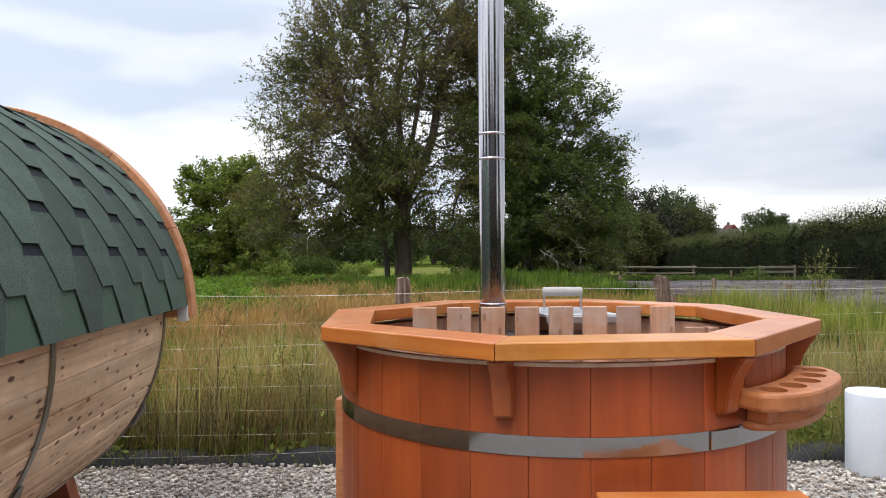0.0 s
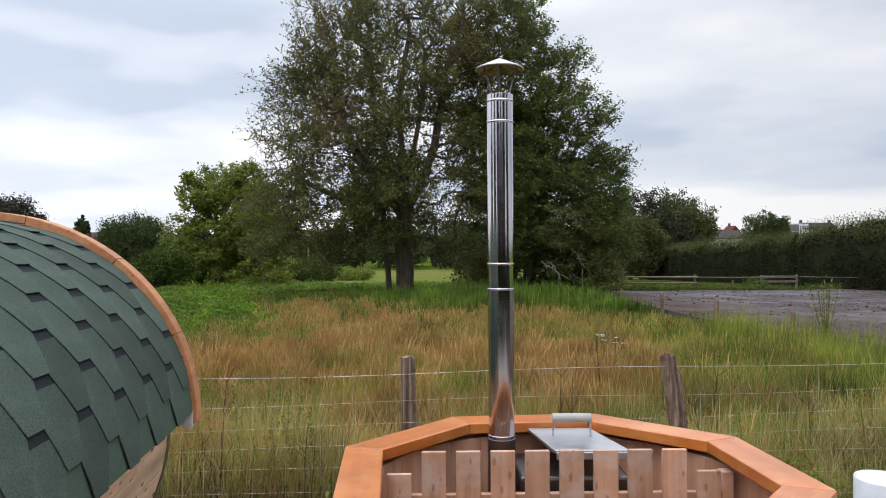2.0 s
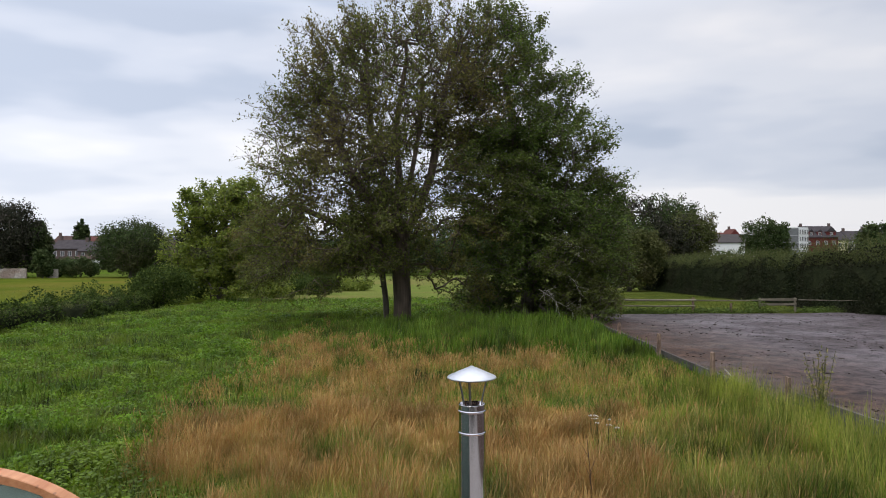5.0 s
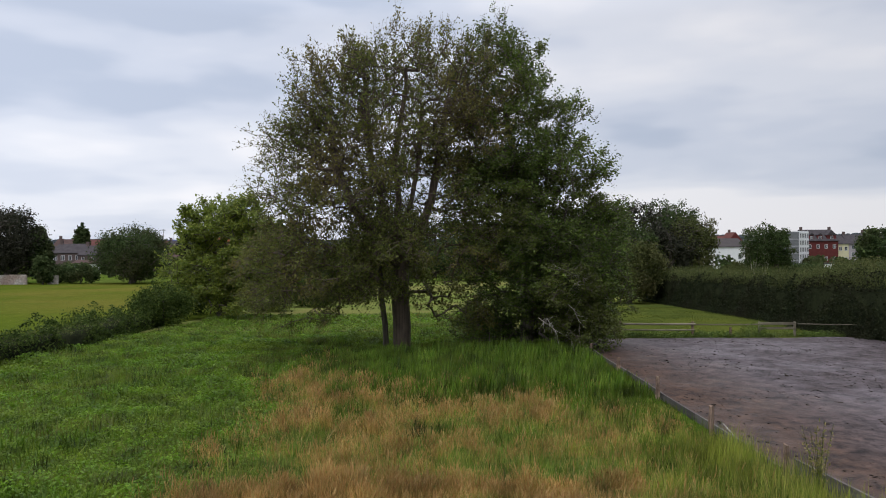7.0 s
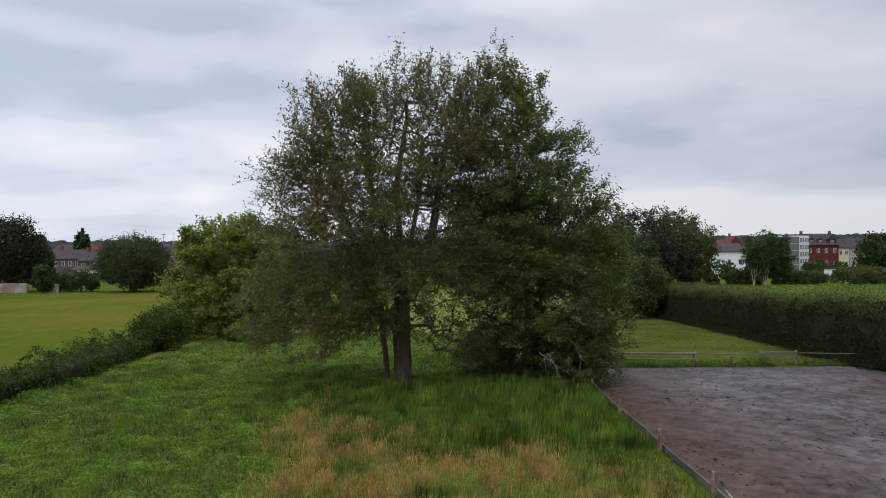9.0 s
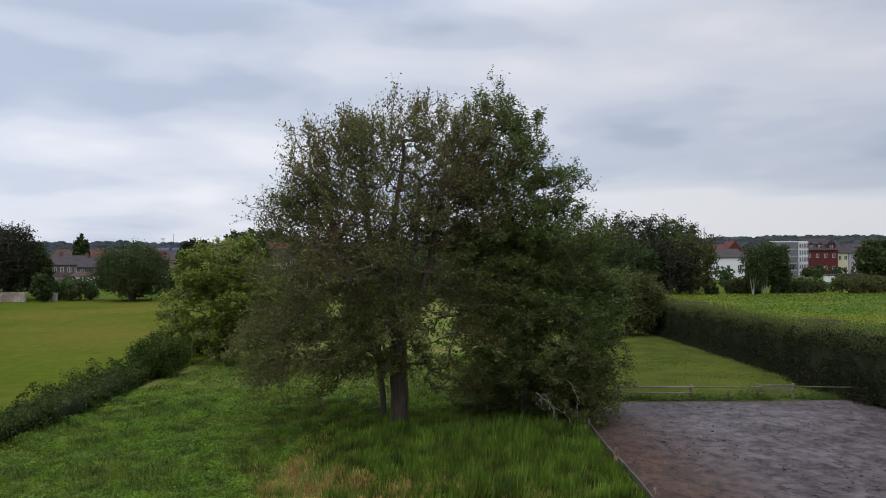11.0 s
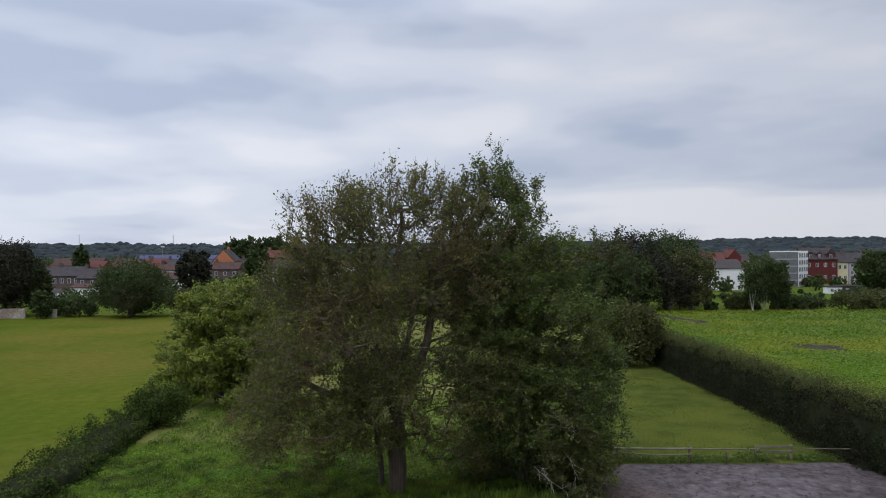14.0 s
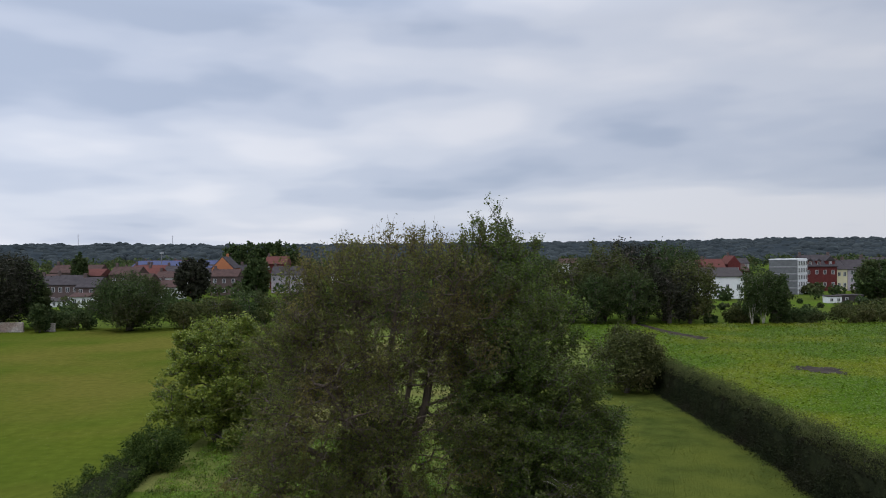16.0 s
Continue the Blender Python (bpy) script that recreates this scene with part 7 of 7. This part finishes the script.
# ---- tall pale weed at the arena edge ----
weed = thing("tall_weed", pose(6.86, 12.65, -0.10), "tall pale seeding weed at the arena edge", "weed")
q = np.random.default_rng(3)
c = []
for k in range(9):
    a, r, top = q.uniform(0, 6.28), q.uniform(0.08, 0.42), q.uniform(1.0, 1.68)
    pts = [(0.03 * math.cos(a), 0.03 * math.sin(a), 0), (r * 0.4 * math.cos(a), r * 0.4 * math.sin(a), top * 0.5), (r * math.cos(a), r * math.sin(a), top)]
    part("stem", bm_tube(pts, [0.008, 0.006, 0.003], 5), M_SHOOT, weed)
    f = q.uniform(0.15, 1, 60)
    c.append(np.stack([np.interp(f, (0, 0.5, 1), [p[i] for p in pts]) for i in range(3)], 1) + q.normal(size=(60, 3)) * 0.03)
V, F = leaf_quads(np.concatenate(c), q.uniform(0.04, 0.085, 540), q, 0.0, 0.28, up=1.2)
link("leaf_spray", arrays_mesh("leaf_spray", V, F), M_GRASS_LIGHTENED, weed, "narrow pale leaves and seeds")["kind"] = "stuff"

# ---- crop leaves and meadow grass ----
rng = np.random.default_rng(15)
P = scatter(rng, 150000, 26.2, 118, 34, 150)
P[:, 1] = 34 + 116 * ((P[:, 1] - 34) / 116) ** 1.15
P = P[P[:, 0] < P[:, 1] * 0.66 + 3]
P = P[((P[:, 0] - 49.3) / 2.9) ** 2 + ((P[:, 1] - 90.8) / 3.8) ** 2 > rng.uniform(0.35, 1.3, len(P))]
tx = np.interp(P[:, 1], (123, 126, 130, 136, 143, 150), (46.5, 46.0, 44.6, 43.5, 42.8, 42.4))
P = P[(P[:, 1] < 122.5) | (np.abs(P[:, 0] - tx) > 1.2)]
c = np.concatenate([P, (ground_z(P[:, 0], P[:, 1]) + 0.35 + rng.uniform(0.0, 0.22, len(P)))[:, None]], 1)
V, F = leaf_quads(c, rng.uniform(0.75, 1.3, len(c)) * np.interp(c[:, 1], (34, 70, 150), (0.16, 0.21, 0.34)), rng, 0.0, 0.9, flat=0.8)
tagged(link("crop_leaves", arrays_mesh("crop_leaves", V, F), M_CROPLEAF), "broad green and yellowing crop leaves", "crop", "", "stuff")
P = scatter(rng, 22000, -70, -22, 36, 110)
blades("meadow_grass", P, rng.uniform(0.05, 0.14, len(P)), rng.uniform(0.04, 0.08, len(P)), M_MEADOWGRASS, "short yellow-green meadow grass", "grass", lean=0.9, rng=rng)

# ---- gravel stones ----
rng = np.random.default_rng(9)
ico = bmesh.new()
bmesh.ops.create_cube(ico, size=1.35)
bmesh.ops.triangulate(ico, faces=ico.faces)
iv = np.array([v.co[:] for v in ico.verts])
fi = np.array([[v.index for v in f.verts] for f in ico.faces])
ico.free()
P = np.concatenate([scatter(rng, 6400, -3.0, 0.0, 3.4, 4.72), scatter(rng, 5400, 1.5, 4.0, 3.1, 4.72), scatter(rng, 1500, -1.6, -0.2, 2.4, 3.4)])
s = rng.uniform(0.006, 0.0155, len(P))
sc = s[:, None] * rng.uniform(0.65, 1.35, (len(P), 3)) * np.array([1, 1, 0.72])
jit = rng.uniform(0.82, 1.18, (len(P), len(iv), 1))
a = rng.uniform(0, 6.28, len(P))
body = iv[None] * jit * sc[:, None]
bx = body[..., 0] * np.cos(a)[:, None] - body[..., 1] * np.sin(a)[:, None]
by = body[..., 0] * np.sin(a)[:, None] + body[..., 1] * np.cos(a)[:, None]
V = np.stack([bx + P[:, :1], by + P[:, 1:2], body[..., 2] + 0.014 + s[:, None] * 0.45 + rng.uniform(0, 0.008, (len(P), 1))], -1).reshape(-1, 3)
F = (np.arange(len(P))[:, None, None] * len(iv) + fi[None]).reshape(-1, 3)
tagged(link("gravel_stones", arrays_mesh("gravel_stones", V, F), M_STONE), "loose pale grey and white gravel stones", "gravel", "", "stuff")
# ---- trodden clods on the arena ----
rng = np.random.default_rng(19)
P = scatter(rng, 2400, 7.3, 24.5, 8, 38.2)
P = P[lumps(P, 0.25, 71.0) > 0.40]
s = rng.uniform(0.014, 0.045, len(P)) * np.where(rng.uniform(0, 1, len(P)) < 0.02, 2.2, 1.0)
sc = s[:, None] * rng.uniform(0.7, 1.4, (len(P), 3)) * np.array([1, 1, 0.34])
body = iv[None] * rng.uniform(0.7, 1.3, (len(P), len(iv), 1)) * sc[:, None]
V = (body + np.concatenate([P, (ground_z(P[:, 0], P[:, 1]) + 0.055)[:, None]], 1)[:, None]).reshape(-1, 3)
F = (np.arange(len(P))[:, None, None] * len(iv) + fi[None]).reshape(-1, 3)
tagged(link("sand_clods", arrays_mesh("sand_clods", V, F), M_MUD), "trodden clods of wet sand on the arena", "clods", "", "stuff")
